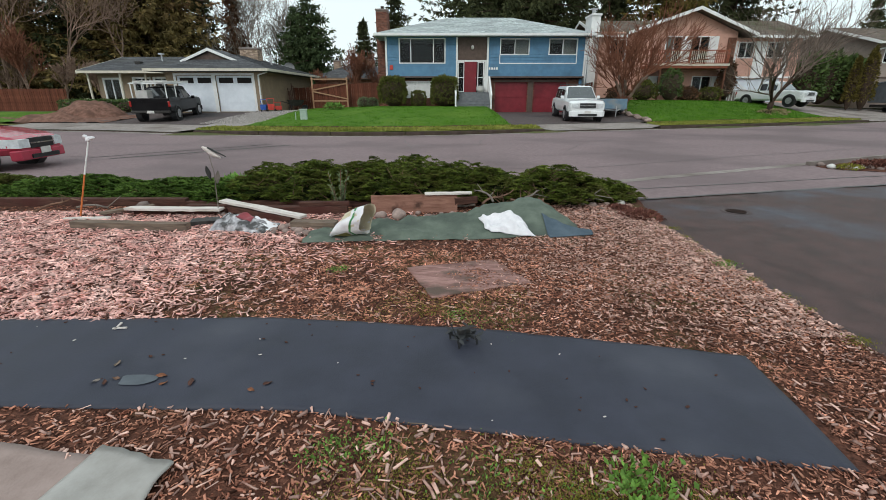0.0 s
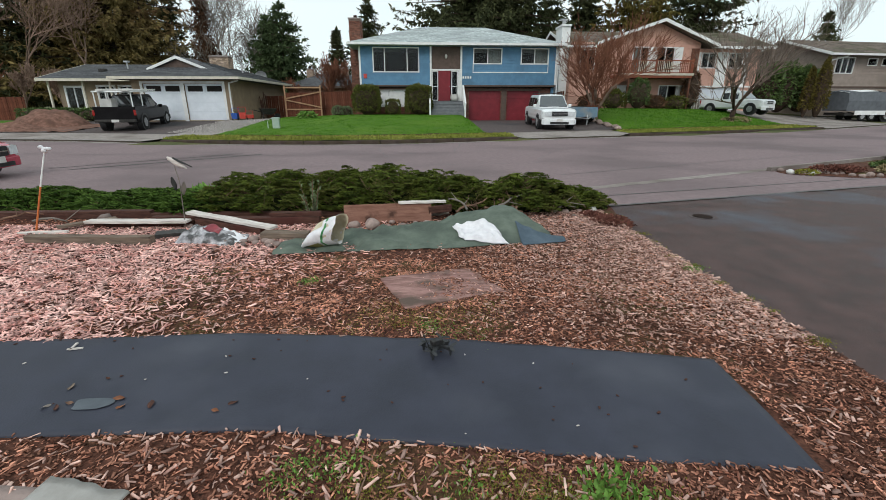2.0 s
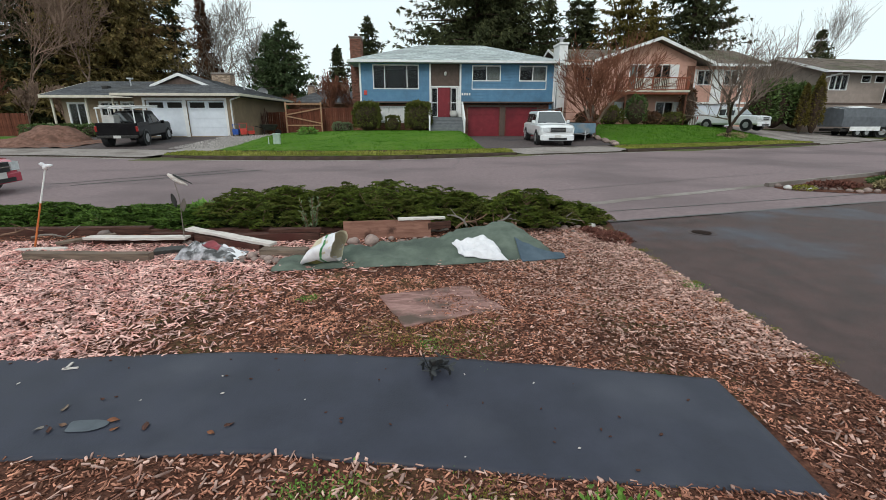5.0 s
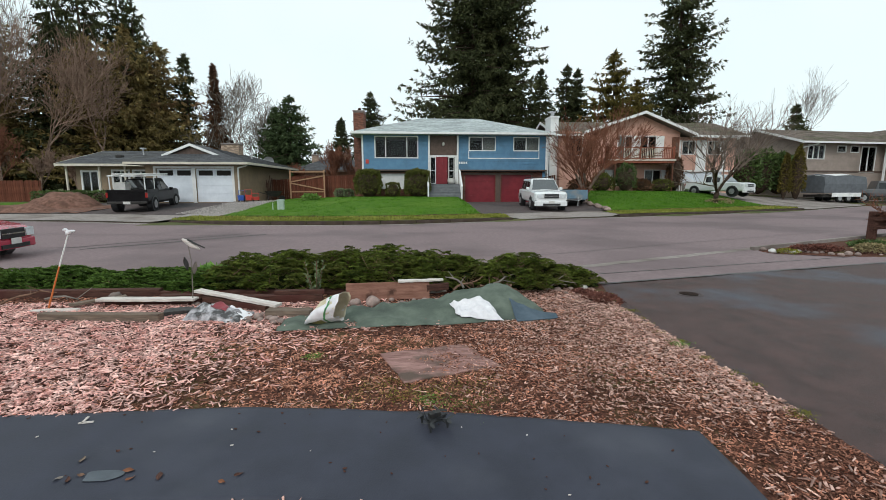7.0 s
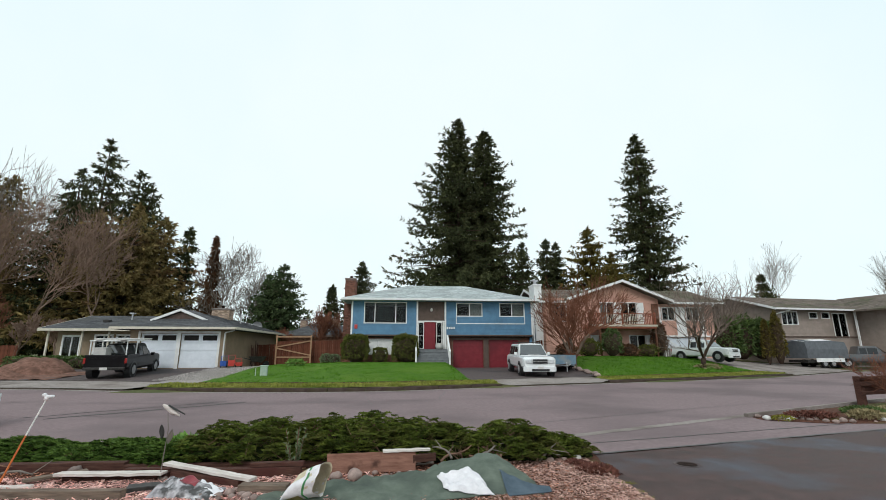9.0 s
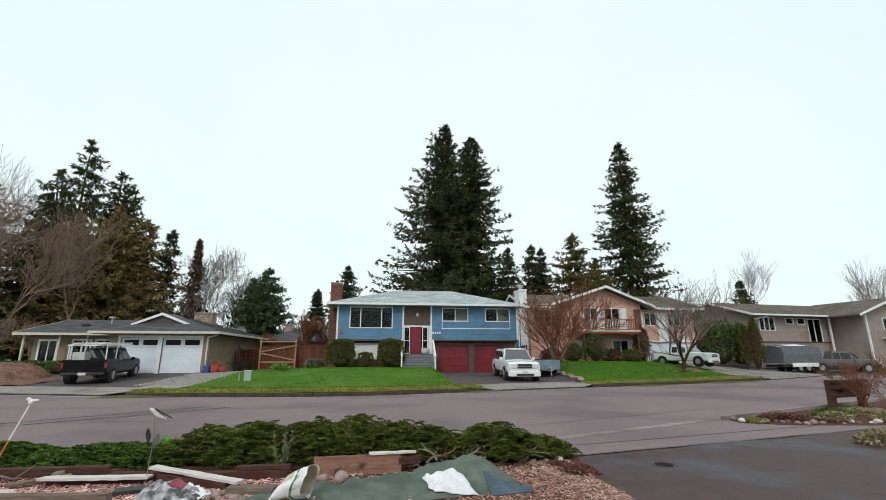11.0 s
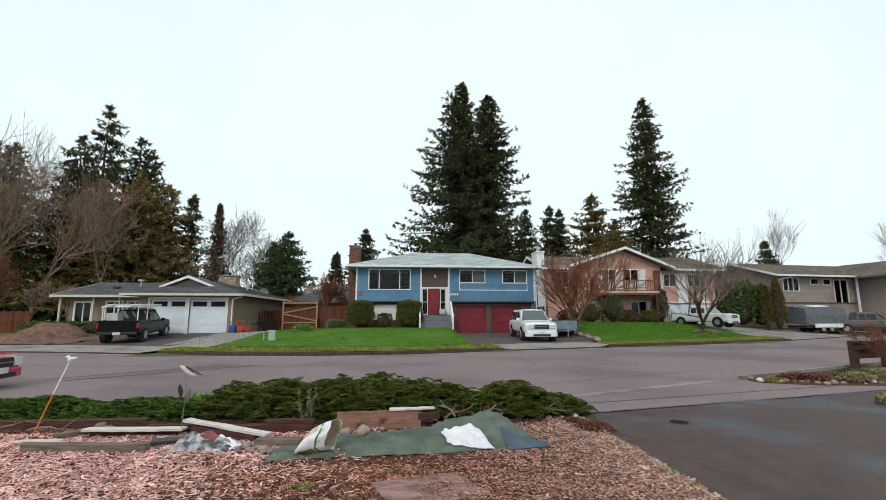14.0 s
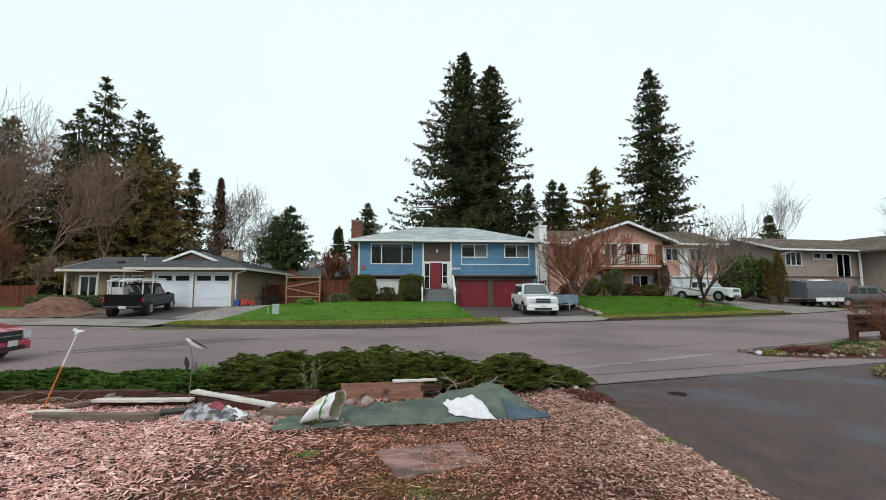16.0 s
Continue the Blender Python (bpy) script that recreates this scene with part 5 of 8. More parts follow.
def vehicle(name, m, label, category, paint, L, W, body, cabs, wheels, r, spans, front_x, rear_x, hood_z, bed=None, grille="black_plastic", plate=True):
    v = thing(name, m, label, category)
    hw = W / 2
    b = part("body", Geo().loft([body_ring(x, hw * k, zb, zt) for x, k, zb, zt in body]), paint, v, smooth=False, bevel=0.025)
    for cab in cabs:
        part("cabin", Geo().loft([cabin_ring(*c) for c in cab]), paint, v, bevel=0.03)
    for (x0, x1), cab in spans:
        side_glass(v, [(x0, x1)], cab)
    for x in wheels:
        for s in (-1, 1):
            g = Geo().tube((x, s * (hw - 0.26), r), (x, s * (hw + 0.004), r), r * 1.2, None, 20)
            part("wheel_arch", g, M["black_plastic"], v)
            wheel(v, x, s * (hw - 0.1), r)
    z0 = body[-1][2]
    part("front_bumper", Geo().loft([[(front_x - 0.12, -hw * 0.96, z), (front_x + 0.04, -hw * 0.8, z), (front_x + 0.07, 0, z), (front_x + 0.04, hw * 0.8, z), (front_x - 0.12, hw * 0.96, z)] for z in (r * 0.75, r * 1.5)]), paint, v, bevel=0.03)
    part("lower_intake", Geo().box(front_x + 0.02, -hw * 0.5, r * 0.85, front_x + 0.085, hw * 0.5, r * 1.15), M["black_plastic"], v)
    part("grille", Geo().box(front_x - 0.02, -hw * 0.42, hood_z - 0.33, front_x + 0.05, hw * 0.42, hood_z - 0.1), M[grille], v, "dark grille", bevel=0.01)
    part("grille_bar", Geo().box(front_x + 0.05, -hw * 0.42, hood_z - 0.23, front_x + 0.065, hw * 0.42, hood_z - 0.2), M["chrome"], v)
    for s in (-1, 1):
        part("headlight", Geo().loft([[(front_x - 0.25, s * hw * 0.97, hood_z - 0.1 - d), (front_x + 0.03, s * hw * 0.8, hood_z - 0.12 - d), (front_x + 0.055, s * hw * 0.46, hood_z - 0.12 - d), (front_x - 0.2, s * hw * 0.5, hood_z - 0.1 - d)] for d in (0, 0.19)]), M["lamp_lens"], v)
        part("tail_light", Geo().box(rear_x - 0.015, s * hw * 0.93 - 0.05, hood_z - 0.3, rear_x + 0.06, s * hw * 0.93 + 0.05, hood_z - 0.02), M["red_lens"], v, bevel=0.01)
    part("rear_bumper", Geo().box(rear_x - 0.1, -hw * 0.94, r * 1.15, rear_x + 0.06, hw * 0.94, r * 1.5), M["dark_metal"] if paint is M["car_black"] else paint, v, bevel=0.03)
    if plate:
        part("blank_plate", Geo().box(front_x + 0.085, -0.16, r * 1.15, front_x + 0.095, 0.16, r * 1.15 + 0.14), M["pot"], v)
        part("blank_plate", Geo().box(rear_x - 0.115, -0.16, r * 1.15, rear_x - 0.102, 0.16, r * 1.15 + 0.14), M["pot"], v)
    return v


def mirror(v, x, hw, z, paint):
    for s in (-1, 1):
        part("mirror", Geo().box(x - 0.06, s * (hw + 0.02) - 0.0, z, x + 0.06, s * (hw + 0.2), z + 0.17), paint, v, bevel=0.03)


def pickup(name, m, label, paint, rack=False):
    cab = [(-0.95, 0.84, 0.72, 1.08, 1.12), (-0.8, 0.84, 0.7, 1.08, 1.78), (0.4, 0.85, 0.71, 1.08, 1.82), (1.1, 0.87, 0.74, 1.08, 1.16)]
    body = [(-2.65, 0.94, 0.5, 1.14), (-2.55, 0.97, 0.44, 1.16), (-1.0, 1.0, 0.38, 1.15), (1.0, 1.0, 0.38, 1.15), (1.4, 1.0, 0.38, 1.17), (2.3, 0.97, 0.4, 1.12), (2.58, 0.88, 0.44, 1.04)]
    v = vehicle(name, m, label, "pickup truck", paint, 5.3, 1.88, body, [cab], (-1.7, 1.65), 0.4, [((-0.76, -0.25), cab), ((-0.18, 0.5), cab)], 2.6, -2.66, 1.1)
    screen(v, "windscreen", (1.12, 0.8, 1.13), (0.42, 0.68, 1.81), 0.05)
    screen(v, "rear_window", (-0.97, 0.78, 1.14), (-0.81, 0.68, 1.77), -0.045)
    part("bed_floor", Geo().box(-2.5, -0.74, 1.155, -1.05, 0.74, 1.165), M["black_plastic"], v, "dark open load bed")
    part("bed_side", Geo().box(-2.6, -0.9, 1.08, -1.0, -0.78, 1.24).box(-2.6, 0.78, 1.08, -1.0, 0.9, 1.24).box(-2.66, -0.86, 1.08, -2.58, 0.86, 1.24), paint, v, bevel=0.015)
    mirror(v, 0.85, 0.86, 1.08, paint)
    if rack:
        g = Geo()
        for x in (-2.45, -1.15):
            for s in (-0.78, 0.78):
                g.tube((x, s, 1.1), (x, s, 1.98), 0.03, None, 8)
            g.tube((x, -0.85, 1.98), (x, 0.85, 1.98), 0.03, None, 8)
        for s in (-0.78, 0.78):
            g.tube((-2.5, s, 2.0), (1.0, s, 1.98), 0.028, None, 8)
        g.tube((0.85, -0.8, 1.98), (0.85, 0.8, 1.98), 0.028, None, 8)
        part("ladder_rack", g, M["white"], v, "white steel ladder rack")
        part("rack_load", Geo().box(-2.7, -0.75, 2.03, 1.2, -0.45, 2.1).box(-2.4, -0.3, 2.03, 0.9, 0.2, 2.09).box(-2.6, 0.3, 2.03, 1.1, 0.6, 2.12), M["pot"], v, "pale boards tied on the rack", bevel=0.01)
        part("tool_box", Geo().box(-2.2, 0.2, 1.1, -1.5, 0.72, 1.62), M["pot"], v, "pale box in the load bed", bevel=0.02)
    return v


pickup("black_pickup", pose(-15.5, 27.2, land(-15.5, 27.2) + 0.03, 0, -2, 101) @ Matrix.Diagonal((1.03, 1.03, 0.94, 1.0)), "black pickup truck with white ladder rack on a driveway", M["car_black"], True)
pickup("white_pickup", pose(24.3, 34.9, land(24.3, 34.9) + 0.07, 0, 0, -66) @ Matrix.Scale(0.9, 4), "white pickup truck parked before the salmon house", M["car_white"])

# white sport utility with a canopy
scab = [(-2.35, 0.84, 0.74, 1.05, 1.1), (-2.05, 0.86, 0.72, 1.05, 1.74), (0.3, 0.87, 0.72, 1.05, 1.78), (1.05, 0.88, 0.74, 1.05, 1.12)]
sbody = [(-2.6, 0.93, 0.48, 1.05), (-2.45, 0.98, 0.42, 1.08), (0.9, 1.0, 0.4, 1.08), (1.4, 1.0, 0.42, 1.1), (2.3, 0.97, 0.45, 1.06), (2.58, 0.88, 0.5, 0.98)]
suv = vehicle("white_suv", pose(7.72, 27.5, land(7.7, 27.5) + 0.03, 0, 1.5, -93), "white utility vehicle with roof rails facing the street", "car", M["car_white"], 5.2, 1.95, sbody, [scab], (-1.65, 1.55), 0.38, [((-1.95, -1.3), scab), ((-1.2, -0.55), scab), ((-0.45, 0.4), scab)], 2.6, -2.6, 1.06)
screen(suv, "windscreen", (1.07, 0.84, 1.08), (0.31, 0.7, 1.77), 0.05)
screen(suv, "rear_window", (-2.37, 0.82, 1.12), (-2.06, 0.7, 1.73), -0.045)
mirror(suv, 0.75, 0.88, 1.12, M["car_white"])
part("roof_rack", Geo().tube((-1.9, -0.62, 1.86), (0.2, -0.62, 1.86), 0.02, None, 6).tube((-1.9, 0.62, 1.86), (0.2, 0.62, 1.86), 0.02, None, 6).tube((-1.4, -0.62, 1.86), (-1.4, 0.62, 1.86), 0.02, None, 6).tube((-0.2, -0.62, 1.86), (-0.2, 0.62, 1.86), 0.02, None, 6).box(-1.92, -0.64, 1.76, -1.86, -0.6, 1.86).box(-1.92, 0.6, 1.76, -1.86, 0.64, 1.86).box(0.14, -0.64, 1.78, 0.2, -0.6, 1.86).box(0.14, 0.6, 1.78, 0.2, 0.64, 1.86), M["dark_metal"], suv, "dark roof rails")

# red saloon on the street
rcab = [(-1.75, 0.78, 0.62, 0.92, 0.96), (-1.1, 0.78, 0.6, 0.92, 1.38), (0.1, 0.79, 0.61, 0.92, 1.4), (0.95, 0.8, 0.66, 0.9, 0.95)]
rbody = [(-2.25, 0.88, 0.4, 0.9), (-2.1, 0.95, 0.32, 0.94), (0.9, 1.0, 0.3, 0.94), (1.5, 0.99, 0.32, 0.88), (2.1, 0.92, 0.36, 0.76), (2.28, 0.75, 0.4, 0.68)]
red = vehicle("red_car", pose(-11.2, 10.6, 0, 0, 0, 7) @ Matrix.Scale(0.94, 4), "red saloon car parked along the street", "car", M["car_red"], 4.6, 1.76, rbody, [rcab], (-1.35, 1.4), 0.31, [((-1.0, -0.45), rcab), ((-0.38, 0.2), rcab)], 2.26, -2.26, 0.82)
screen(red, "windscreen", (0.97, 0.76, 0.92), (0.11, 0.58, 1.39), 0.05)
screen(red, "rear_window", (-1.77, 0.74, 0.96), (-1.11, 0.57, 1.37), -0.045)
mirror(red, 0.65, 0.8, 0.95, M["car_red"])

# dark pickup beyond the covered trailer
gcab = [(-0.95, 0.84, 0.7, 1.1, 1.14), (-0.75, 0.84, 0.68, 1.1, 1.82), (0.45, 0.85, 0.69, 1.1, 1.86), (1.15, 0.87, 0.72, 1.1, 1.18)]
gbody = [(-2.65, 0.94, 0.55, 1.12), (-1.0, 1.0, 0.45, 1.14), (1.0, 1.0, 0.45, 1.14), (1.5, 1.0, 0.47, 1.16), (2.35, 0.96, 0.5, 1.1), (2.62, 0.84, 0.55, 1.0)]
gt = vehicle("grey_truck", pose(40.6, 36.8, land(40.6, 36.8) + 0.03, 0, 0, -25), "dark grey truck parked beside a covered trailer", "truck", M["car_grey"], 5.3, 1.9, gbody, [gcab], (-1.75, 1.6), 0.4, [((-0.72, -0.25), gcab), ((-0.18, 0.5), gcab)], 2.64, -2.66, 1.08)
screen(gt, "windscreen", (1.17, 0.8, 1.14), (0.46, 0.66, 1.85), 0.05)

# blue-grey utility trailer
tr = thing("utility_trailer", pose(10.15, 29.6, land(10.15, 29.6) + 0.03, 0, 0, -97), "blue-grey open utility trailer with drawbar", "trailer")
part("trailer_bed", Geo().box(-1.6, -0.8, 0.45, 1.6, 0.8, 0.55), M["blue_trailer"], tr)
for name_, b in (("side_board", (-1.6, -0.85, 0.45, 1.6, -0.8, 1.0)), ("side_board", (-1.6, 0.8, 0.45, 1.6, 0.85, 1.0)), ("end_board", (1.6, -0.85, 0.45, 1.66, 0.85, 1.0)), ("end_board", (-1.66, -0.85, 0.45, -1.6, 0.85, 1.0))):
    part(name_, Geo().box(*b), M["blue_trailer"], tr, bevel=0.01)
part("drawbar", Geo().tube((1.6, -0.5, 0.42), (2.9, 0, 0.38), 0.04, None, 6).tube((1.6, 0.5, 0.42), (2.9, 0, 0.38), 0.04, None, 6).tube((2.8, 0, 0.05), (2.8, 0, 0.6), 0.03, None, 6), M["alu"], tr)
for s in (-0.95, 0.95):
    wheel(tr, 0, s, 0.3, 0.18)
    part("mudguard", Geo().loft([[(0.42 * math.cos(a), s + d, 0.32 + 0.4 * math.sin(a)) for a in np.linspace(0, math.pi, 8)] for d in (-0.12, 0.12)], closed=False, caps=False), M["blue_trailer"], tr)
part("load", Geo().box(-1.3, -0.6, 0.56, 0.4, 0.5, 0.85).box(-0.4, -0.4, 0.86, 0.9, 0.2, 1.05), M["dark_metal"], tr, "dark odds and ends in the trailer", bevel=0.04)

# covered camping trailer
ct = thing("covered_trailer", pose(36.3, 37.2, land(36.3, 37.2) + 0.03, 0, 0, 4), "long trailer under a grey fabric cover", "trailer")
part("cover", Geo().loft([[(x, -1.05, 0.75 + 0.06 * math.sin(x * 5)), (x, -1.08, 1.5), (x, -0.95, zt), (x, 0, zt + 0.12), (x, 0.95, zt), (x, 1.08, 1.5), (x, 1.05, 0.75)] for x, zt in ((-2.1, 2.1), (-1.9, 2.25), (-0.7, 2.18), (0.6, 2.22), (1.9, 2.12), (2.0, 2.0))]), M["cover_grey"], ct)
part("cover_top", Geo().loft([[(x, -0.97, zt), (x, 0, zt + 0.14), (x, 0.97, zt)] for x, zt in ((-2.12, 2.14), (-0.7, 2.22), (0.6, 2.26), (2.05, 2.0))], closed=False, caps=False), M["white"], ct, "white roof strip")
part("skirt", Geo().box(-1.3, -1.1, 0.45, 1.5, -1.06, 0.78), M["white"], ct)
part("chassis", Geo().box(-2.0, -0.9, 0.4, 2.0, 0.9, 0.6), M["dark_metal"], ct)
for s in (-0.9, 0.9):
    for x in (-0.4, 0.45):
        wheel(ct, x, s, 0.32, 0.2)

# ---------------------------------------------------------------- trees
def fan_cloud(points, dirs, size, jitter, rng, droop=0.3, n=1, slim=1.0):
    """Pointed leaf sprays: narrow kites at the points, along the directions."""
    p = np.repeat(np.asarray(points, float), n, 0)
    d = np.repeat(np.asarray(dirs, float), n, 0)
    d = d + rng.normal(0, jitter, d.shape)
    d[:, 2] -= droop
    d /= np.linalg.norm(d, axis=1, keepdims=True) + 1e-9
    side = np.cross(d, rng.normal(0, 1, d.shape))
    side /= np.linalg.norm(side, axis=1, keepdims=True) + 1e-9
    ln = size * rng.uniform(0.6, 1.3, (len(p), 1))
    wd = ln * slim * rng.uniform(0.16, 0.3, (len(p), 1))
    mid = p + d * ln * 0.45
    v = np.stack([p, mid + side * wd, p + d * ln, mid - side * wd], 1).reshape(-1, 3)
    return v, np.arange(len(v)).reshape(-1, 4)


def conifer(name, x, y, h, radius, label, seed, mat="fir", bare=0.05, levels=44, per=7, size=0.34, droop=0.35, lean=0.0, power=0.85, extra=None, skew=0.0, sprays=7, group="conifers"):
    """A tapered trunk, boughs that sag and lift at their tips, and needle sprays that hang along them."""
    rng = np.random.default_rng(seed)
    t = thing(name, pose(x, y, land(x, y) - 0.05), label, "tree", group)
    part("trunk", Geo().path([(lean * k * h * 0.02, 0, h * k) for k in np.linspace(0, 1, 9)], [h * 0.014 * (1 - k) + 0.02 for k in np.linspace(0, 1, 9)], 8), M["bark_dark"], t)
    pts, dirs, br = [], [], Geo()
    for i in range(levels):
        k = bare + (1 - bare) * (i + rng.random()) / levels
        z = h * k
        r0 = radius * (1 - k) ** power * (1.0 if k > 0.12 + bare else 0.55 + 2.5 * max(0, k - bare))
        gap = rng.random() < 0.18
        for j in range(per):
            a = rng.random() * 6.283
            ux, uy = math.cos(a), math.sin(a)
            r = r0 * rng.uniform(0.45, 1.15) * (0.6 if gap else 1) * (1 + skew * ux)
            if extra and rng.random() < extra:
                r *= 1.28
            sag = -0.2 * r * rng.uniform(0.3, 1.4)
            lift = 0.12 * r * rng.uniform(0.2, 1.2)
            if r > 0.8 and rng.random() < 0.4:
                br.tube((lean * k * h * 0.02, 0, z), (ux * r * 0.9, uy * r * 0.9, z + sag * 0.8), 0.05 * r / 3, 0.012, 3, False)
            m = max(2, int(r / (size * 0.75)))
            for s in range(m):
                q = (s + rng.random()) / m
                if q < 0.1:
                    continue
                off = rng.normal(0, 0.05 + 0.11 * r * (1 - q) * q * 1.6, 1)[0]
                pts.append((ux * r * q - uy * off + lean * k * h * 0.02, uy * r * q + ux * off, z + sag * math.sin(q * 2.0) + lift * q ** 3))
                dirs.append((ux * 0.7, uy * 0.7, -0.15 + 0.5 * q ** 3))
    pts, dirs = np.array(pts), np.array(dirs)
    top = np.array([[0, 0, h * (0.955 + 0.0075 * i)] for i in range(6)]) + [lean * h * 0.02, 0, 0]
    pts, dirs = np.vstack([pts, top]), np.vstack([dirs, [[0.1, 0, 1.4]] * 6])
    geo = fan_cloud(pts, dirs, size * 1.25, 0.5, rng, droop * 1.3, sprays, 0.62)
    if br.v:
        part("limbwork", br, M["bark_dark"], t, kind="stuff")
    part("foliage", geo, M[mat], t, kind="stuff")
    return t


def bare_tree(name, x, y, h, label, seed, mat="bark", trunk=0.16, spread=0.75, depth=6, split=0.28, first=0.28, twig_mat=None, up=0.25, z0=None, min_r=0.006, wide=1.0, group="bare trees", limb=0, stems=4, wob=0.15):
    """Trunk and limbs fork again and again; limbs and twigs are two meshes."""
    rng = np.random.default_rng(seed)
    t = thing(name, pose(x, y, land(x, y) - 0.05 if z0 is None else z0), label, "tree", group)
    limbs, twigs = Geo(), Geo()

    def grow(p, d, ln, r, lev):
        n = 3 if lev < 3 else 2
        for i in range(n):
            d = (d + Vector(rng.normal(0, 0.13 if lev == 0 else wob, 3)) + Vector((0, 0, up * 0.12))).normalized()
            q = p + d * ln / n
            rr = max(min_r, r * (1 - 0.25 / n))
            (limbs if lev < 2 else twigs).tube(p, q, r, rr, 6 if lev < 2 else 3, False)
            p, r = q, rr
            if lev >= depth:
                continue
            if i > 0 or lev > 0:
                kids = 1 if lev else (1 if rng.random() < split * 2 else 0)
                for _ in range(kids):
                    s = Vector(rng.normal(0, 1, 3))
                    s = (s - d * s.dot(d)).normalized()
                    e = (d * (1 - spread * 0.45) + s * spread * wide + Vector((0, 0, up))).normalized()
                    grow(p, e, ln * rng.uniform(0.55, 0.85), max(min_r, r * rng.uniform(0.5, 0.7)), lev + 1)
        if lev == 0 and limb:
            for j in range(stems):
                a = 6.283 * (j + rng.random() * 0.5) / stems
                e = Vector((math.cos(a) * spread, math.sin(a) * spread, 1.0)).normalized()
                grow(p, e, h * limb * rng.uniform(0.8, 1.15), r * 0.62, 1)
        elif lev < depth:
            for _ in range(2 if lev < 4 else 1):
                s = Vector(rng.normal(0, 1, 3))
                s = (s - d * s.dot(d)).normalized()
                e = (d + s * spread * rng.uniform(0.4, 0.8) * wide + Vector((0, 0, up * 0.6))).normalized()
                grow(p, e, ln * rng.uniform(0.6, 0.88), max(min_r, r * rng.uniform(0.6, 0.8)), lev + 1)

    grow(Vector((0, 0, 0)), Vector((0, 0, 1)), h * first, trunk, 0)
    part("trunk", limbs, M[mat], t)
    part("crown", twigs, M[twig_mat or mat], t, kind="stuff")
    return t


# the two great firs behind the blue house stand so close that they make one crown
conifer("fir_tree", 6.3, 50.5, 29.6, 8.4, "very tall dark green fir with ragged drooping boughs", 11, levels=84, per=11, size=0.4, extra=0.14, power=0.66, skew=-0.3, group="tall firs")
conifer("fir_tree", 9.8, 52.0, 28.8, 6.7, "very tall dark green fir with ragged drooping boughs", 12, levels=80, per=11, size=0.4, extra=0.14, power=0.55, skew=0.0, group="tall firs")
conifer("fir_tree", 32.4, 56.0, 31.3, 7.4, "tall slender dark fir with layered boughs", 14, levels=66, per=11, size=0.4, extra=0.1, power=0.68, group="tall firs")
# left wood
for i, (x, y, h, r, mt) in enumerate([(-38.5, 57, 28.0, 4.6, "fir"), (-43.5, 60, 25.0, 4.6, "fir"), (-50.0, 58, 23.0, 5.2, "cedar"), (-33.8, 59, 22.5, 4.2, "fir"), (-29.8, 56, 17.2, 4.4, "cedar"), (-35.5, 53, 17.0, 4.2, "cedar"), (-55.0, 60, 25.0, 5.4, "cedar"), (-27.6, 58, 16.6, 1.9, "fir"), (-45.5, 52, 15.0, 4.0, "cedar"), (-32.0, 54, 18.4, 4.6, "cedar"), (-40.6, 55, 19.0, 4.0, "fir"), (-36.0, 60, 25.0, 4.4, "fir"), (-53.0, 54, 17.0, 4.4, "cedar")]):
    conifer("fir_tree" if mt == "fir" else "cedar_tree", x, y, h, r * 1.7, "tall dark fir in a dense wood" if mt == "fir" else "brownish-green cedar in a dense wood", 20 + i, mt, levels=46, per=7, size=0.44, power=0.6, extra=0.12, sprays=6, group="left wood")
conifer("cedar_tree", -23.9, 57, 15.3, 3.4, "thin ivy-clad spire of a conifer", 40, "cedar_brown", levels=60, per=10, size=0.34, power=1.1)
# small conifers between and behind the houses
for i, (x, y, h, r, mt) in enumerate([(-15.0, 56, 11.6, 3.4, "pine"), (-17.3, 58, 10.5, 2.6, "pine"), (-9.6, 60, 9.5, 1.6, "fir"), (-5.6, 58, 12.2, 2.6, "fir"), (15.3, 56, 14.4, 2.3, "fir"), (18.9, 57, 15.2, 2.7, "fir"), (20.6, 58, 15.0, 2.5, "fir"), (23.6, 54, 16.2, 4.2, "arbor"), (27.0, 55, 13.0, 3.2, "arbor"), (48.5, 56, 11.0, 2.2, "fir"), (12.4, 55, 11.0, 2.4, "fir")]):
    conifer("small_conifer", x, y, h, r * 1.75, "young dark conifer behind the houses" if mt != "arbor" else "broad olive-green cedar behind the houses", 50 + i, mt, levels=36, per=11, size=0.36, power=0.7, group="small conifers")
for i, (x, h) in enumerate([(-7.2, 7.2), (-5.3, 6.6), (-10.5, 4.8)]):
    bare_tree("bare_shrub_tree", x, 41 + i * 0.7, h, "reddish-brown leafless bushy tree behind the fence", 70 + i, "red_twig", 0.1, 0.6, 5, first=0.2, up=0.5, min_r=0.016, group="bushy bare trees")
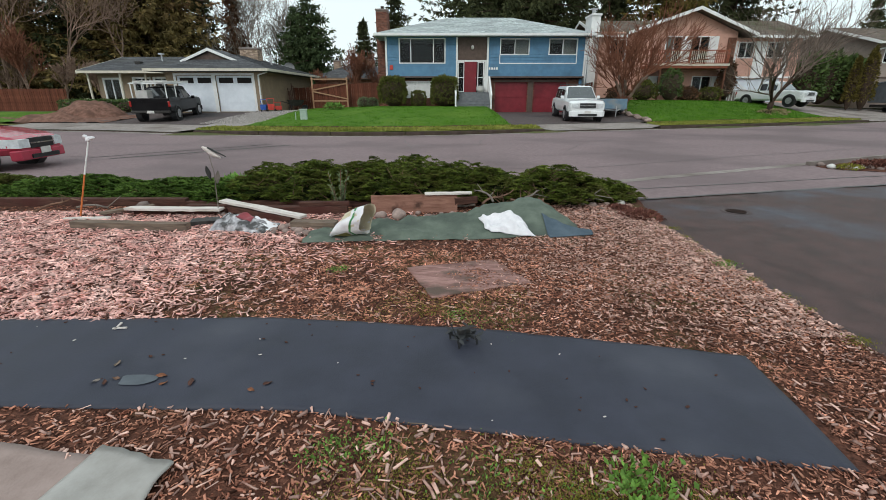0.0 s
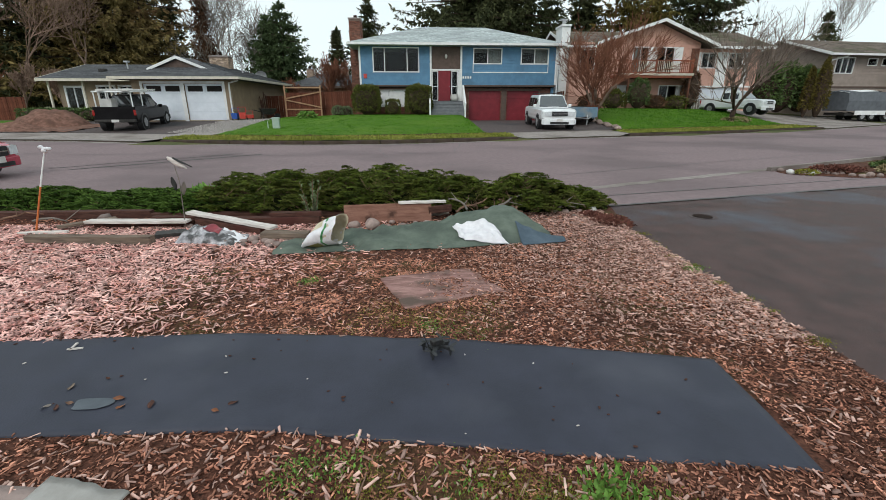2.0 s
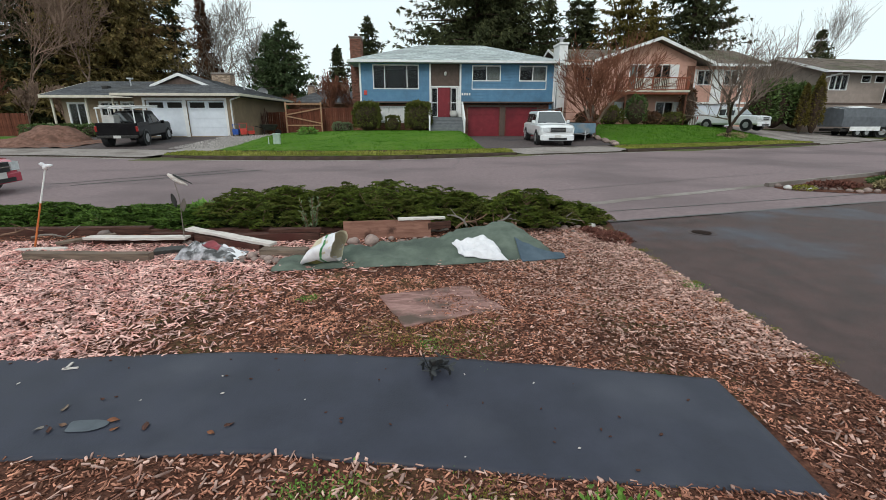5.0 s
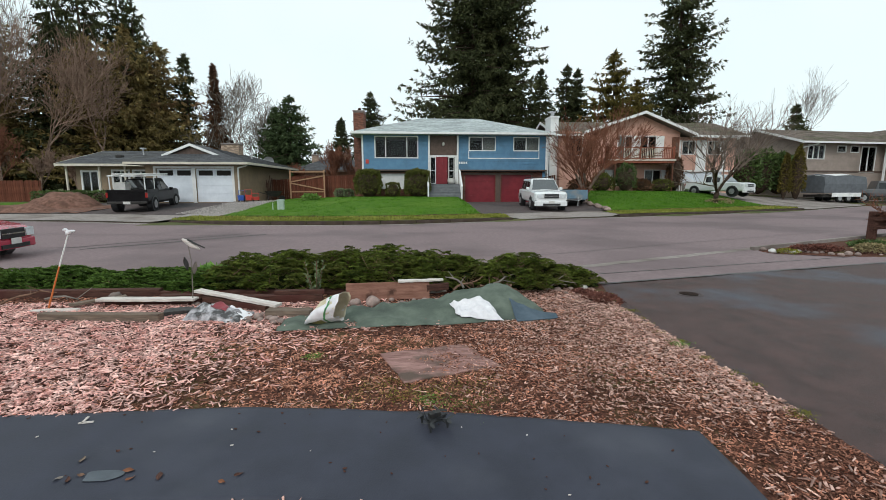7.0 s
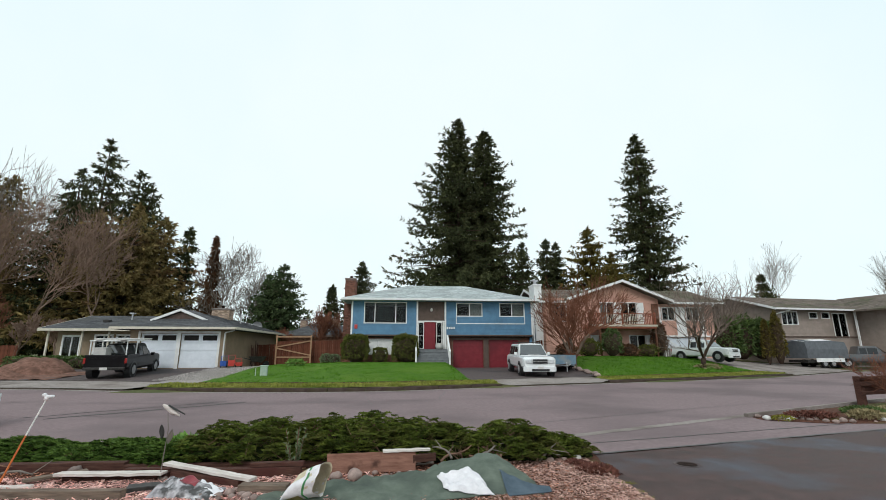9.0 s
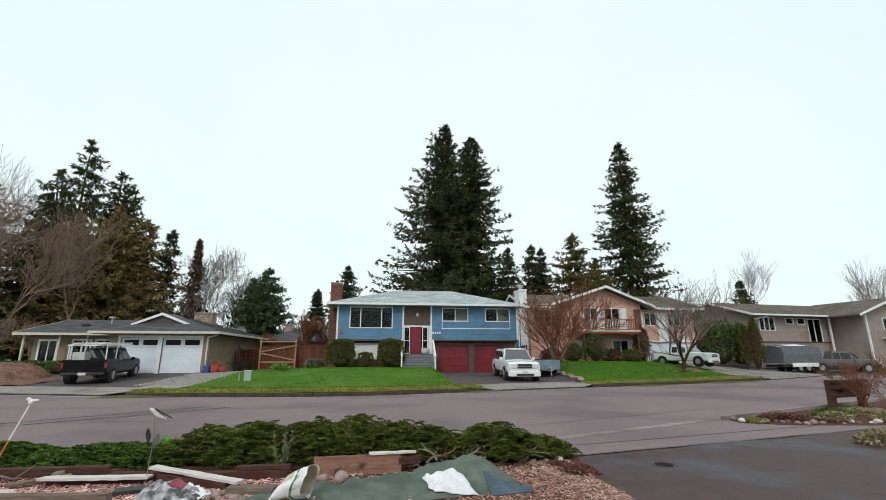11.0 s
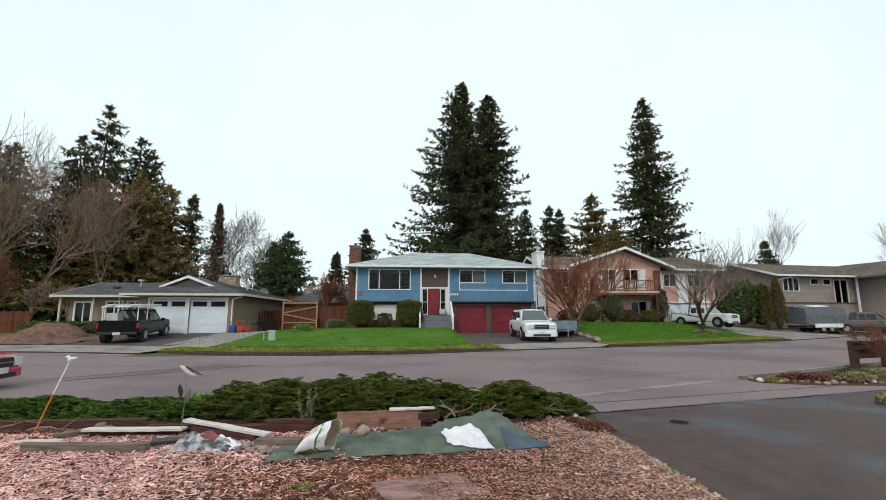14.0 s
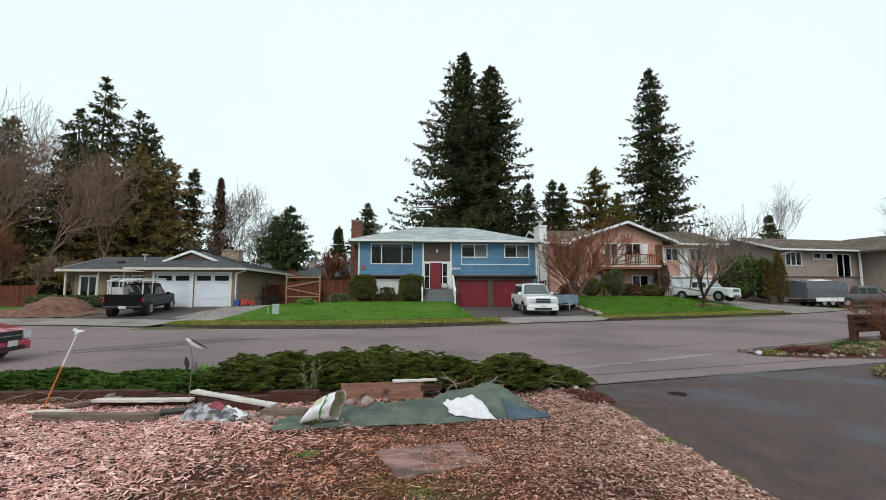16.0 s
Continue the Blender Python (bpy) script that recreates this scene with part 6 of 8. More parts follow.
# leafless trees
for i, (x, y, h, sp) in enumerate([(-32.0, 49, 16.0, 0.6), (-38.0, 48, 18.0, 0.6), (-43.0, 47, 18.0, 0.6), (-46.5, 56, 25.0, 0.6), (-22.3, 58, 15.5, 0.85), (-20.9, 60, 12.0, 0.85)]):
    bare_tree("bare_tree", x, y, h, "tall grey-brown leafless tree with fine twigs", 80 + i, "brown_bark", 0.15, sp, 5, first=0.3, up=0.4, wob=0.17, min_r=0.018, twig_mat="pale_twig" if i > 2 else "brown_twig")
for i, (x, h) in enumerate([(-39, 6.5), (-33.5, 5.6), (-36.5, 7.4), (-30.0, 5.4), (-41.5, 8.0), (-27.0, 5.0), (-31.8, 8.4), (-38.0, 9.0), (-44.5, 8.6), (-34.8, 9.2)]):
    bare_tree("bare_shrub_tree", x, 37 + (i % 2), h, "reddish-brown leafless bushy tree behind a fence", 90 + i, "brown_bark", 0.1, 0.6, 5, first=0.22, up=0.5, min_r=0.02, twig_mat="brown_twig" if i % 2 else "red_twig", group="bushy bare trees")
for i, (x, y, h) in enumerate([(51.8, 58, 11.0), (66.5, 56, 10.0), (70.0, 57, 11.0)]):
    bare_tree("bare_tree", x, y, h, "pale leafless tree behind the grey house", 100 + i, "bark", 0.09, 0.45, 5, first=0.42, up=0.5, wob=0.17, min_r=0.009, twig_mat="pale_twig")
bare_tree("red_maple", 11.6, 30.2, 7.4, "reddish leafless maple with a dense fan of twigs", 111, "brown_bark", 0.2, 0.46, 5, first=0.07, twig_mat="red_twig", up=0.24, min_r=0.012, limb=0.25, stems=6, wob=0.18, group="front garden trees")
bare_tree("ornamental_tree", 21.1, 30.6, 6.9, "grey leafless garden tree with several spreading limbs", 117, "bark_dark", 0.2, 0.66, 5, first=0.12, twig_mat="bark", up=0.3, min_r=0.006, wide=0.9, limb=0.36, stems=4, wob=0.16, group="front garden trees")

# ---------------------------------------------------------------- clipped and wild shrubs by the houses
def leafy(name, x, y, z, rx, ry, rz, count, size, mat, label, seed, box=0.0, category="bush", group="", rough=0.08, core=True, taper=0.0):
    """A dark solid inner body and an outer coat of small leaves."""
    rng = np.random.default_rng(seed)
    t = thing(name, pose(x, y, z), label, category, group)
    d = rng.normal(0, 1, (count, 3))
    d /= np.linalg.norm(d, axis=1, keepdims=True)
    d[:, 2] = np.where(d[:, 2] < -0.6, -d[:, 2], d[:, 2])
    k = 1.0 / np.max(np.abs(d), axis=1, keepdims=True)
    dd = d * (1 - box) + d * k * box
    bump = np.array([noise.noise(Vector(q * 2.3) + Vector((seed, 0, 0))) for q in d])[:, None]
    p = dd * np.array([rx, ry, rz]) * (1 + rough * bump * 2) * rng.uniform(0.86, 1.04, (count, 1))
    p[:, 2] = np.maximum(p[:, 2] + rz, 0.02)
    p[:, :2] *= 1 - taper * p[:, 2:3] / (2 * rz)
    v, f = fan_cloud(p, d, size, 0.6, rng, 0.0, 1)
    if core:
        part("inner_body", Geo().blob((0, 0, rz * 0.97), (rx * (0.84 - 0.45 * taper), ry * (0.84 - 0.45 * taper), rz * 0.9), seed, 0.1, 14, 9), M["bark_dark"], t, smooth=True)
    part("foliage", (v, f), M[mat], t)
    return t


for x, seed in ((-3.4, 1), (0.12, 2)):
    leafy("clipped_bush", x, 32.75, land(x, 32.75), 0.9, 0.8, 0.97, 5200, 0.13, "boxwood", "large rounded clipped bush beside the house", seed, 0.45, group="clipped bushes")
leafy("small_clipped_bush", -1.65, 32.9, land(-1.65, 32.9), 0.48, 0.4, 0.52, 1600, 0.11, "boxwood", "small clipped bush under the lower window", 3, 0.6, group="clipped bushes")
for i, (x, r) in enumerate([(-5.45, 0.42), (-4.85, 0.38)]):
    leafy("grey_shrub", x, 33.1, land(x, 33.1), r, r, r * 0.8, 900, 0.1, "greyleaf", "low grey-green shrub at the lawn's edge", 5 + i, group="low shrubs")
for i, (x, y, rx, rz) in enumerate([(29.6, 39.3, 1.2, 1.85), (31.3, 39.6, 1.4, 1.95), (33.0, 39.4, 1.2, 1.8)]):
    leafy("laurel_bush", x, y, 0.7, rx, 1.1, rz, 2600, 0.3, "laurel", "tall glossy green laurel hedge bush", 8 + i, 0.3, group="laurel hedge", rough=0.14)
for i, (x, h, r) in enumerate([(32.65, 2.25, 0.78), (31.6, 1.95, 0.48)]):
    leafy("arborvitae", x, 37.0, land(x, 37.0), r, r, h, 3000, 0.16, "arbor", "narrow olive-brown columnar conifer", 170 + i, 0.12, "tree", "columnar conifers", rough=0.06, taper=0.62)
for i, (x, y, rx, rz) in enumerate([(13.6, 37.0, 0.8, 0.55), (15.4, 36.6, 0.9, 0.7), (17.2, 36.2, 0.8, 1.1), (18.9, 36.8, 0.7, 0.5), (20.6, 36.9, 0.9, 0.5), (21.9, 37.2, 0.6, 1.5)]):
    leafy("garden_shrub", x, y, land(x, y), rx, 0.7, rz, 1300, 0.17, ("cedar_brown", "boxwood", "laurel", "cedar_brown", "boxwood", "cedar_brown")[i], "untidy dark shrub below the balcony", 15 + i, group="balcony shrubs", rough=0.2)
for i, (x, y) in enumerate([(-24.2, 31.6), (-22.3, 31.5), (-20.6, 31.4)]):
    leafy("low_hedge", x, y, land(x, y), 1.1, 0.5, 0.38, 1400, 0.13, "laurel", "low green hedge along the porch", 24 + i, 0.5, group="porch hedge")
leafy("tree_foot_shrub", 21.4, 30.6, land(21.4, 30.6), 0.9, 0.6, 0.16, 500, 0.14, "straw", "dry low plants round the tree's foot", 29, group="low shrubs", core=False)
leafy("daffodil_clump", -6.6, 28.8, land(-6.6, 28.8) + 0.05, 0.5, 0.25, 0.16, 260, 0.2, "weed", "clump of dark green bulb leaves in the lawn", 30, core=False, category="plant")

# utility box on the lawn and odds and ends by the garage
ub = thing("utility_box", pose(-7.1, 24.3, land(-7.1, 24.3) + 0.05, 0, 0, 6) @ Matrix.Scale(0.74, 4), "pale green metal utility box on the lawn", "utility box")
part("cabinet", Geo().box(-0.22, -0.18, 0, 0.22, 0.18, 0.62), M["utility"], ub, bevel=0.02)
part("lid", Geo().box(-0.25, -0.21, 0.62, 0.25, 0.21, 0.72), M["utility"], ub, bevel=0.03)
part("marker_post", Geo().tube((-0.55, 0, -0.05), (-0.55, 0, 0.5), 0.035, None, 8), M["utility"], ub)
pot_t = thing("glazed_pot", pose(2.62, 33.4, 1.735), "pale round planter pot on the landing", "pot")
part("bowl", Geo().loft([[(r * math.cos(2 * math.pi * i / 16), r * math.sin(2 * math.pi * i / 16), z) for i in range(16)] for r, z in ((0.17, 0), (0.26, 0.12), (0.28, 0.26), (0.24, 0.4), (0.27, 0.43), (0.22, 0.42))]), M["pot"], pot_t, smooth=True)
for i, (x, mt, h, lab) in enumerate([(-11.3, "blue_plastic", 0.75, "blue plastic tub by the garage"), (-10.85, "red_plastic", 0.8, "red plastic cart by the garage"), (-10.4, "red_plastic", 0.55, "red plastic toy wagon by the garage")]):
    c = thing("plastic_cart" if i else "plastic_tub", pose(x, 30.1, land(x, 30.1) + 0.05, 0, 0, 20 * i), lab, "cart" if i else "tub", "garage clutter")
    part("tray", Geo().loft([[(sx * 0.2 * k, sy * 0.16 * k, z) for sx, sy in ((-1, -1), (1, -1), (1, 1), (-1, 1))] for k, z in ((0.8, 0.12), (1.0, h * 0.6), (0.92, h * 0.6), (0.75, 0.2))]), M[mt], c, bevel=0.02)
    part("handle", Geo().tube((-0.18, 0.1, h * 0.5), (-0.22, 0.1, h), 0.018, None, 6).tube((0.18, 0.1, h * 0.5), (0.22, 0.1, h), 0.018, None, 6).tube((-0.22, 0.1, h), (0.22, 0.1, h), 0.018, None, 6), M[mt], c)
    for s in (-0.17, 0.17):
        part("small_wheel", Geo().tube((s - 0.02, 0, 0.08), (s + 0.02, 0, 0.08), 0.08, None, 12), M["tyre"], c)
wb = thing("wheelbarrow", pose(-9.6, 31.2, land(-9.6, 31.2), 0, 0, 30), "dark metal wheelbarrow leaning by the wall", "wheelbarrow")
part("tub", Geo().loft([[(sx * a, sy * b, z) for sx, sy in ((-1, -1), (1, -1), (1, 1), (-1, 1))] for a, b, z in ((0.3, 0.2, 0.35), (0.5, 0.36, 0.7), (0.47, 0.33, 0.7), (0.28, 0.18, 0.38))]), M["dark_metal"], wb)
part("frame", Geo().tube((-0.9, -0.28, 0.62), (0.55, -0.1, 0.2), 0.02, None, 6).tube((-0.9, 0.28, 0.62), (0.55, 0.1, 0.2), 0.02, None, 6).tube((-0.35, -0.22, 0.45), (-0.4, -0.25, 0.0), 0.02, None, 6).tube((-0.35, 0.22, 0.45), (-0.4, 0.25, 0.0), 0.02, None, 6), M["dark_metal"], wb)
part("wheel", Geo().tube((0.55, -0.05, 0.2), (0.55, 0.05, 0.2), 0.2, None, 16), M["tyre"], wb)
for i in range(7):
    a = random.uniform(-14, 14)
    single("leaning_board", Geo().box(-0.05, -0.012, 0, 0.05, 0.012, random.uniform(1.3, 1.9)), M["timber_dark"], "dark board leaning on the house wall", "board", "leaning boards", m=pose(-11.2, 35.0 + 0.22 * i, land(-11.2, 35), 0, -7, 90 + a))
# low stone edging by the salmon lawn
for i in range(16):
    x = 11.2 + 0.1 * (i % 3) - 0.05
    y = 25.6 + i * 0.42
    single("edging_stone", Geo().blob((0, 0, 0.07), (0.2, 0.25, 0.12), i, 0.3, 9, 6), M["stone"], "rough stone of a low lawn edging", "stone", "lawn edging", smooth=True, m=pose(x, y, land(x, y) + 0.02))

# ---------------------------------------------------------------- the yard in front
def mulch_z(x, y):
    return 0.012 + 0.014 * noise.noise(Vector((x * 1.1, y * 1.1, 4))) + 0.006 * noise.noise(Vector((x * 5, y * 5, 1)))


def yard_fn(u, v):
    y = -5 + v * 13.8
    e = drive_west(y) + 0.03
    x = -16 + u * (e + 16)
    k = min(1.0, (e - x) / 0.35)
    return (x, y, mulch_z(x, y) * k + 0.004)


structure("mulch_bed", Geo().sheet(yard_fn, 150, 120), M["mulch_base"], "brown wood-chip mulch with mossy patches", "ground", smooth=True)


def scatter_chips(n, x0, x1, y0, y1, l0, l1, w0, w1, keep, rng, lift=0.0, flat=0.35):
    """Splinters of wood: thin boxes lying at all angles."""
    p = np.empty((0, 2))
    while len(p) < n:
        q = np.stack([rng.uniform(x0, x1, n), y0 + (y1 - y0) * rng.random(n) ** 1.35], -1)
        p = np.vstack([p, q[keep(q[:, 0], q[:, 1], rng)]])
    p = p[:n]
    z = np.array([mulch_z(a, b) for a, b in p]) + 0.004 + lift + rng.random(n) * 0.014
    ln, wd = rng.uniform(l0, l1, n) * rng.uniform(0.5, 1.0, n), rng.uniform(w0, w1, n)
    th = wd * rng.uniform(0.2, 0.5, n)
    yaw, tilt, roll = rng.random(n) * 6.283, rng.normal(0, flat * 0.5, n), rng.normal(0, flat, n)
    d = np.stack([np.cos(yaw) * np.cos(tilt), np.sin(yaw) * np.cos(tilt), np.sin(tilt)], -1)
    s = np.stack([-np.sin(yaw), np.cos(yaw), 0 * yaw], -1)
    u = np.cross(d, s)
    s, u = s * np.cos(roll)[:, None] + u * np.sin(roll)[:, None], u * np.cos(roll)[:, None] - s * np.sin(roll)[:, None]
    c = np.column_stack([p, z])
    vs = []
    for a in (-1, 1):
        for b, e in ((-1, -1), (1, -1), (0.8, 1), (-0.8, 1)):
            taper = rng.uniform(0.5, 1.1, n) if a < 0 else rng.uniform(0.15, 0.9, n)
            jag = rng.normal(0, 0.16, n)
            vs.append(c + d * (a * ln / 2 + jag * wd)[:, None] + s * (b * wd / 2 * taper)[:, None] + u * (e * th / 2)[:, None])
    v = np.stack(vs, 1).reshape(-1, 3)
    base = (np.arange(n) * 8)[:, None]
    f = np.concatenate([base + q for q in ([0, 1, 5, 4], [1, 2, 6, 5], [2, 3, 7, 6], [3, 0, 4, 7], [4, 5, 6, 7])])
    return v, f


def freshness(x, y):
    """1 in the newly strewn patch at the left, 0 in the old mulch."""
    return 1 / (1 + np.exp(-(0.48 * (y - 4.6) - 2.05 - x) * 2.6)) * (y > 3.35) * (y < 6.6)


def off_mat(x, y):
    far = np.interp(x, [-6.0, -2.95, -1.14, 0.43, 1.87], [3.42, 3.45, 3.47, 3.27, 2.97])
    near = np.interp(x, [-6.0, -2.23, -0.8, 0.57, 1.79], [2.52, 2.5, 2.48, 2.25, 2.07])
    return (y > far - 0.01) | (y < near + 0.01) | (x > 1.87)


def old_keep(x, y, rng):
    return off_mat(x, y) & (x < 2.72) & (rng.random(len(x)) > 0.75 * freshness(x, y))


def new_keep(x, y, rng):
    return off_mat(x, y) & (rng.random(len(x)) < freshness(x, y))


rng = np.random.default_rng(31)
for nm, geo, mt, lab in [
    ("wood_chips", scatter_chips(44000, -5.5, 2.8, 1.2, 5.0, 0.012, 0.052, 0.005, 0.016, old_keep, rng), "chips", "brown bark and wood chips strewn over the bed"),
    ("wood_chips", scatter_chips(18000, -8, 2.8, 3.8, 7.2, 0.02, 0.07, 0.007, 0.02, old_keep, rng), "chips", "brown bark and wood chips strewn over the bed"),
    ("pale_chips", scatter_chips(3600, -4.5, 2.8, 1.2, 6.5, 0.016, 0.085, 0.006, 0.018, old_keep, rng, 0.008), "pale_chips", "scattered pale splinters on the mulch"),
    ("pale_chips", scatter_chips(11000, 0.5, 2.75, 2.9, 7.0, 0.014, 0.05, 0.006, 0.017, lambda x, y, r: off_mat(x, y) & (r.random(len(x)) < (x - 0.4) / 2.0 * np.clip((y - 2.9) / 1.6, 0.08, 1)), rng, 0.008), "pale_chips", "paler chips toward the driveway"),
    ("pale_chips", scatter_chips(1700, -3.2, 2.7, 1.0, 2.5, 0.02, 0.075, 0.008, 0.024, old_keep, rng, 0.012, 0.5), "pale_chips", "large pale flakes of wood before the mat"),
    ("wood_chips", scatter_chips(9000, -6, 2.7, -4.5, 1.25, 0.025, 0.09, 0.008, 0.024, old_keep, rng), "chips", "brown bark and wood chips strewn over the bed"),
    ("wood_chips", scatter_chips(20000, 0.2, 2.75, 1.2, 5.6, 0.01, 0.04, 0.005, 0.014, old_keep, rng, 0.004, 0.5), "fine_bark", "fine brown bark between the mat and the driveway"),
    ("fresh_chips", scatter_chips(40000, -9, -0.4, 3.3, 6.6, 0.035, 0.12, 0.007, 0.022, new_keep, rng, 0.006, 0.5), "fresh_chips", "pinkish freshly strewn wood chips"),
    ("edge_chips", scatter_chips(1300, 1.9, 2.78, 3.2, 7.2, 0.02, 0.06, 0.012, 0.03, lambda x, y, r: x > 2.75 - 0.7 * r.random(len(x)), rng, 0.006), "pale_chips", "pale chips and grit along the driveway edge"),
]:
    tagged(part(nm, geo, M[mt], None, lab), category="wood chips", kind="stuff")
# darker flecks of bark strewn among the fresh chips
tagged(part("bark_flecks", scatter_chips(1700, -8, 0.0, 3.4, 6.5, 0.03, 0.09, 0.012, 0.03, new_keep, rng, 0.012), M["timber_dark"], None, "dark bark flecks among the fresh chips"), category="wood chips", kind="stuff")


def tuft(x, y, n, h, spread, mat, name, label, seed, category="weed", group="weeds"):
    r = np.random.default_rng(seed)
    pts = np.column_stack([r.normal(0, spread, (n, 2)), np.full(n, 0.01)])
    d = np.column_stack([r.normal(0, 0.6, (n, 2)), np.full(n, 1.0)])
    single(name, fan_cloud(pts, d, h, 0.35, r, 0.0, 1), M[mat], label, category, group, m=pose(x, y, 0.018), kind="stuff")


for i, (x, y, n, h, sp) in enumerate([(0.83, 2.0, 240, 0.09, 0.07), (-0.33, 2.2, 160, 0.05, 0.07), (-0.5, 2.22, 120, 0.045, 0.06), (0.2, 2.06, 150, 0.045, 0.09), (-0.55, 2.15, 120, 0.04, 0.06), (0.1, 3.5, 160, 0.04, 0.06), (0.25, 3.42, 100, 0.035, 0.06), (-0.97, 4.42, 130, 0.045, 0.05), (2.7, 4.55, 200, 0.04, 0.07), (0.1, 1.75, 180, 0.05, 0.12), (0.55, 1.9, 160, 0.05, 0.12), (0.45, 3.35, 90, 0.03, 0.08)]):
    tuft(x, y, int(n * 1.3), h * 0.42, sp, "weed", "weed_tuft", "small bright green weed growing in the mulch", 200 + i)
for i in range(44):
    r_ = np.random.default_rng(300 + i)
    x, y = (r_.uniform(-0.6, 1.1), r_.uniform(1.5, 2.3)) if i < 30 else (r_.uniform(-0.5, 0.6), r_.uniform(3.4, 3.9))
    if i < 30:
        y = min(y, 1.92 if x > 0.5 else 2.1)
    tuft(x, y, 460 if i < 30 else 220, 0.011, 0.09, "moss", "moss_patch", "flat patch of yellow-green moss", 330 + i, "moss", "moss patches")

for i in range(15):
    r_ = np.random.default_rng(420 + i)
    y = 2.8 + 4.0 * (i + 1.6 * r_.random()) / 15
    tuft(drive_west(y) + r_.normal(0.0, 0.03), y, 150, 0.012, 0.02 + 0.03 * r_.random(), "moss", "moss_patch", "yellow-green moss along the driveway's edge", 450 + i, "moss", "moss along the drive")

# the black rubber runner
mx = [-6.0, -2.95, -1.14, 0.43, 1.87]
def mat_far(x):
    return float(np.interp(x, mx, [3.42, 3.45, 3.47, 3.27, 2.97])) + 0.012 * noise.noise(Vector((x * 2.5, 0, 0)))
def mat_near(x):
    return float(np.interp(x, [-6.0, -2.23, -0.8, 0.57, 1.79], [2.52, 2.5, 2.48, 2.25, 2.07])) + 0.01 * noise.noise(Vector((x * 2.5, 5, 0)))
def mat_fn(u, v):
    xf, xn = -6 + u * 7.87, -6 + u * 7.79
    x = xn + (xf - xn) * v
    y = mat_near(xn) + (mat_far(xf) - mat_near(xn)) * v
    z = 0.034 + 0.008 * noise.noise(Vector((x * 1.6, y * 2.2, 0))) + 0.004 * noise.noise(Vector((x * 5, y * 3, 8))) + (0.012 * math.exp(-((x - 0.95 + 0.25 * v) / 0.05) ** 2) * math.sin(math.pi * v))
    return (x, y, z)
g = Geo().sheet(mat_fn, 160, 24)
rim = list(range(161)) + [161 * j + 160 for j in range(1, 25)] + [161 * 24 + i for i in range(159, -1, -1)] + [161 * j for j in range(23, 0, -1)]
k = len(g.v)
g.v += [(g.v[i][0], g.v[i][1], g.v[i][2] - 0.022) for i in rim]
g.f += [(rim[(i + 1) % len(rim)], rim[i], k + i, k + (i + 1) % len(rim)) for i in range(len(rim))]
single("rubber_mat", g, M["rubber"], "long black rubber runner lying on the mulch", "mat", smooth=True)


def on_mat(x, y):
    return 0.034 + 0.008 * noise.noise(Vector((x * 1.6, y * 2.2, 0))) + 0.004 * noise.noise(Vector((x * 5, y * 3, 8)))


single("worn_patch", Geo().sheet(lambda u, v: (-1.74 + 0.1 * math.cos(6.283 * u) * v * (1 + 0.16 * math.sin(18.85 * u + 1)), 2.72 + 0.06 * math.sin(6.283 * u) * v * (1 + 0.2 * math.cos(12.57 * u)), on_mat(-1.74, 2.72) + 0.004), 30, 2), M["damp"], "pale grey damp patch on the mat", "stain")
for i, (x, y, s, mt) in enumerate([(-1.62, 2.76, 0.055, "leaf_brown"), (-1.57, 2.69, 0.04, "leaf_brown"), (-1.9, 2.69, 0.045, "timber_dark"), (-1.86, 2.73, 0.04, "twig"), (-1.96, 2.7, 0.04, "pale_twig"), (-1.42, 2.7, 0.06, "timber_dark"), (-1.05, 2.62, 0.04, "leaf_brown"), (-0.98, 2.68, 0.045, "timber_dark"), (-1.95, 2.87, 0.05, "timber_grey"), (-1.8, 2.95, 0.03, "timber_dark")]):
    gl = Geo().sheet(lambda u, v, s=s, i=i: ((u - 0.5) * 2 * s, (v - 0.5) * s * (1.1 - abs(u - 0.5) * 1.7), 0.012 * math.sin(u * 5 + i) * (v - 0.2)), 5, 3)
    single("dead_leaf", gl, M[mt], "curled brown dead leaf on the mat", "leaf", "litter on the mat", smooth=True, m=pose(x, y, on_mat(x, y) + 0.008, 0, 0, i * 57) @ Matrix.Scale(0.6, 4))
r_ = np.random.default_rng(5)
for i in range(46):
    x = r_.uniform(-2.9, 1.6)
    y = mat_near(x) + (mat_far(x) - mat_near(x)) * r_.uniform(0.06, 0.94)
    s = r_.uniform(0.006, 0.016)
    single("chip_of_bark", Geo().blob((0, 0, 0.004), (s, s * 0.5, s * 0.3), i, 0.3, 6, 4), M["timber_pale"] if i % 4 == 0 else M["timber_dark"], "small chip of bark on the mat", "wood chip", "litter on the mat", m=pose(x, y, on_mat(x, y) + 0.001, 0, 0, r_.uniform(0, 180)))
for dx, an in ((0, 100), (0.03, 8)):
    single("pale_splinter", Geo().box(-0.045, -0.007, 0, 0.045, 0.007, 0.008), M["timber_pale"], "pale wooden splinter on the mat", "splinter", "litter on the mat", m=pose(-2.26 + dx, 3.33 - dx, on_mat(-2.3, 3.3) + 0.005, 0, 0, an))
single("stick", Geo().path([(0, 0, 0.01), (0.07, 0.012, 0.012), (0.15, 0.0, 0.008)], [0.003, 0.003, 0.002], 5), M["timber_grey"], "thin dry stick at the mat's edge", "stick", "sticks", m=pose(-0.17, 2.37, 0.022, 0, 0, -16))
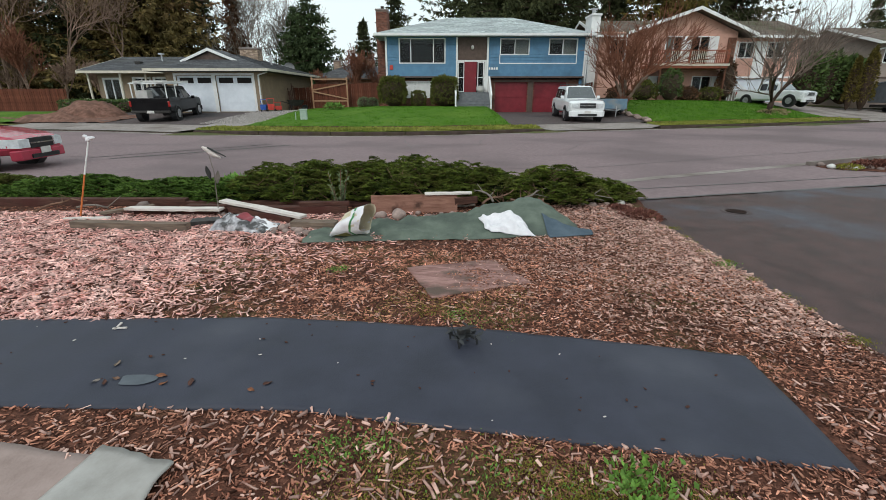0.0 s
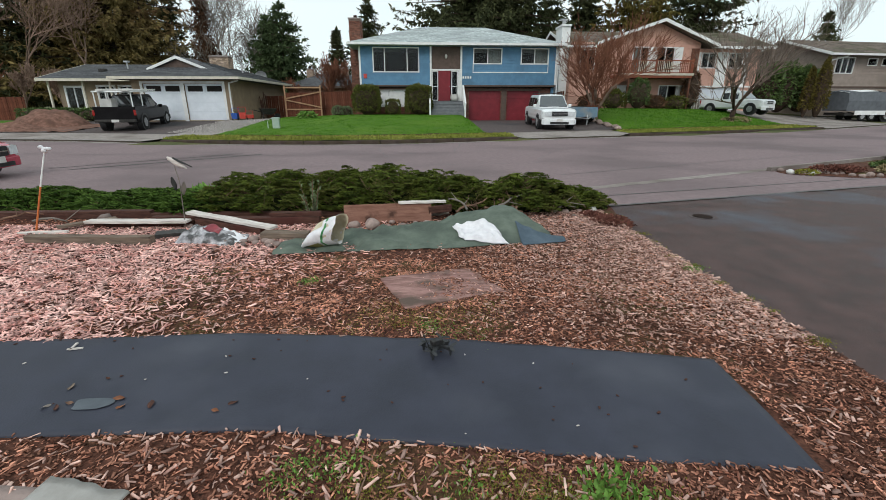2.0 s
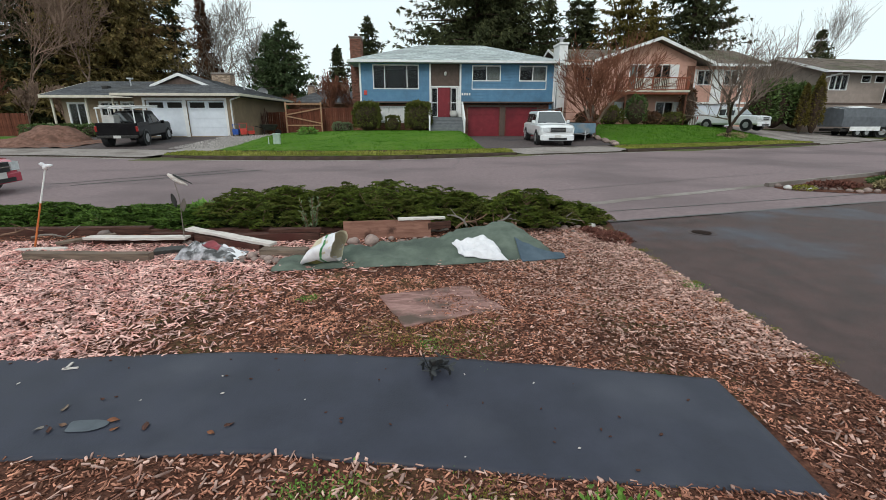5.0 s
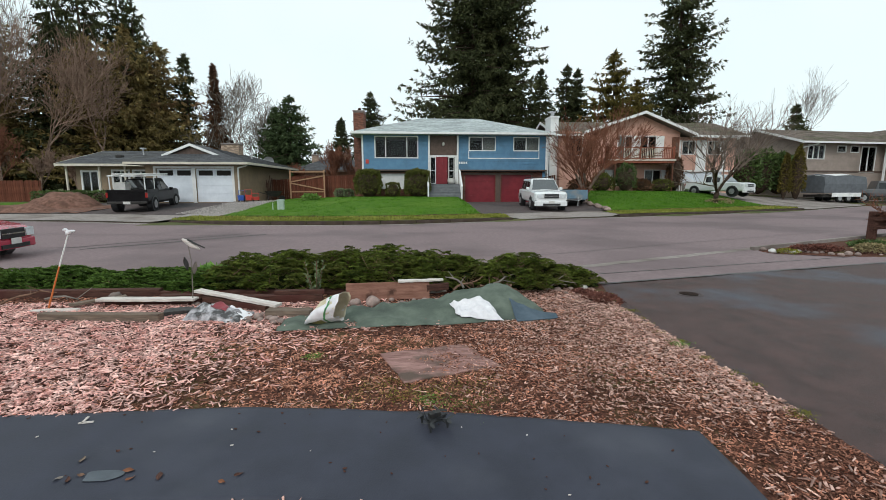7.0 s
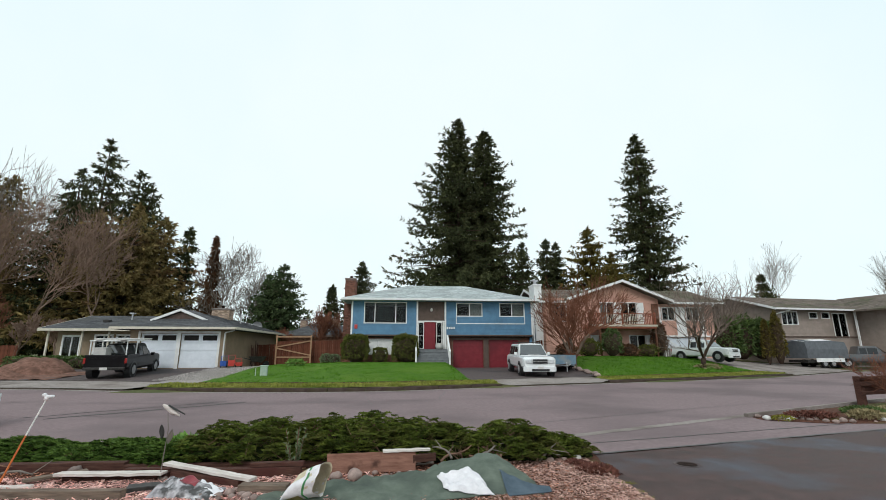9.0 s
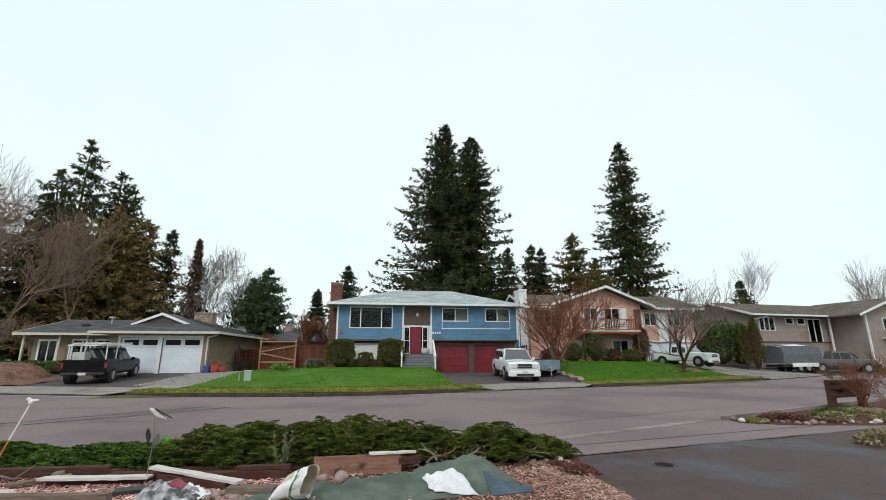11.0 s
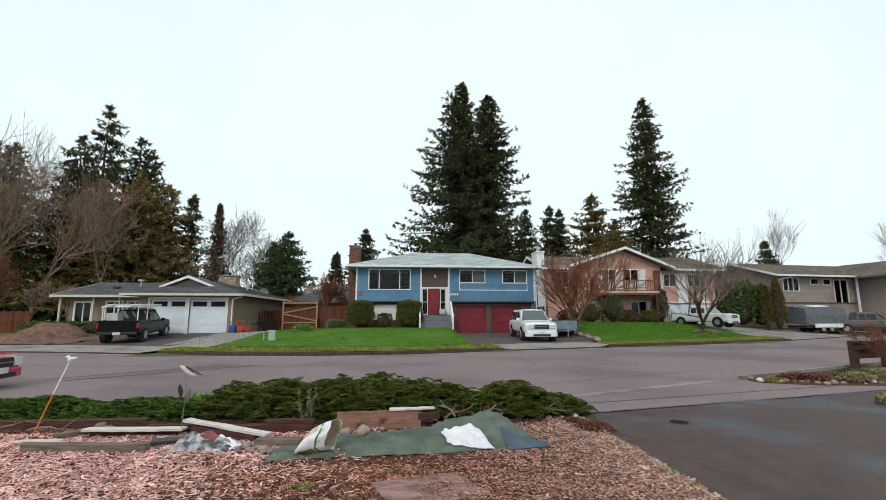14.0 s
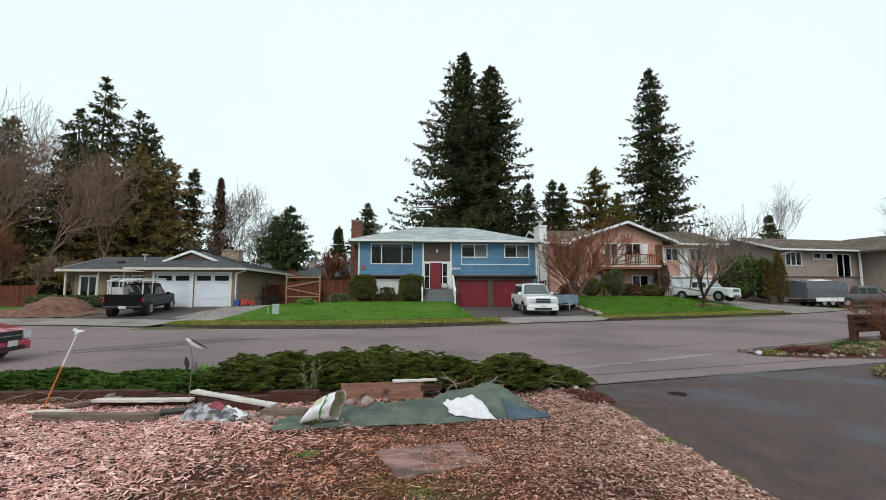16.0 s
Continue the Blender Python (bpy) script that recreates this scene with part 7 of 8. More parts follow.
for i in range(14):
    x, y = r_.uniform(-3.0, 1.6), r_.uniform(1.45, 1.95)
    single("stick", Geo().path([(0, 0, 0), (0.08, 0.012, 0.012), (r_.uniform(0.13, 0.24), -0.006, 0.004)], [0.005, 0.005, 0.003], 5), M["timber_pale"] if i % 2 else M["twig"], "thin dry stick lying on the mulch", "stick", "sticks", m=pose(x, y, 0.03, 0, 0, r_.uniform(0, 360)))

# the small quadcopter
dr = thing("quadcopter", pose(0.13, 3.13, on_mat(0.13, 3.13) + 0.004, 0, 0, 24) @ Matrix.Scale(1.12, 4), "small black four-rotor drone standing on the mat", "drone")
part("frame_plate", Geo().box(-0.05, -0.022, 0.028, 0.05, 0.022, 0.034).box(-0.045, -0.02, 0.052, 0.045, 0.02, 0.056), M["black_plastic"], dr, bevel=0.003)
part("battery", Geo().box(-0.036, -0.018, 0.057, 0.036, 0.018, 0.084), M["dark_metal"], dr, bevel=0.004)
part("battery_strap", Geo().box(-0.008, -0.0195, 0.055, 0.008, 0.0195, 0.0865), M["black_plastic"], dr)
part("camera_pod", Geo().box(0.045, -0.012, 0.036, 0.07, 0.012, 0.06).tube((0.068, 0, 0.05), (0.08, 0, 0.053), 0.008, None, 12), M["black_plastic"], dr, bevel=0.002)
part("antenna", Geo().tube((-0.05, 0, 0.05), (-0.075, 0, 0.115), 0.0025, None, 6).tube((-0.075, 0, 0.115), (-0.08, 0, 0.13), 0.006, None, 8), M["black_plastic"], dr)
for sx in (-1, 1):
    for sy in (-1, 1):
        ax, ay = sx * 0.056, sy * 0.06
        arm = part("arm", Geo().loft([[(sx * 0.03, sy * 0.012, 0.028), (sx * 0.04, sy * 0.0, 0.028), (sx * 0.04, sy * 0.0, 0.034), (sx * 0.03, sy * 0.012, 0.034)], [(ax - sx * 0.006, ay + sy * 0.004, 0.028), (ax + sx * 0.004, ay - sy * 0.006, 0.028), (ax + sx * 0.004, ay - sy * 0.006, 0.034), (ax - sx * 0.006, ay + sy * 0.004, 0.034)]]), M["black_plastic"], dr)
        part("motor", Geo().tube((ax, ay, 0.03), (ax, ay, 0.052), 0.014, 0.013, 12), M["black_plastic"], arm)
        part("foot", Geo().tube((ax, ay, 0.0), (ax, ay, 0.028), 0.006, 0.008, 8), M["black_plastic"], arm)
        gp = Geo()
        for b in range(3):
            a = b * 2.094 + sx + sy * 0.6
            ux, uy = math.cos(a), math.sin(a)
            gp.loft([[(ax + ux * q - uy * w_, ay + uy * q + ux * w_, 0.053 + h_) for w_, h_ in ((-0.006 * e, 0), (0.006 * e, 0.003), (0.006 * e, 0.0042), (-0.006 * e, 0.0012))] for q, e in ((0.003, 0.9), (0.02, 1.8), (0.04, 1.5), (0.056, 0.7))])
        part("propeller", gp, M["black_plastic"], arm)

# weathered board and paving slab
def quad_board(c, th, z, nu=24, nv=16, warp=0.006, seed=0):
    a, b, d, e = [Vector((p[0], p[1], 0)) for p in c]
    def fn(u, v, lo=0.0):
        p = a.lerp(b, u).lerp(e.lerp(d, u), v)
        w_ = 0.012
        p = p + Vector((noise.noise(Vector((u * 5, v * 5, seed))) * w_, noise.noise(Vector((u * 5, v * 5, seed + 7))) * w_, 0))
        return (p.x, p.y, z + th + warp * noise.noise(Vector((u * 3, v * 3, seed + 3))) - lo)
    g = Geo().sheet(fn, nu, nv)
    w = nu + 1
    rim = list(range(w)) + [w * j + nu for j in range(1, nv + 1)] + [w * nv + i for i in range(nu - 1, -1, -1)] + [w * j for j in range(nv - 1, 0, -1)]
    k = len(g.v)
    g.v += [(g.v[i][0], g.v[i][1], g.v[i][2] - th) for i in rim]
    g.f += [(rim[(i + 1) % len(rim)], rim[i], k + i, k + (i + 1) % len(rim)) for i in range(len(rim))]
    return g


single("weathered_board", quad_board([(-0.09, 3.81), (0.76, 4.1), (0.5, 4.67), (-0.34, 4.45)], 0.014, 0.022, seed=2), M["ply"], "weathered pinkish plywood sheet half sunk in the mulch", "board", smooth=True)
single("paving_slab", quad_board([(-2.5, 1.55), (-1.62, 1.42), (-1.5, 2.14), (-2.45, 2.3)], 0.035, 0.01, seed=5), M["slab"], "tan paving slab lying in the mulch", "paving slab", smooth=True)
single("plastic_sheet", quad_board([(-1.66, 1.4), (-1.22, 1.45), (-1.17, 2.1), (-1.55, 2.2)], 0.012, 0.05, warp=0.02, seed=9), M["cloudy_plastic"], "cloudy grey plastic sheet over the slab's edge", "plastic sheet", smooth=True)

# the green fabric over a low mound
def tarp_front(x):
    return float(np.interp(x, [-1.55, -1.0, -0.3, 0.5, 1.1, 1.62], [5.2, 5.26, 5.3, 5.33, 5.45, 5.42]))
def tarp_back(x):
    return float(np.interp(x, [-1.55, -1.0, -0.3, 0.2, 0.7, 1.3, 1.62], [5.62, 5.95, 6.2, 6.32, 6.6, 6.65, 5.9]))
def tarp_z(x, y):
    f, b = tarp_front(x), tarp_back(x)
    v = min(1, max(0, (y - f) / max(0.1, b - f)))
    top = float(np.interp(x, [-1.55, -1.0, -0.3, 0.2, 0.7, 1.2, 1.45, 1.62], [0.02, 0.035, 0.055, 0.085, 0.17, 0.22, 0.11, 0.03]))
    fold = -0.06 * abs(noise.noise(Vector((x * 2.1 - y * 1.1, y * 1.9, 9)))) + 0.02 + 0.05 * noise.noise(Vector((x * 3.2 + y * 1.5, y * 1.2, 2))) + 0.032 * noise.noise(Vector((x * 8, y * 4, 6)))
    return 0.03 + top * math.sin(min(1, v * 1.25) * math.pi / 2) * (1 if v < 0.85 else 1 - (v - 0.85) * 2.2) + fold * min(1, v * 5 + 0.15)
def tarp_fn(u, v):
    x = -1.55 + 3.17 * u
    y = tarp_front(x) + (tarp_back(x) - tarp_front(x)) * v + 0.02 * noise.noise(Vector((x * 4, v, 3)))
    return (x, y, tarp_z(x, y))
ob = single("green_fabric", Geo().sheet(tarp_fn, 110, 40), M["tarp"], "grey-green landscape fabric draped over a low mound", "fabric", smooth=True)
mod = ob.modifiers.new("thickness", "SOLIDIFY")
mod.thickness, mod.offset = 0.006, -1
def corner_fn(u, v):
    x, y = 1.2 + 0.52 * u, 5.34 + 0.5 * v * (1 - 0.8 * u) + 0.1 * u
    return (x, y, max(0.03, tarp_z(min(x, 1.6), y)) + 0.012 + 0.01 * noise.noise(Vector((x * 6, y * 6, 1))))
ob = single("blue_fabric_corner", Geo().sheet(corner_fn, 24, 20), M["tarp_blue"], "blue-grey fabric corner beside the green one", "fabric", smooth=True)
mod = ob.modifiers.new("thickness", "SOLIDIFY")
mod.thickness, mod.offset = 0.006, 1

# empty white sack
def sack_fn(side):
    def fn(u, v):
        a, b = (u - 0.5), (v - 0.5)
        x = 0.74 + 0.5 * a - 0.1 * b + 0.012 * math.sin(11 * b)
        y = 5.6 + 0.36 * b - 0.08 * a
        edge = min(1, 14 * min(u, v, 1 - u, 1 - v))
        puff = 0.006 + edge * (0.03 + 0.05 * abs(noise.noise(Vector((u * 4, v * 4, 1)))) + 0.025 * noise.noise(Vector((u * 9, v * 7, 5)))) + 0.05 * math.exp(-((b - 0.4) ** 2 * 50 + (a - 0.1) ** 2 * 16)) * edge
        return (x, y, tarp_z(x, y) + 0.012 + (puff if side else 0))
    return fn
g = Geo().sheet(sack_fn(1), 26, 22)
k = len(g.v)
low = Geo().sheet(sack_fn(0), 26, 22)
g.v += low.v
g.f += [tuple(k + i for i in q[::-1]) for q in low.f]
single("white_sack", g, M["white_bag"], "crumpled empty white sack lying on the fabric", "sack", smooth=True)

# open cream sack lying on its side
yb = thing("open_sack", pose(-0.98, 5.44, 0.05, 0, -7, -24) @ Matrix.Diagonal((0.86, 1.0, 1.0, 1.0)), "open cream paper sack lying on its side", "sack")
rings = []
for i, (x, ry, rz, cz) in enumerate([(-0.27, 0.2, 0.03, 0.04), (-0.22, 0.21, 0.08, 0.085), (-0.12, 0.2, 0.115, 0.12), (0.0, 0.18, 0.14, 0.15), (0.12, 0.16, 0.155, 0.17), (0.2, 0.15, 0.165, 0.185)]):
    ring = []
    for a_ in range(22):
        an = 2 * math.pi * a_ / 22
        n_ = 1 + 0.22 * noise.noise(Vector((math.cos(an) * 1.9, math.sin(an) * 1.9, x * 7))) + 0.1 * noise.noise(Vector((math.cos(an) * 4, math.sin(an) * 4, x * 14)))
        ring.append((x + (0.05 * math.sin(an) + 0.03 * math.sin(3 * an)) * (i / 5), ry * math.cos(an) * n_, max(0.004, cz + rz * math.sin(an) * n_)))
    rings.append(ring)
part("skin", Geo().loft(rings, caps=False).add(rings[0], [tuple(range(21, -1, -1))]), M["white_bag"], yb, smooth=True)
inner = [[(p[0] - 0.012 * (1 if i == len(rings) - 1 else 0), p[1] * 0.95, 0.006 + (p[2] - 0.006) * 0.96) for p in r] for i, r in enumerate(rings)]
part("lining", Geo().loft(inner[::-1], caps=False), M["cream_bag"], yb, "cream inside of the sack", smooth=True)
part("mouth_hem", Geo().loft([rings[-1], [(p[0] + 0.004, p[1] * 1.02, p[2] * 1.01) for p in rings[-1]], inner[-1]], caps=False), M["cream_bag"], yb)
for nm, k0, k1, a0, a1, mt in (("green_band", 3, 4, 0, 22, "green_print"), ("olive_panel", 1, 3, 13, 20, "olive_print"), ("olive_panel", 1, 3, 3, 8, "cream_bag")):
    q = Geo()
    for kk in range(k0, k1):
        f0, f1 = (0.35, 0.6) if nm == "green_band" else (0, 1)
        for a_ in range(a0, a1):
            A = [Vector(rings[kk][a_ % 22]), Vector(rings[kk][(a_ + 1) % 22]), Vector(rings[kk + 1][(a_ + 1) % 22]), Vector(rings[kk + 1][a_ % 22])]
            c = Vector((A[0].x, 0, 0.14))
            pts = [A[0].lerp(A[3], f0), A[1].lerp(A[2], f0), A[1].lerp(A[2], f1), A[0].lerp(A[3], f1)]
            q.add([p + (p - c).normalized() * 0.004 for p in pts], [(0, 1, 2, 3)])
    part(nm, q, M[mt], yb)

# clear film bag with a dark red print
fb = thing("film_bag", pose(-2.42, 5.82, 0.02, 0, 0, -4) @ Matrix.Scale(1.15, 4), "crumpled clear film bag with dark red print", "bag")
def film(u, v):
    a, b = (u - 0.5) * 2, (v - 0.5) * 2
    k = max(0, 1 - a * a) ** 0.6 * max(0, 1 - b * b) ** 0.6
    n_ = noise.noise(Vector((u * 5, v * 5, 4)))
    return (0.33 * a + 0.03 * n_, 0.2 * b - 0.04 * a, 0.004 + 0.17 * k * (0.75 - 0.35 * a) * (1 + 0.6 * n_) + 0.02 * abs(n_))
part("film", Geo().sheet(film, 34, 26), M["film_bag"], fb, smooth=True)
part("print", Geo().sheet(lambda u, v: tuple(Vector(film(0.42 + 0.26 * u, 0.28 + 0.36 * v)) + Vector((0, -0.002, 0.006))), 10, 10), M["red_print"], fb, smooth=True)
part("flap", Geo().sheet(lambda u, v: (0.12 + 0.24 * u, -0.18 + 0.2 * v, 0.03 + 0.1 * (1 - u) * v + 0.02 * noise.noise(Vector((u * 6, v * 6, 2)))), 14, 10), M["white_bag"], fb, "white folded flap", smooth=True)

# boards and timbers
def beam(a, b, w, h, z, mat, label, seed=0, z2=None, lean=0, category="timber", group="loose timbers"):
    a, b = Vector((*a, z)), Vector((*b, z if z2 is None else z2))
    ln = (b - a).length
    an = math.degrees(math.atan2(b.y - a.y, b.x - a.x))
    el = math.degrees(math.asin((b.z - a.z) / ln))
    n = 10
    r_ = random.Random(seed)
    rings = []
    for i in range(n + 1):
        x = ln * i / n
        j = [r_.uniform(-0.004, 0.004) for _ in range(4)]
        rings.append([(x, -w / 2 + j[0], j[1]), (x, w / 2 + j[2], j[3]), (x, w / 2 + j[0], h + j[2]), (x, -w / 2 + j[3], h + j[1])])
    return single("timber" if h > 0.05 else "plank", Geo().loft(rings), M[mat], label, category, group, bevel=0.004, m=Matrix.Translation(a) @ pose(0, 0, 0, 0, 0, an) @ pose(0, 0, 0, lean, -el, 0))


beam((-4.5, 5.8), (-3.05, 5.7), 0.11, 0.1, 0.015, "timber_grey", "weathered grey timber edging the fresh chips", 1)
beam((-4.25, 6.42), (-2.95, 6.36), 0.14, 0.035, 0.1, "timber_pale", "pale sawn board lying on timbers", 2)
beam((-4.55, 6.3), (-4.1, 6.75), 0.1, 0.035, 0.06, "timber_grey", "grey board end among other timbers", 3)
beam((-4.2, 6.5), (-2.95, 6.46), 0.1, 0.09, 0.012, "timber_dark", "dark timber under a pale board", 4)
beam((-6.8, 7.0), (-3.75, 6.98), 0.12, 0.13, 0.0, "timber_dark", "dark red-brown retaining timber before the junipers", 5)
beam((-3.75, 6.98), (0.3, 6.9), 0.12, 0.09, 0.0, "timber_dark", "dark red-brown retaining timber before the junipers", 6)
beam((-3.05, 6.62), (-1.75, 5.98), 0.13, 0.035, 0.16, "timber_pale", "pale board sloping across the stones", 7, z2=0.1)
beam((-2.9, 6.5), (-1.9, 6.02), 0.1, 0.07, 0.06, "timber_dark", "dark board under the pale one", 8, z2=0.03)
beam((-2.5, 6.45), (-1.3, 6.5), 0.12, 0.12, 0.015, "timber_dark", "dark brown squared timber on the ground", 9)
beam((-1.95, 6.5), (-1.28, 6.53), 0.1, 0.05, 0.137, "timber_dark", "short dark plank on a timber", 10)
beam((-1.85, 5.86), (-1.3, 5.8), 0.16, 0.09, 0.015, "timber_grey", "short grey-brown block of timber", 11)
beam((-3.15, 5.95), (-2.85, 6.05), 0.2, 0.05, 0.03, "dark_metal", "dark scrap beside the timbers", 12, category="scrap")
beam((-0.98, 6.5), (0.2, 6.58), 0.035, 0.25, 0.02, "board_red", "wide reddish plank standing on edge", 13, lean=-12)
beam((-0.25, 6.6), (0.4, 6.66), 0.09, 0.03, 0.262, "timber_pale", "pale board behind the reddish plank", 14)
beam((0.16, 6.6), (0.48, 6.72), 0.05, 0.1, 0.12, "timber_dark", "short dark board end by the plank", 15)
beam((-4.9, 6.15), (-4.35, 6.2), 0.06, 0.03, 0.03, "timber_pale", "short pale batten lying on mulch", 16)
beam((-3.6, 6.72), (-2.6, 6.7), 0.1, 0.05, 0.05, "timber_dark", "dark plank behind the pale board", 17)

# stones
def stone(x, y, r, seed, z=None, mat="stone", label="rounded grey-brown river stone", flat=0.62, grp="river stones"):
    single("stone", Geo().blob((0, 0, r * flat * 0.8), (r, r * 0.78, r * flat), seed, 0.22, 12, 8), M[mat], label, "stone", grp, smooth=True, m=pose(x, y, 0.01 if z is None else z, 0, 0, seed * 47))


for i, (x, y, r) in enumerate([(-2.18, 5.62, 0.062), (-2.02, 5.66, 0.055), (-1.93, 5.74, 0.07), (-1.86, 5.62, 0.05), (-1.78, 5.7, 0.052), (-1.7, 5.62, 0.06), (-1.98, 5.56, 0.04), (-1.6, 5.56, 0.055), (-1.68, 5.52, 0.04), (-2.08, 5.78, 0.06), (-1.9, 5.86, 0.05), (-1.75, 5.82, 0.045), (-2.28, 5.7, 0.04), (-1.52, 5.66, 0.04)]):
    stone(x, y, r, i)
for i, (x, y, r) in enumerate([(-0.82, 6.28, 0.09), (-0.58, 6.25, 0.12), (-0.98, 6.35, 0.06), (-0.72, 6.12, 0.05)]):
    stone(x, y, r, 20 + i, label="tan rounded river stone by the plank")
r_ = np.random.default_rng(8)
for i in range(26):
    stone(r_.uniform(-0.4, 0.75), r_.uniform(6.28, 6.5), r_.uniform(0.025, 0.055), 30 + i, label="small dark stone along the fabric's edge")
for i in range(16):
    stone(r_.uniform(-3.3, -2.4), r_.uniform(6.3, 6.75), r_.uniform(0.03, 0.06), 60 + i, label="small stone among the timbers")
stone(2.64, 7.04, 0.075, 90, label="pale egg-shaped stone at the juniper's edge", mat="pot")
stone(2.2, 6.95, 0.06, 91)
stone(2.42, 7.0, 0.05, 92)
stone(2.25, 6.72, 0.04, 93)
stone(-4.3, 6.82, 0.1, 94, label="pinkish stone behind the boards")

# dry branches over the fabric
def dry_branch(x, y, z, ln, an, seed):
    r_ = np.random.default_rng(seed)
    pts = [Vector((0, 0, 0))]
    d = Vector((1, 0, 0.25))
    for i in range(6):
        d = (d + Vector(r_.normal(0, 0.28, 3))).normalized()
        pts.append(pts[-1] + d * ln / 6)
    g = Geo().path(pts, np.linspace(0.018, 0.006, 7), 6)
    for i in (2, 3, 4):
        e = pts[i] + Vector(r_.normal(0, 0.09, 3)) + Vector((0.08, 0, 0.05))
        g.tube(pts[i], e, 0.008, 0.004, 5)
    single("dry_branch", g, M["pale_twig"] if seed % 2 else M["twig"], "bare crooked dry branch", "branch", "dry branches", m=pose(x, y, z, 0, 0, an))


for i, (x, y, z, ln, an) in enumerate([(0.55, 6.65, 0.12, 0.5, 60), (0.7, 6.62, 0.16, 0.45, 110), (0.95, 6.68, 0.18, 0.45, 30), (1.15, 6.7, 0.2, 0.5, 15), (1.35, 6.6, 0.12, 0.5, 70), (0.45, 6.7, 0.1, 0.4, 150), (1.5, 6.7, 0.1, 0.45, 160), (2.0, 6.85, 0.06, 0.4, 20), (0.8, 6.75, 0.2, 0.35, 80), (-5.2, 6.75, 0.05, 0.8, 10), (-5.6, 6.5, 0.04, 0.7, 30)]):
    dry_branch(x, y, z, ln, an, 400 + i)

# junipers: low spreading bushes of feathery sprays
def juniper(x, y, rx, ry, h, n, label, seed, mat="juniper"):
    """Arching fronds that rise from a core coloured as shade, each with feathery side sprays."""
    rng = np.random.default_rng(seed)
    t = thing("juniper_bush", pose(x, y, 0.0), label, "bush", "juniper hedge")
    # solid blob painted as shade, so gaps between the fronds read dark
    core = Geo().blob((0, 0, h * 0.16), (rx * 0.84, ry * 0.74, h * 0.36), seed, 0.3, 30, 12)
    part("painted_shade_core", core, M["leaf_shade"], t, smooth=True)
    br = Geo()
    P, D = [], []
    up = Vector((0, 0, 1))
    for i in range(int(n / 4.2)):
        a = rng.random() * 6.283
        q = math.sqrt(rng.random())
        px_, py_ = q * rx * math.cos(a), q * ry * math.sin(a)
        top = h * (1 - 0.7 * q ** 2.8) * (0.88 + 0.26 * noise.noise(Vector((px_ * 2.6 + seed * 2.3, py_ * 2.6, 0)))) * rng.uniform(0.62, 1.04)
        tip = Vector((px_, py_, max(0.05, top)))
        flow = Vector((px_ / rx * 0.5 + rng.normal(0, 0.75), py_ / ry * 0.5 - 0.3 + rng.normal(0, 0.45), 0)).normalized()
        ln = rng.uniform(0.2, 0.36) * (0.65 + 0.35 * h / 0.55)
        start = tip - flow * ln * 0.86 - up * ln * 0.5
        br.tube(start, tip - flow * ln * 0.2, 0.006, 0.003, 3, False)
        side = flow.cross(up)
        for s in range(12):
            k = 0.25 + 0.75 * s / 11
            p = start.lerp(tip, k) + up * (ln * 0.22 * math.sin(k * 3.0))
            out = (flow * (0.55 + 0.5 * k) + side * (-1 if s % 2 else 1) * (0.95 - 0.75 * k) + up * (0.22 - 0.1 * k)).normalized()
            sl = ln * (0.42 - 0.2 * k)
            for m in range(8):
                w = m / 7
                P.append(p + out * sl * w)
                D.append(out * (0.6 + 0.5 * w) + out.cross(up) * (-1 if m % 2 else 1) * 0.7 * (1 - w) + up * 0.15)
    geo = fan_cloud(np.array(P), np.array(D), 0.045, 0.16, rng, -0.03, 1, 0.62)
    part("limbwork", br, M["twig"], t, kind="stuff")
    part("foliage", geo, M[mat], t, kind="stuff")


juniper(-2.2, 7.75, 1.35, 0.95, 0.56, 2600, "dark green spreading juniper bush", 1)
juniper(-0.75, 7.7, 1.35, 0.95, 0.62, 2900, "dark green spreading juniper bush", 2)
juniper(0.38, 7.75, 0.98, 0.9, 0.5, 1900, "dark green spreading juniper bush", 3)
juniper(1.75, 7.5, 0.78, 0.8, 0.52, 1800, "dark green spreading juniper bush", 4)
juniper(2.55, 7.4, 0.52, 0.45, 0.3, 700, "small dark green juniper at the corner", 5)
juniper(-4.3, 7.85, 1.25, 0.85, 0.24, 2300, "low bright green juniper bush", 6, "juniper_pale")
juniper(-6.2, 7.9, 1.2, 0.85, 0.27, 2000, "low green juniper bush", 7, "juniper_pale")
juniper(-8.2, 8.0, 1.4, 0.85, 0.3, 1800, "low green juniper bush", 8, "juniper")
juniper(-3.35, 7.5, 0.7, 0.6, 0.28, 1100, "low green juniper between two others", 9, "juniper_pale")
for i, (x, y) in enumerate([(0.85, 8.3), (1.05, 8.35), (-3.5, 8.55), (-3.75, 8.5), (1.25, 8.2)]):
    tuft(x, y, 70, 0.2, 0.09, "weed", "grass_clump", "clump of long green grass behind the junipers", 500 + i, "grass", "grass clumps")

# upright grey-green plant
gp = thing("upright_plant", pose(-1.42, 6.62, 0.01), "slender grey-green upright plant", "plant")
r_ = np.random.default_rng(77)
st = Geo()
P, D = [], []
for i in range(9):
    d = Vector((r_.normal(0, 0.16), r_.normal(0, 0.12), 1)).normalized()
    ln = r_.uniform(0.34, 0.6)
    st.tube((0, 0, 0), d * ln, 0.006, 0.003, 5)
    for s in range(26):
        P.append(d * ln * (0.15 + 0.85 * s / 26))
        a = r_.random() * 6.28
        D.append((math.cos(a), math.sin(a), 0.9))
part("stem", st, M["twig"], gp)
part("foliage", fan_cloud(np.array(P), np.array(D), 0.055, 0.2, r_, 0, 1), M["greyleaf"], gp)

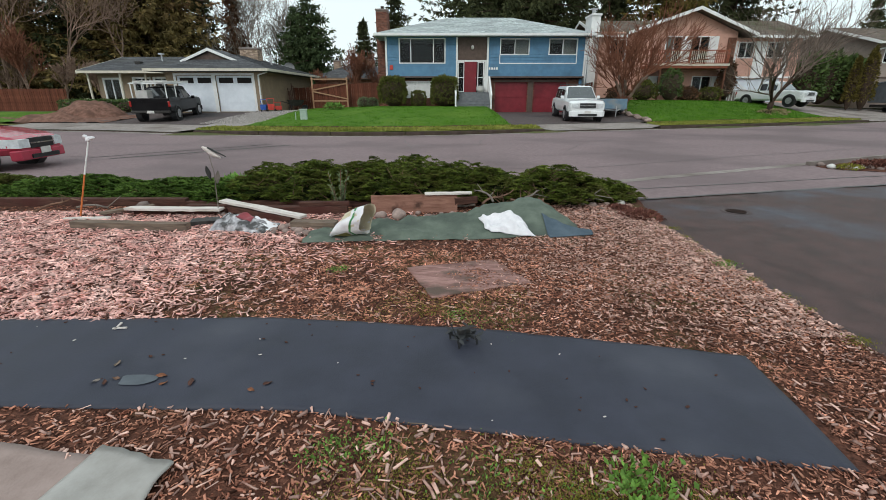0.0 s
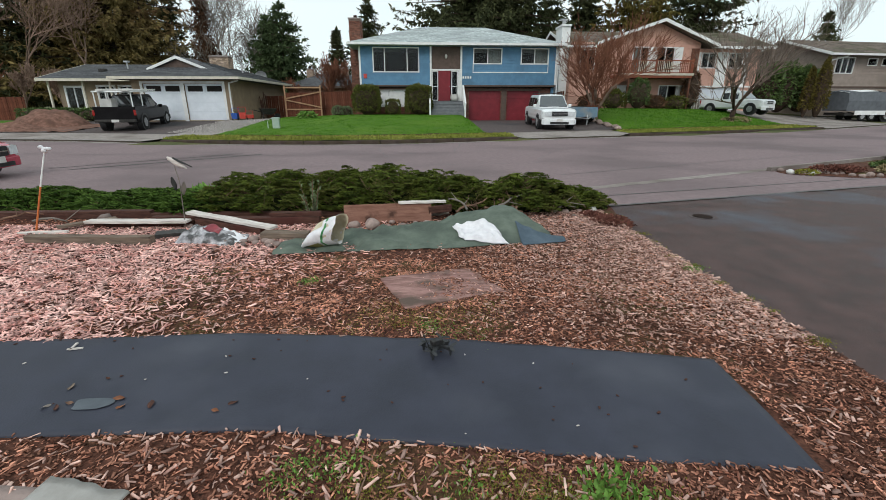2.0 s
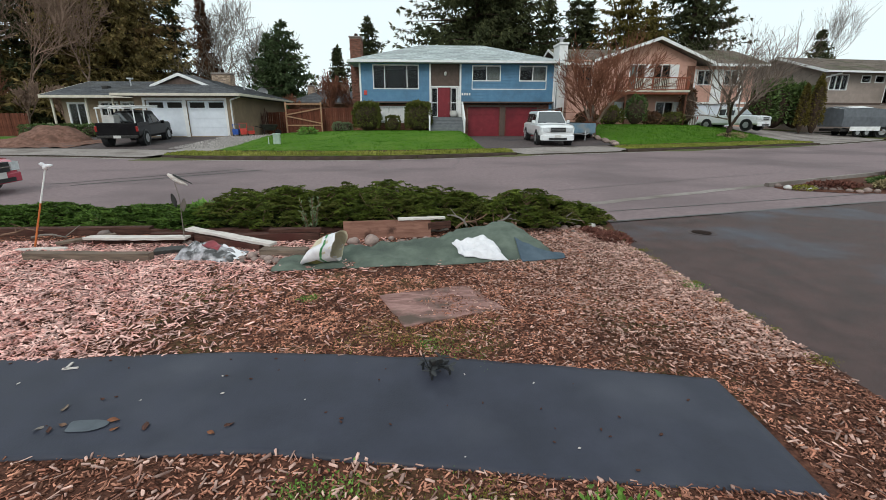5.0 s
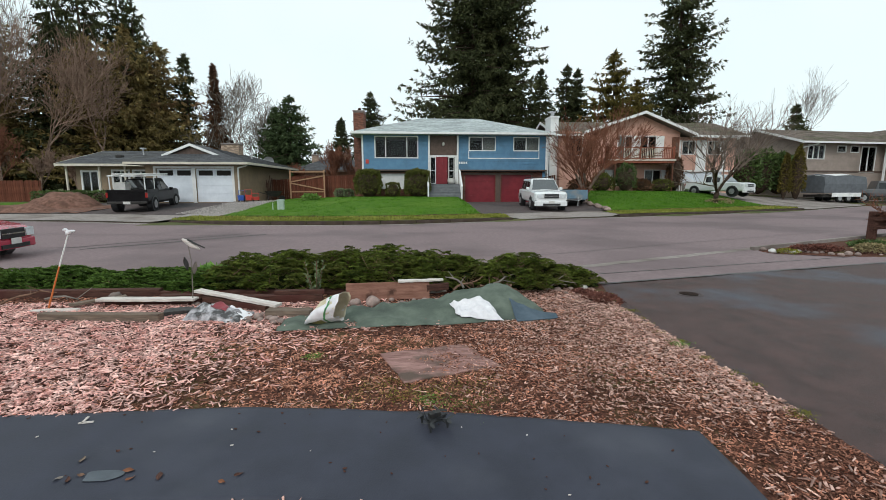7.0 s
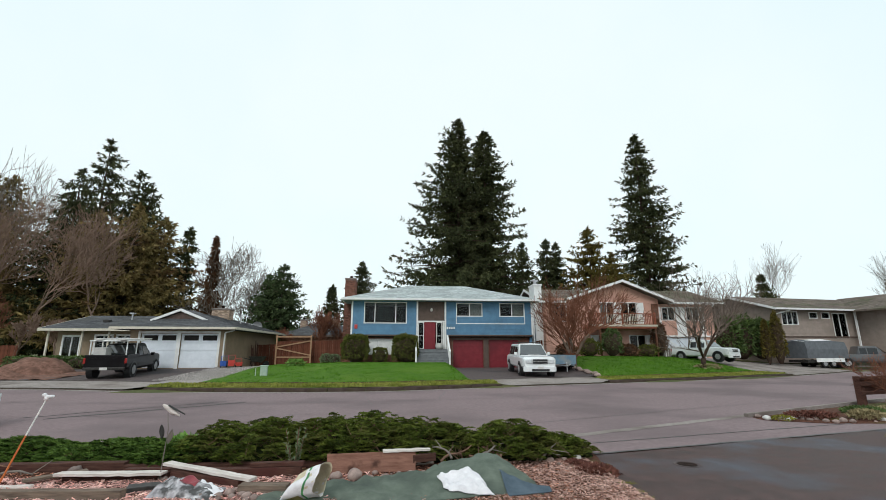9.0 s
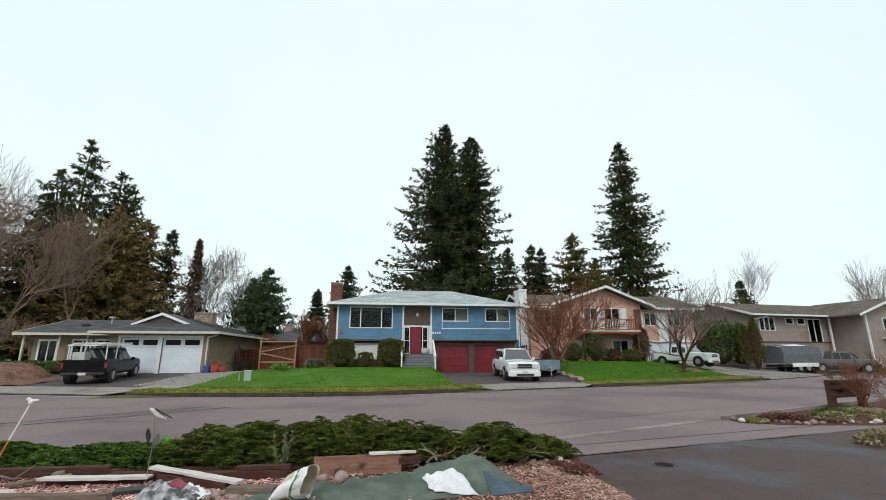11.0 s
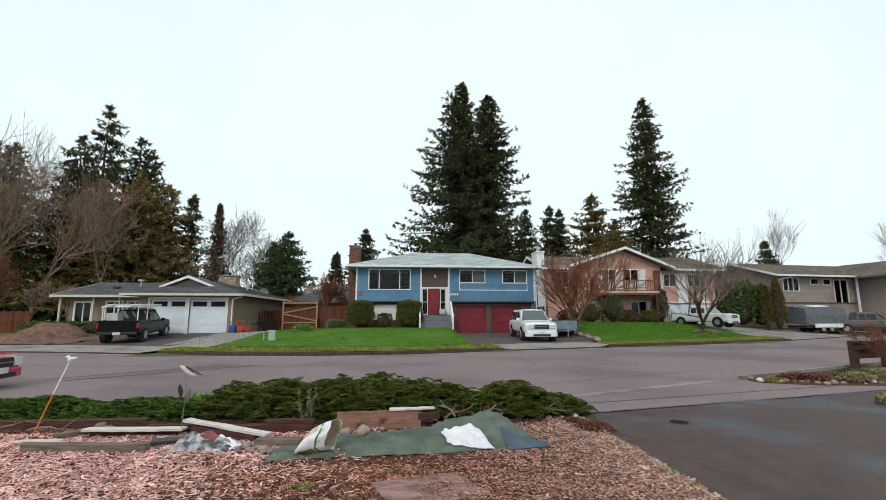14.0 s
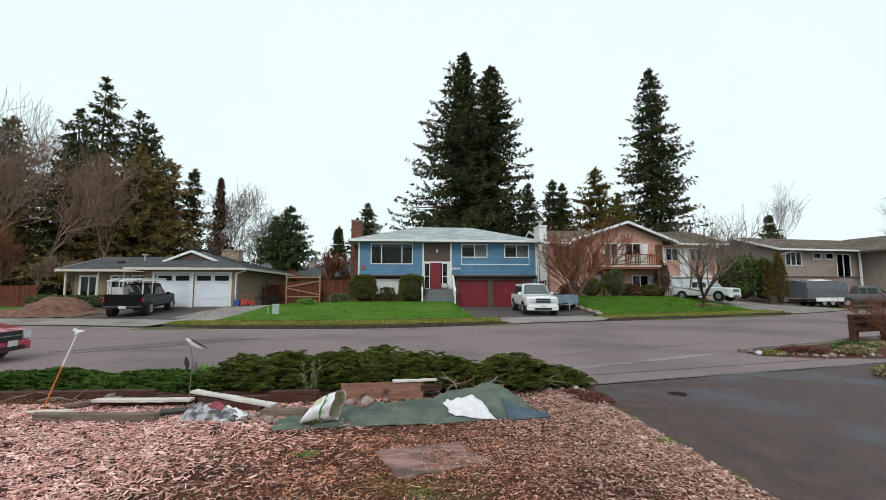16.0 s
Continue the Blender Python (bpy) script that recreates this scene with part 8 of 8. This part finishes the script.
# garden stake with a metal bird
BIRD = 1.25
bs = thing("bird_stake", pose(-3.0, 6.36, 0.0), "thin metal garden stake with leaves and a bird on top", "garden ornament")
part("stem", Geo().path([(0, 0, 0), (0.015, 0, 0.35), (0.03, 0, 0.62), (0.0, 0, 0.83)], [0.007, 0.006, 0.005, 0.005], 6), M["pale_twig"], bs)
part("bird", Geo().loft([[(x * BIRD, BIRD * r * math.cos(a), 0.9 + BIRD * (-0.6 * (x + 0.02) + r * 1.1 * math.sin(a))) for a in np.linspace(0, 6.283, 9)[:-1]] for x, r in ((-0.06, 0.004), (-0.045, 0.018), (-0.02, 0.022), (0.0, 0.03), (0.04, 0.034), (0.08, 0.02), (0.12, 0.008))]), M["timber_pale"], bs, "pale bird figure with dark wing", smooth=True)
part("wing", Geo().loft([[(x * BIRD, y * BIRD, 0.9 + BIRD * (-0.55 * (x + 0.02) + z)) for y, z in ((-w_, 0.028), (0, 0.04), (w_, 0.028))] for x, w_ in ((0.0, 0.02), (0.06, 0.032), (0.12, 0.012), (0.17, 0.003))], closed=False, caps=False), M["dark_metal"], bs)
for x, z, s, mt in ((-0.03, 0.52, 1, "dark_metal"), (0.05, 0.46, -1, "pale_twig")):
    part("metal_leaf", Geo().sheet(lambda u, v, x=x, z=z, s=s: (x - s * 0.0 + (v - 0.5) * 0.05 * math.sin(math.pi * u) - s * 0.03 * u + 0.0, (v - 0.5) * 0.03, z + 0.17 * u), 8, 3), M[mt], bs, smooth=True)

# leaning marker pole
mp_ = thing("marker_pole", pose(-4.83, 6.3, 0.0), "leaning orange and white marker pole with a white tip", "pole")
top = Vector((0.36, 0.03, 1.02))
part("lower_pole", Geo().tube((0, 0, -0.02), top * 0.58, 0.011, 0.01, 8), M["orange"], mp_)
part("upper_pole", Geo().tube(top * 0.58, top, 0.01, 0.009, 8), M["white"], mp_)
part("tip", Geo().blob(top + Vector((0.0, 0, 0.01)), (0.035, 0.025, 0.035), 3, 0.5, 8, 6).blob(top + Vector((0.045, 0, 0.025)), (0.045, 0.025, 0.02), 5, 0.4, 8, 6).blob(top + Vector((-0.035, 0, 0.045)), (0.03, 0.02, 0.025), 6, 0.4, 8, 6), M["white_bag"], mp_, "knotted white ribbon", smooth=True)

# dry heather at the bed's corner, drain in the driveway
leafy("heather_clump", 2.66, 6.4, 0.0, 0.26, 0.32, 0.03, 1100, 0.05, "heather", "low reddish-brown dry heather", 40, core=False, category="plant")
leafy("heather_clump", 2.52, 6.75, 0.0, 0.14, 0.15, 0.025, 400, 0.05, "heather", "low reddish-brown dry heather", 41, core=False, category="plant")
dn = thing("drain_cover", pose(4.12, 6.64, 0.012), "round rusty iron drain cover in the driveway", "drain cover")
ring_ = [[(r * math.cos(2 * math.pi * i / 28), r * math.sin(2 * math.pi * i / 28), z) for i in range(28)] for r, z in ((0.2, -0.01), (0.19, 0.006), (0.15, 0.006), (0.145, -0.02))]
part("collar", Geo().loft(ring_, caps=False), M["drive_far"], dn, smooth=True)
part("lid", Geo().tube((0, 0, -0.02), (0, 0, 0.0), 0.143, None, 28), M["rust"], dn)
for i in range(-3, 4):
    w_ = math.sqrt(0.125 ** 2 - (i * 0.036) ** 2)
    part("grate_bar", Geo().box(-w_, i * 0.036 - 0.009, 0.0, w_, i * 0.036 + 0.009, 0.007), M["rust"], dn)

# ---- planted island across the driveway
def isl_front(x):
    return float(np.interp(x, [8.5, 9.5, 12, 18, 30], [10.5, 9.9, 9.6, 9.9, 12.0]))
def isl_fn(u, v):
    x = 8.55 + 20 * u
    f, b = isl_front(x), near_edge(x) - 0.15
    y = f + (b - f) * v
    return (x, y, 0.012 + 0.05 * math.sin(math.pi * min(1, v)) * min(1, (x - 8.5) / 0.8) + 0.02 * noise.noise(Vector((x * 2, y * 2, 0))))
structure("island_bed", Geo().sheet(isl_fn, 60, 16), M["mulch_base"], "low planted island of soil and gravel", "ground", smooth=True)
structure("island_kerb", Geo().loft([[(8.5 + 21 * u, near_edge(8.5 + 21 * u) + dy, z) for dy, z in ((-0.12, 0.0), (-0.12, 0.1), (0.02, 0.09), (0.03, 0.0))] for u in np.linspace(0, 1, 30)]), M["concrete"], "low concrete kerb round the island", "kerb")
r_ = np.random.default_rng(14)
for i in range(60):
    u = r_.random() ** 1.3
    x = 8.65 + 8.5 * u
    y = isl_front(x) + abs(r_.normal(0, 0.25)) + 0.05
    stone(x, y, r_.uniform(0.04, 0.1), 120 + i, z=0.0, label="pale rounded stone edging the island", mat="pot" if i % 4 == 0 else "stone", grp="island stones")
for i, (x, y, rx, ry, rz, mt) in enumerate([(9.75, 10.5, 0.6, 0.3, 0.05, "heather"), (11.7, 11.0, 0.5, 0.3, 0.07, "laurel"), (13.0, 11.2, 0.9, 0.4, 0.05, "straw"), (14.6, 11.0, 0.9, 0.4, 0.06, "straw"), (10.9, 10.2, 0.4, 0.2, 0.08, "straw"), (12.5, 10.1, 0.6, 0.3, 0.08, "straw")]):
    leafy("ground_cover", x, y, 0.06, rx, ry, rz, 1100, 0.07, mt, "low dry ground cover on the island", 140 + i, category="plant", group="ground cover", core=False)
leafy("ground_cover", 8.9, 10.35, 0.02, 0.25, 0.15, 0.04, 260, 0.06, "moss", "yellow-green moss at the island's tip", 150, category="plant", group="ground cover", core=False)
for i, (x, y) in enumerate([(9.3, 7.7), (10.2, 7.5), (11.2, 7.9)]):
    leafy("ground_cover", x, y, 0.0, 0.6, 0.3, 0.1, 900, 0.09, "heather" if i else "straw", "dry reddish plants and straw at the driveway's edge", 160 + i, category="plant", group="ground cover", core=False)
sg = thing("wooden_rail", pose(13.55, 12.7, 0.05, 0, 0, 14), "weathered dark wooden post-and-rail stand", "wooden rail")
for x in (0.0, 1.5):
    part("post", Geo().box(x - 0.09, -0.09, -0.1, x + 0.09, 0.09, 0.82), M["timber_dark"], sg, bevel=0.015)
for z, w_ in ((0.3, 0.1), (0.55, 0.12), (0.72, 0.1)):
    part("rail", Geo().box(-0.18, -0.15, z, 1.7, -0.1, z + w_), M["timber_dark"], sg, bevel=0.01)
part("panel", Geo().box(0.1, -0.04, 0.34, 1.4, 0.04, 0.78), M["timber_dark"], sg)
bare_tree("twiggy_shrub", 14.15, 12.25, 2.0, "leafless reddish-brown twiggy shrub before a wooden rail", 171, "red_twig", 0.03, 0.75, 4, first=0.08, up=0.35, min_r=0.005, limb=0.3, stems=5, z0=0.05, wide=1.2, group="bare shrubs")
bare_tree("twiggy_shrub", 14.9, 12.2, 1.7, "leafless reddish-brown twiggy shrub before a wooden rail", 173, "red_twig", 0.025, 0.75, 3, first=0.08, up=0.35, min_r=0.005, limb=0.3, stems=5, z0=0.05, wide=1.2, group="bare shrubs")
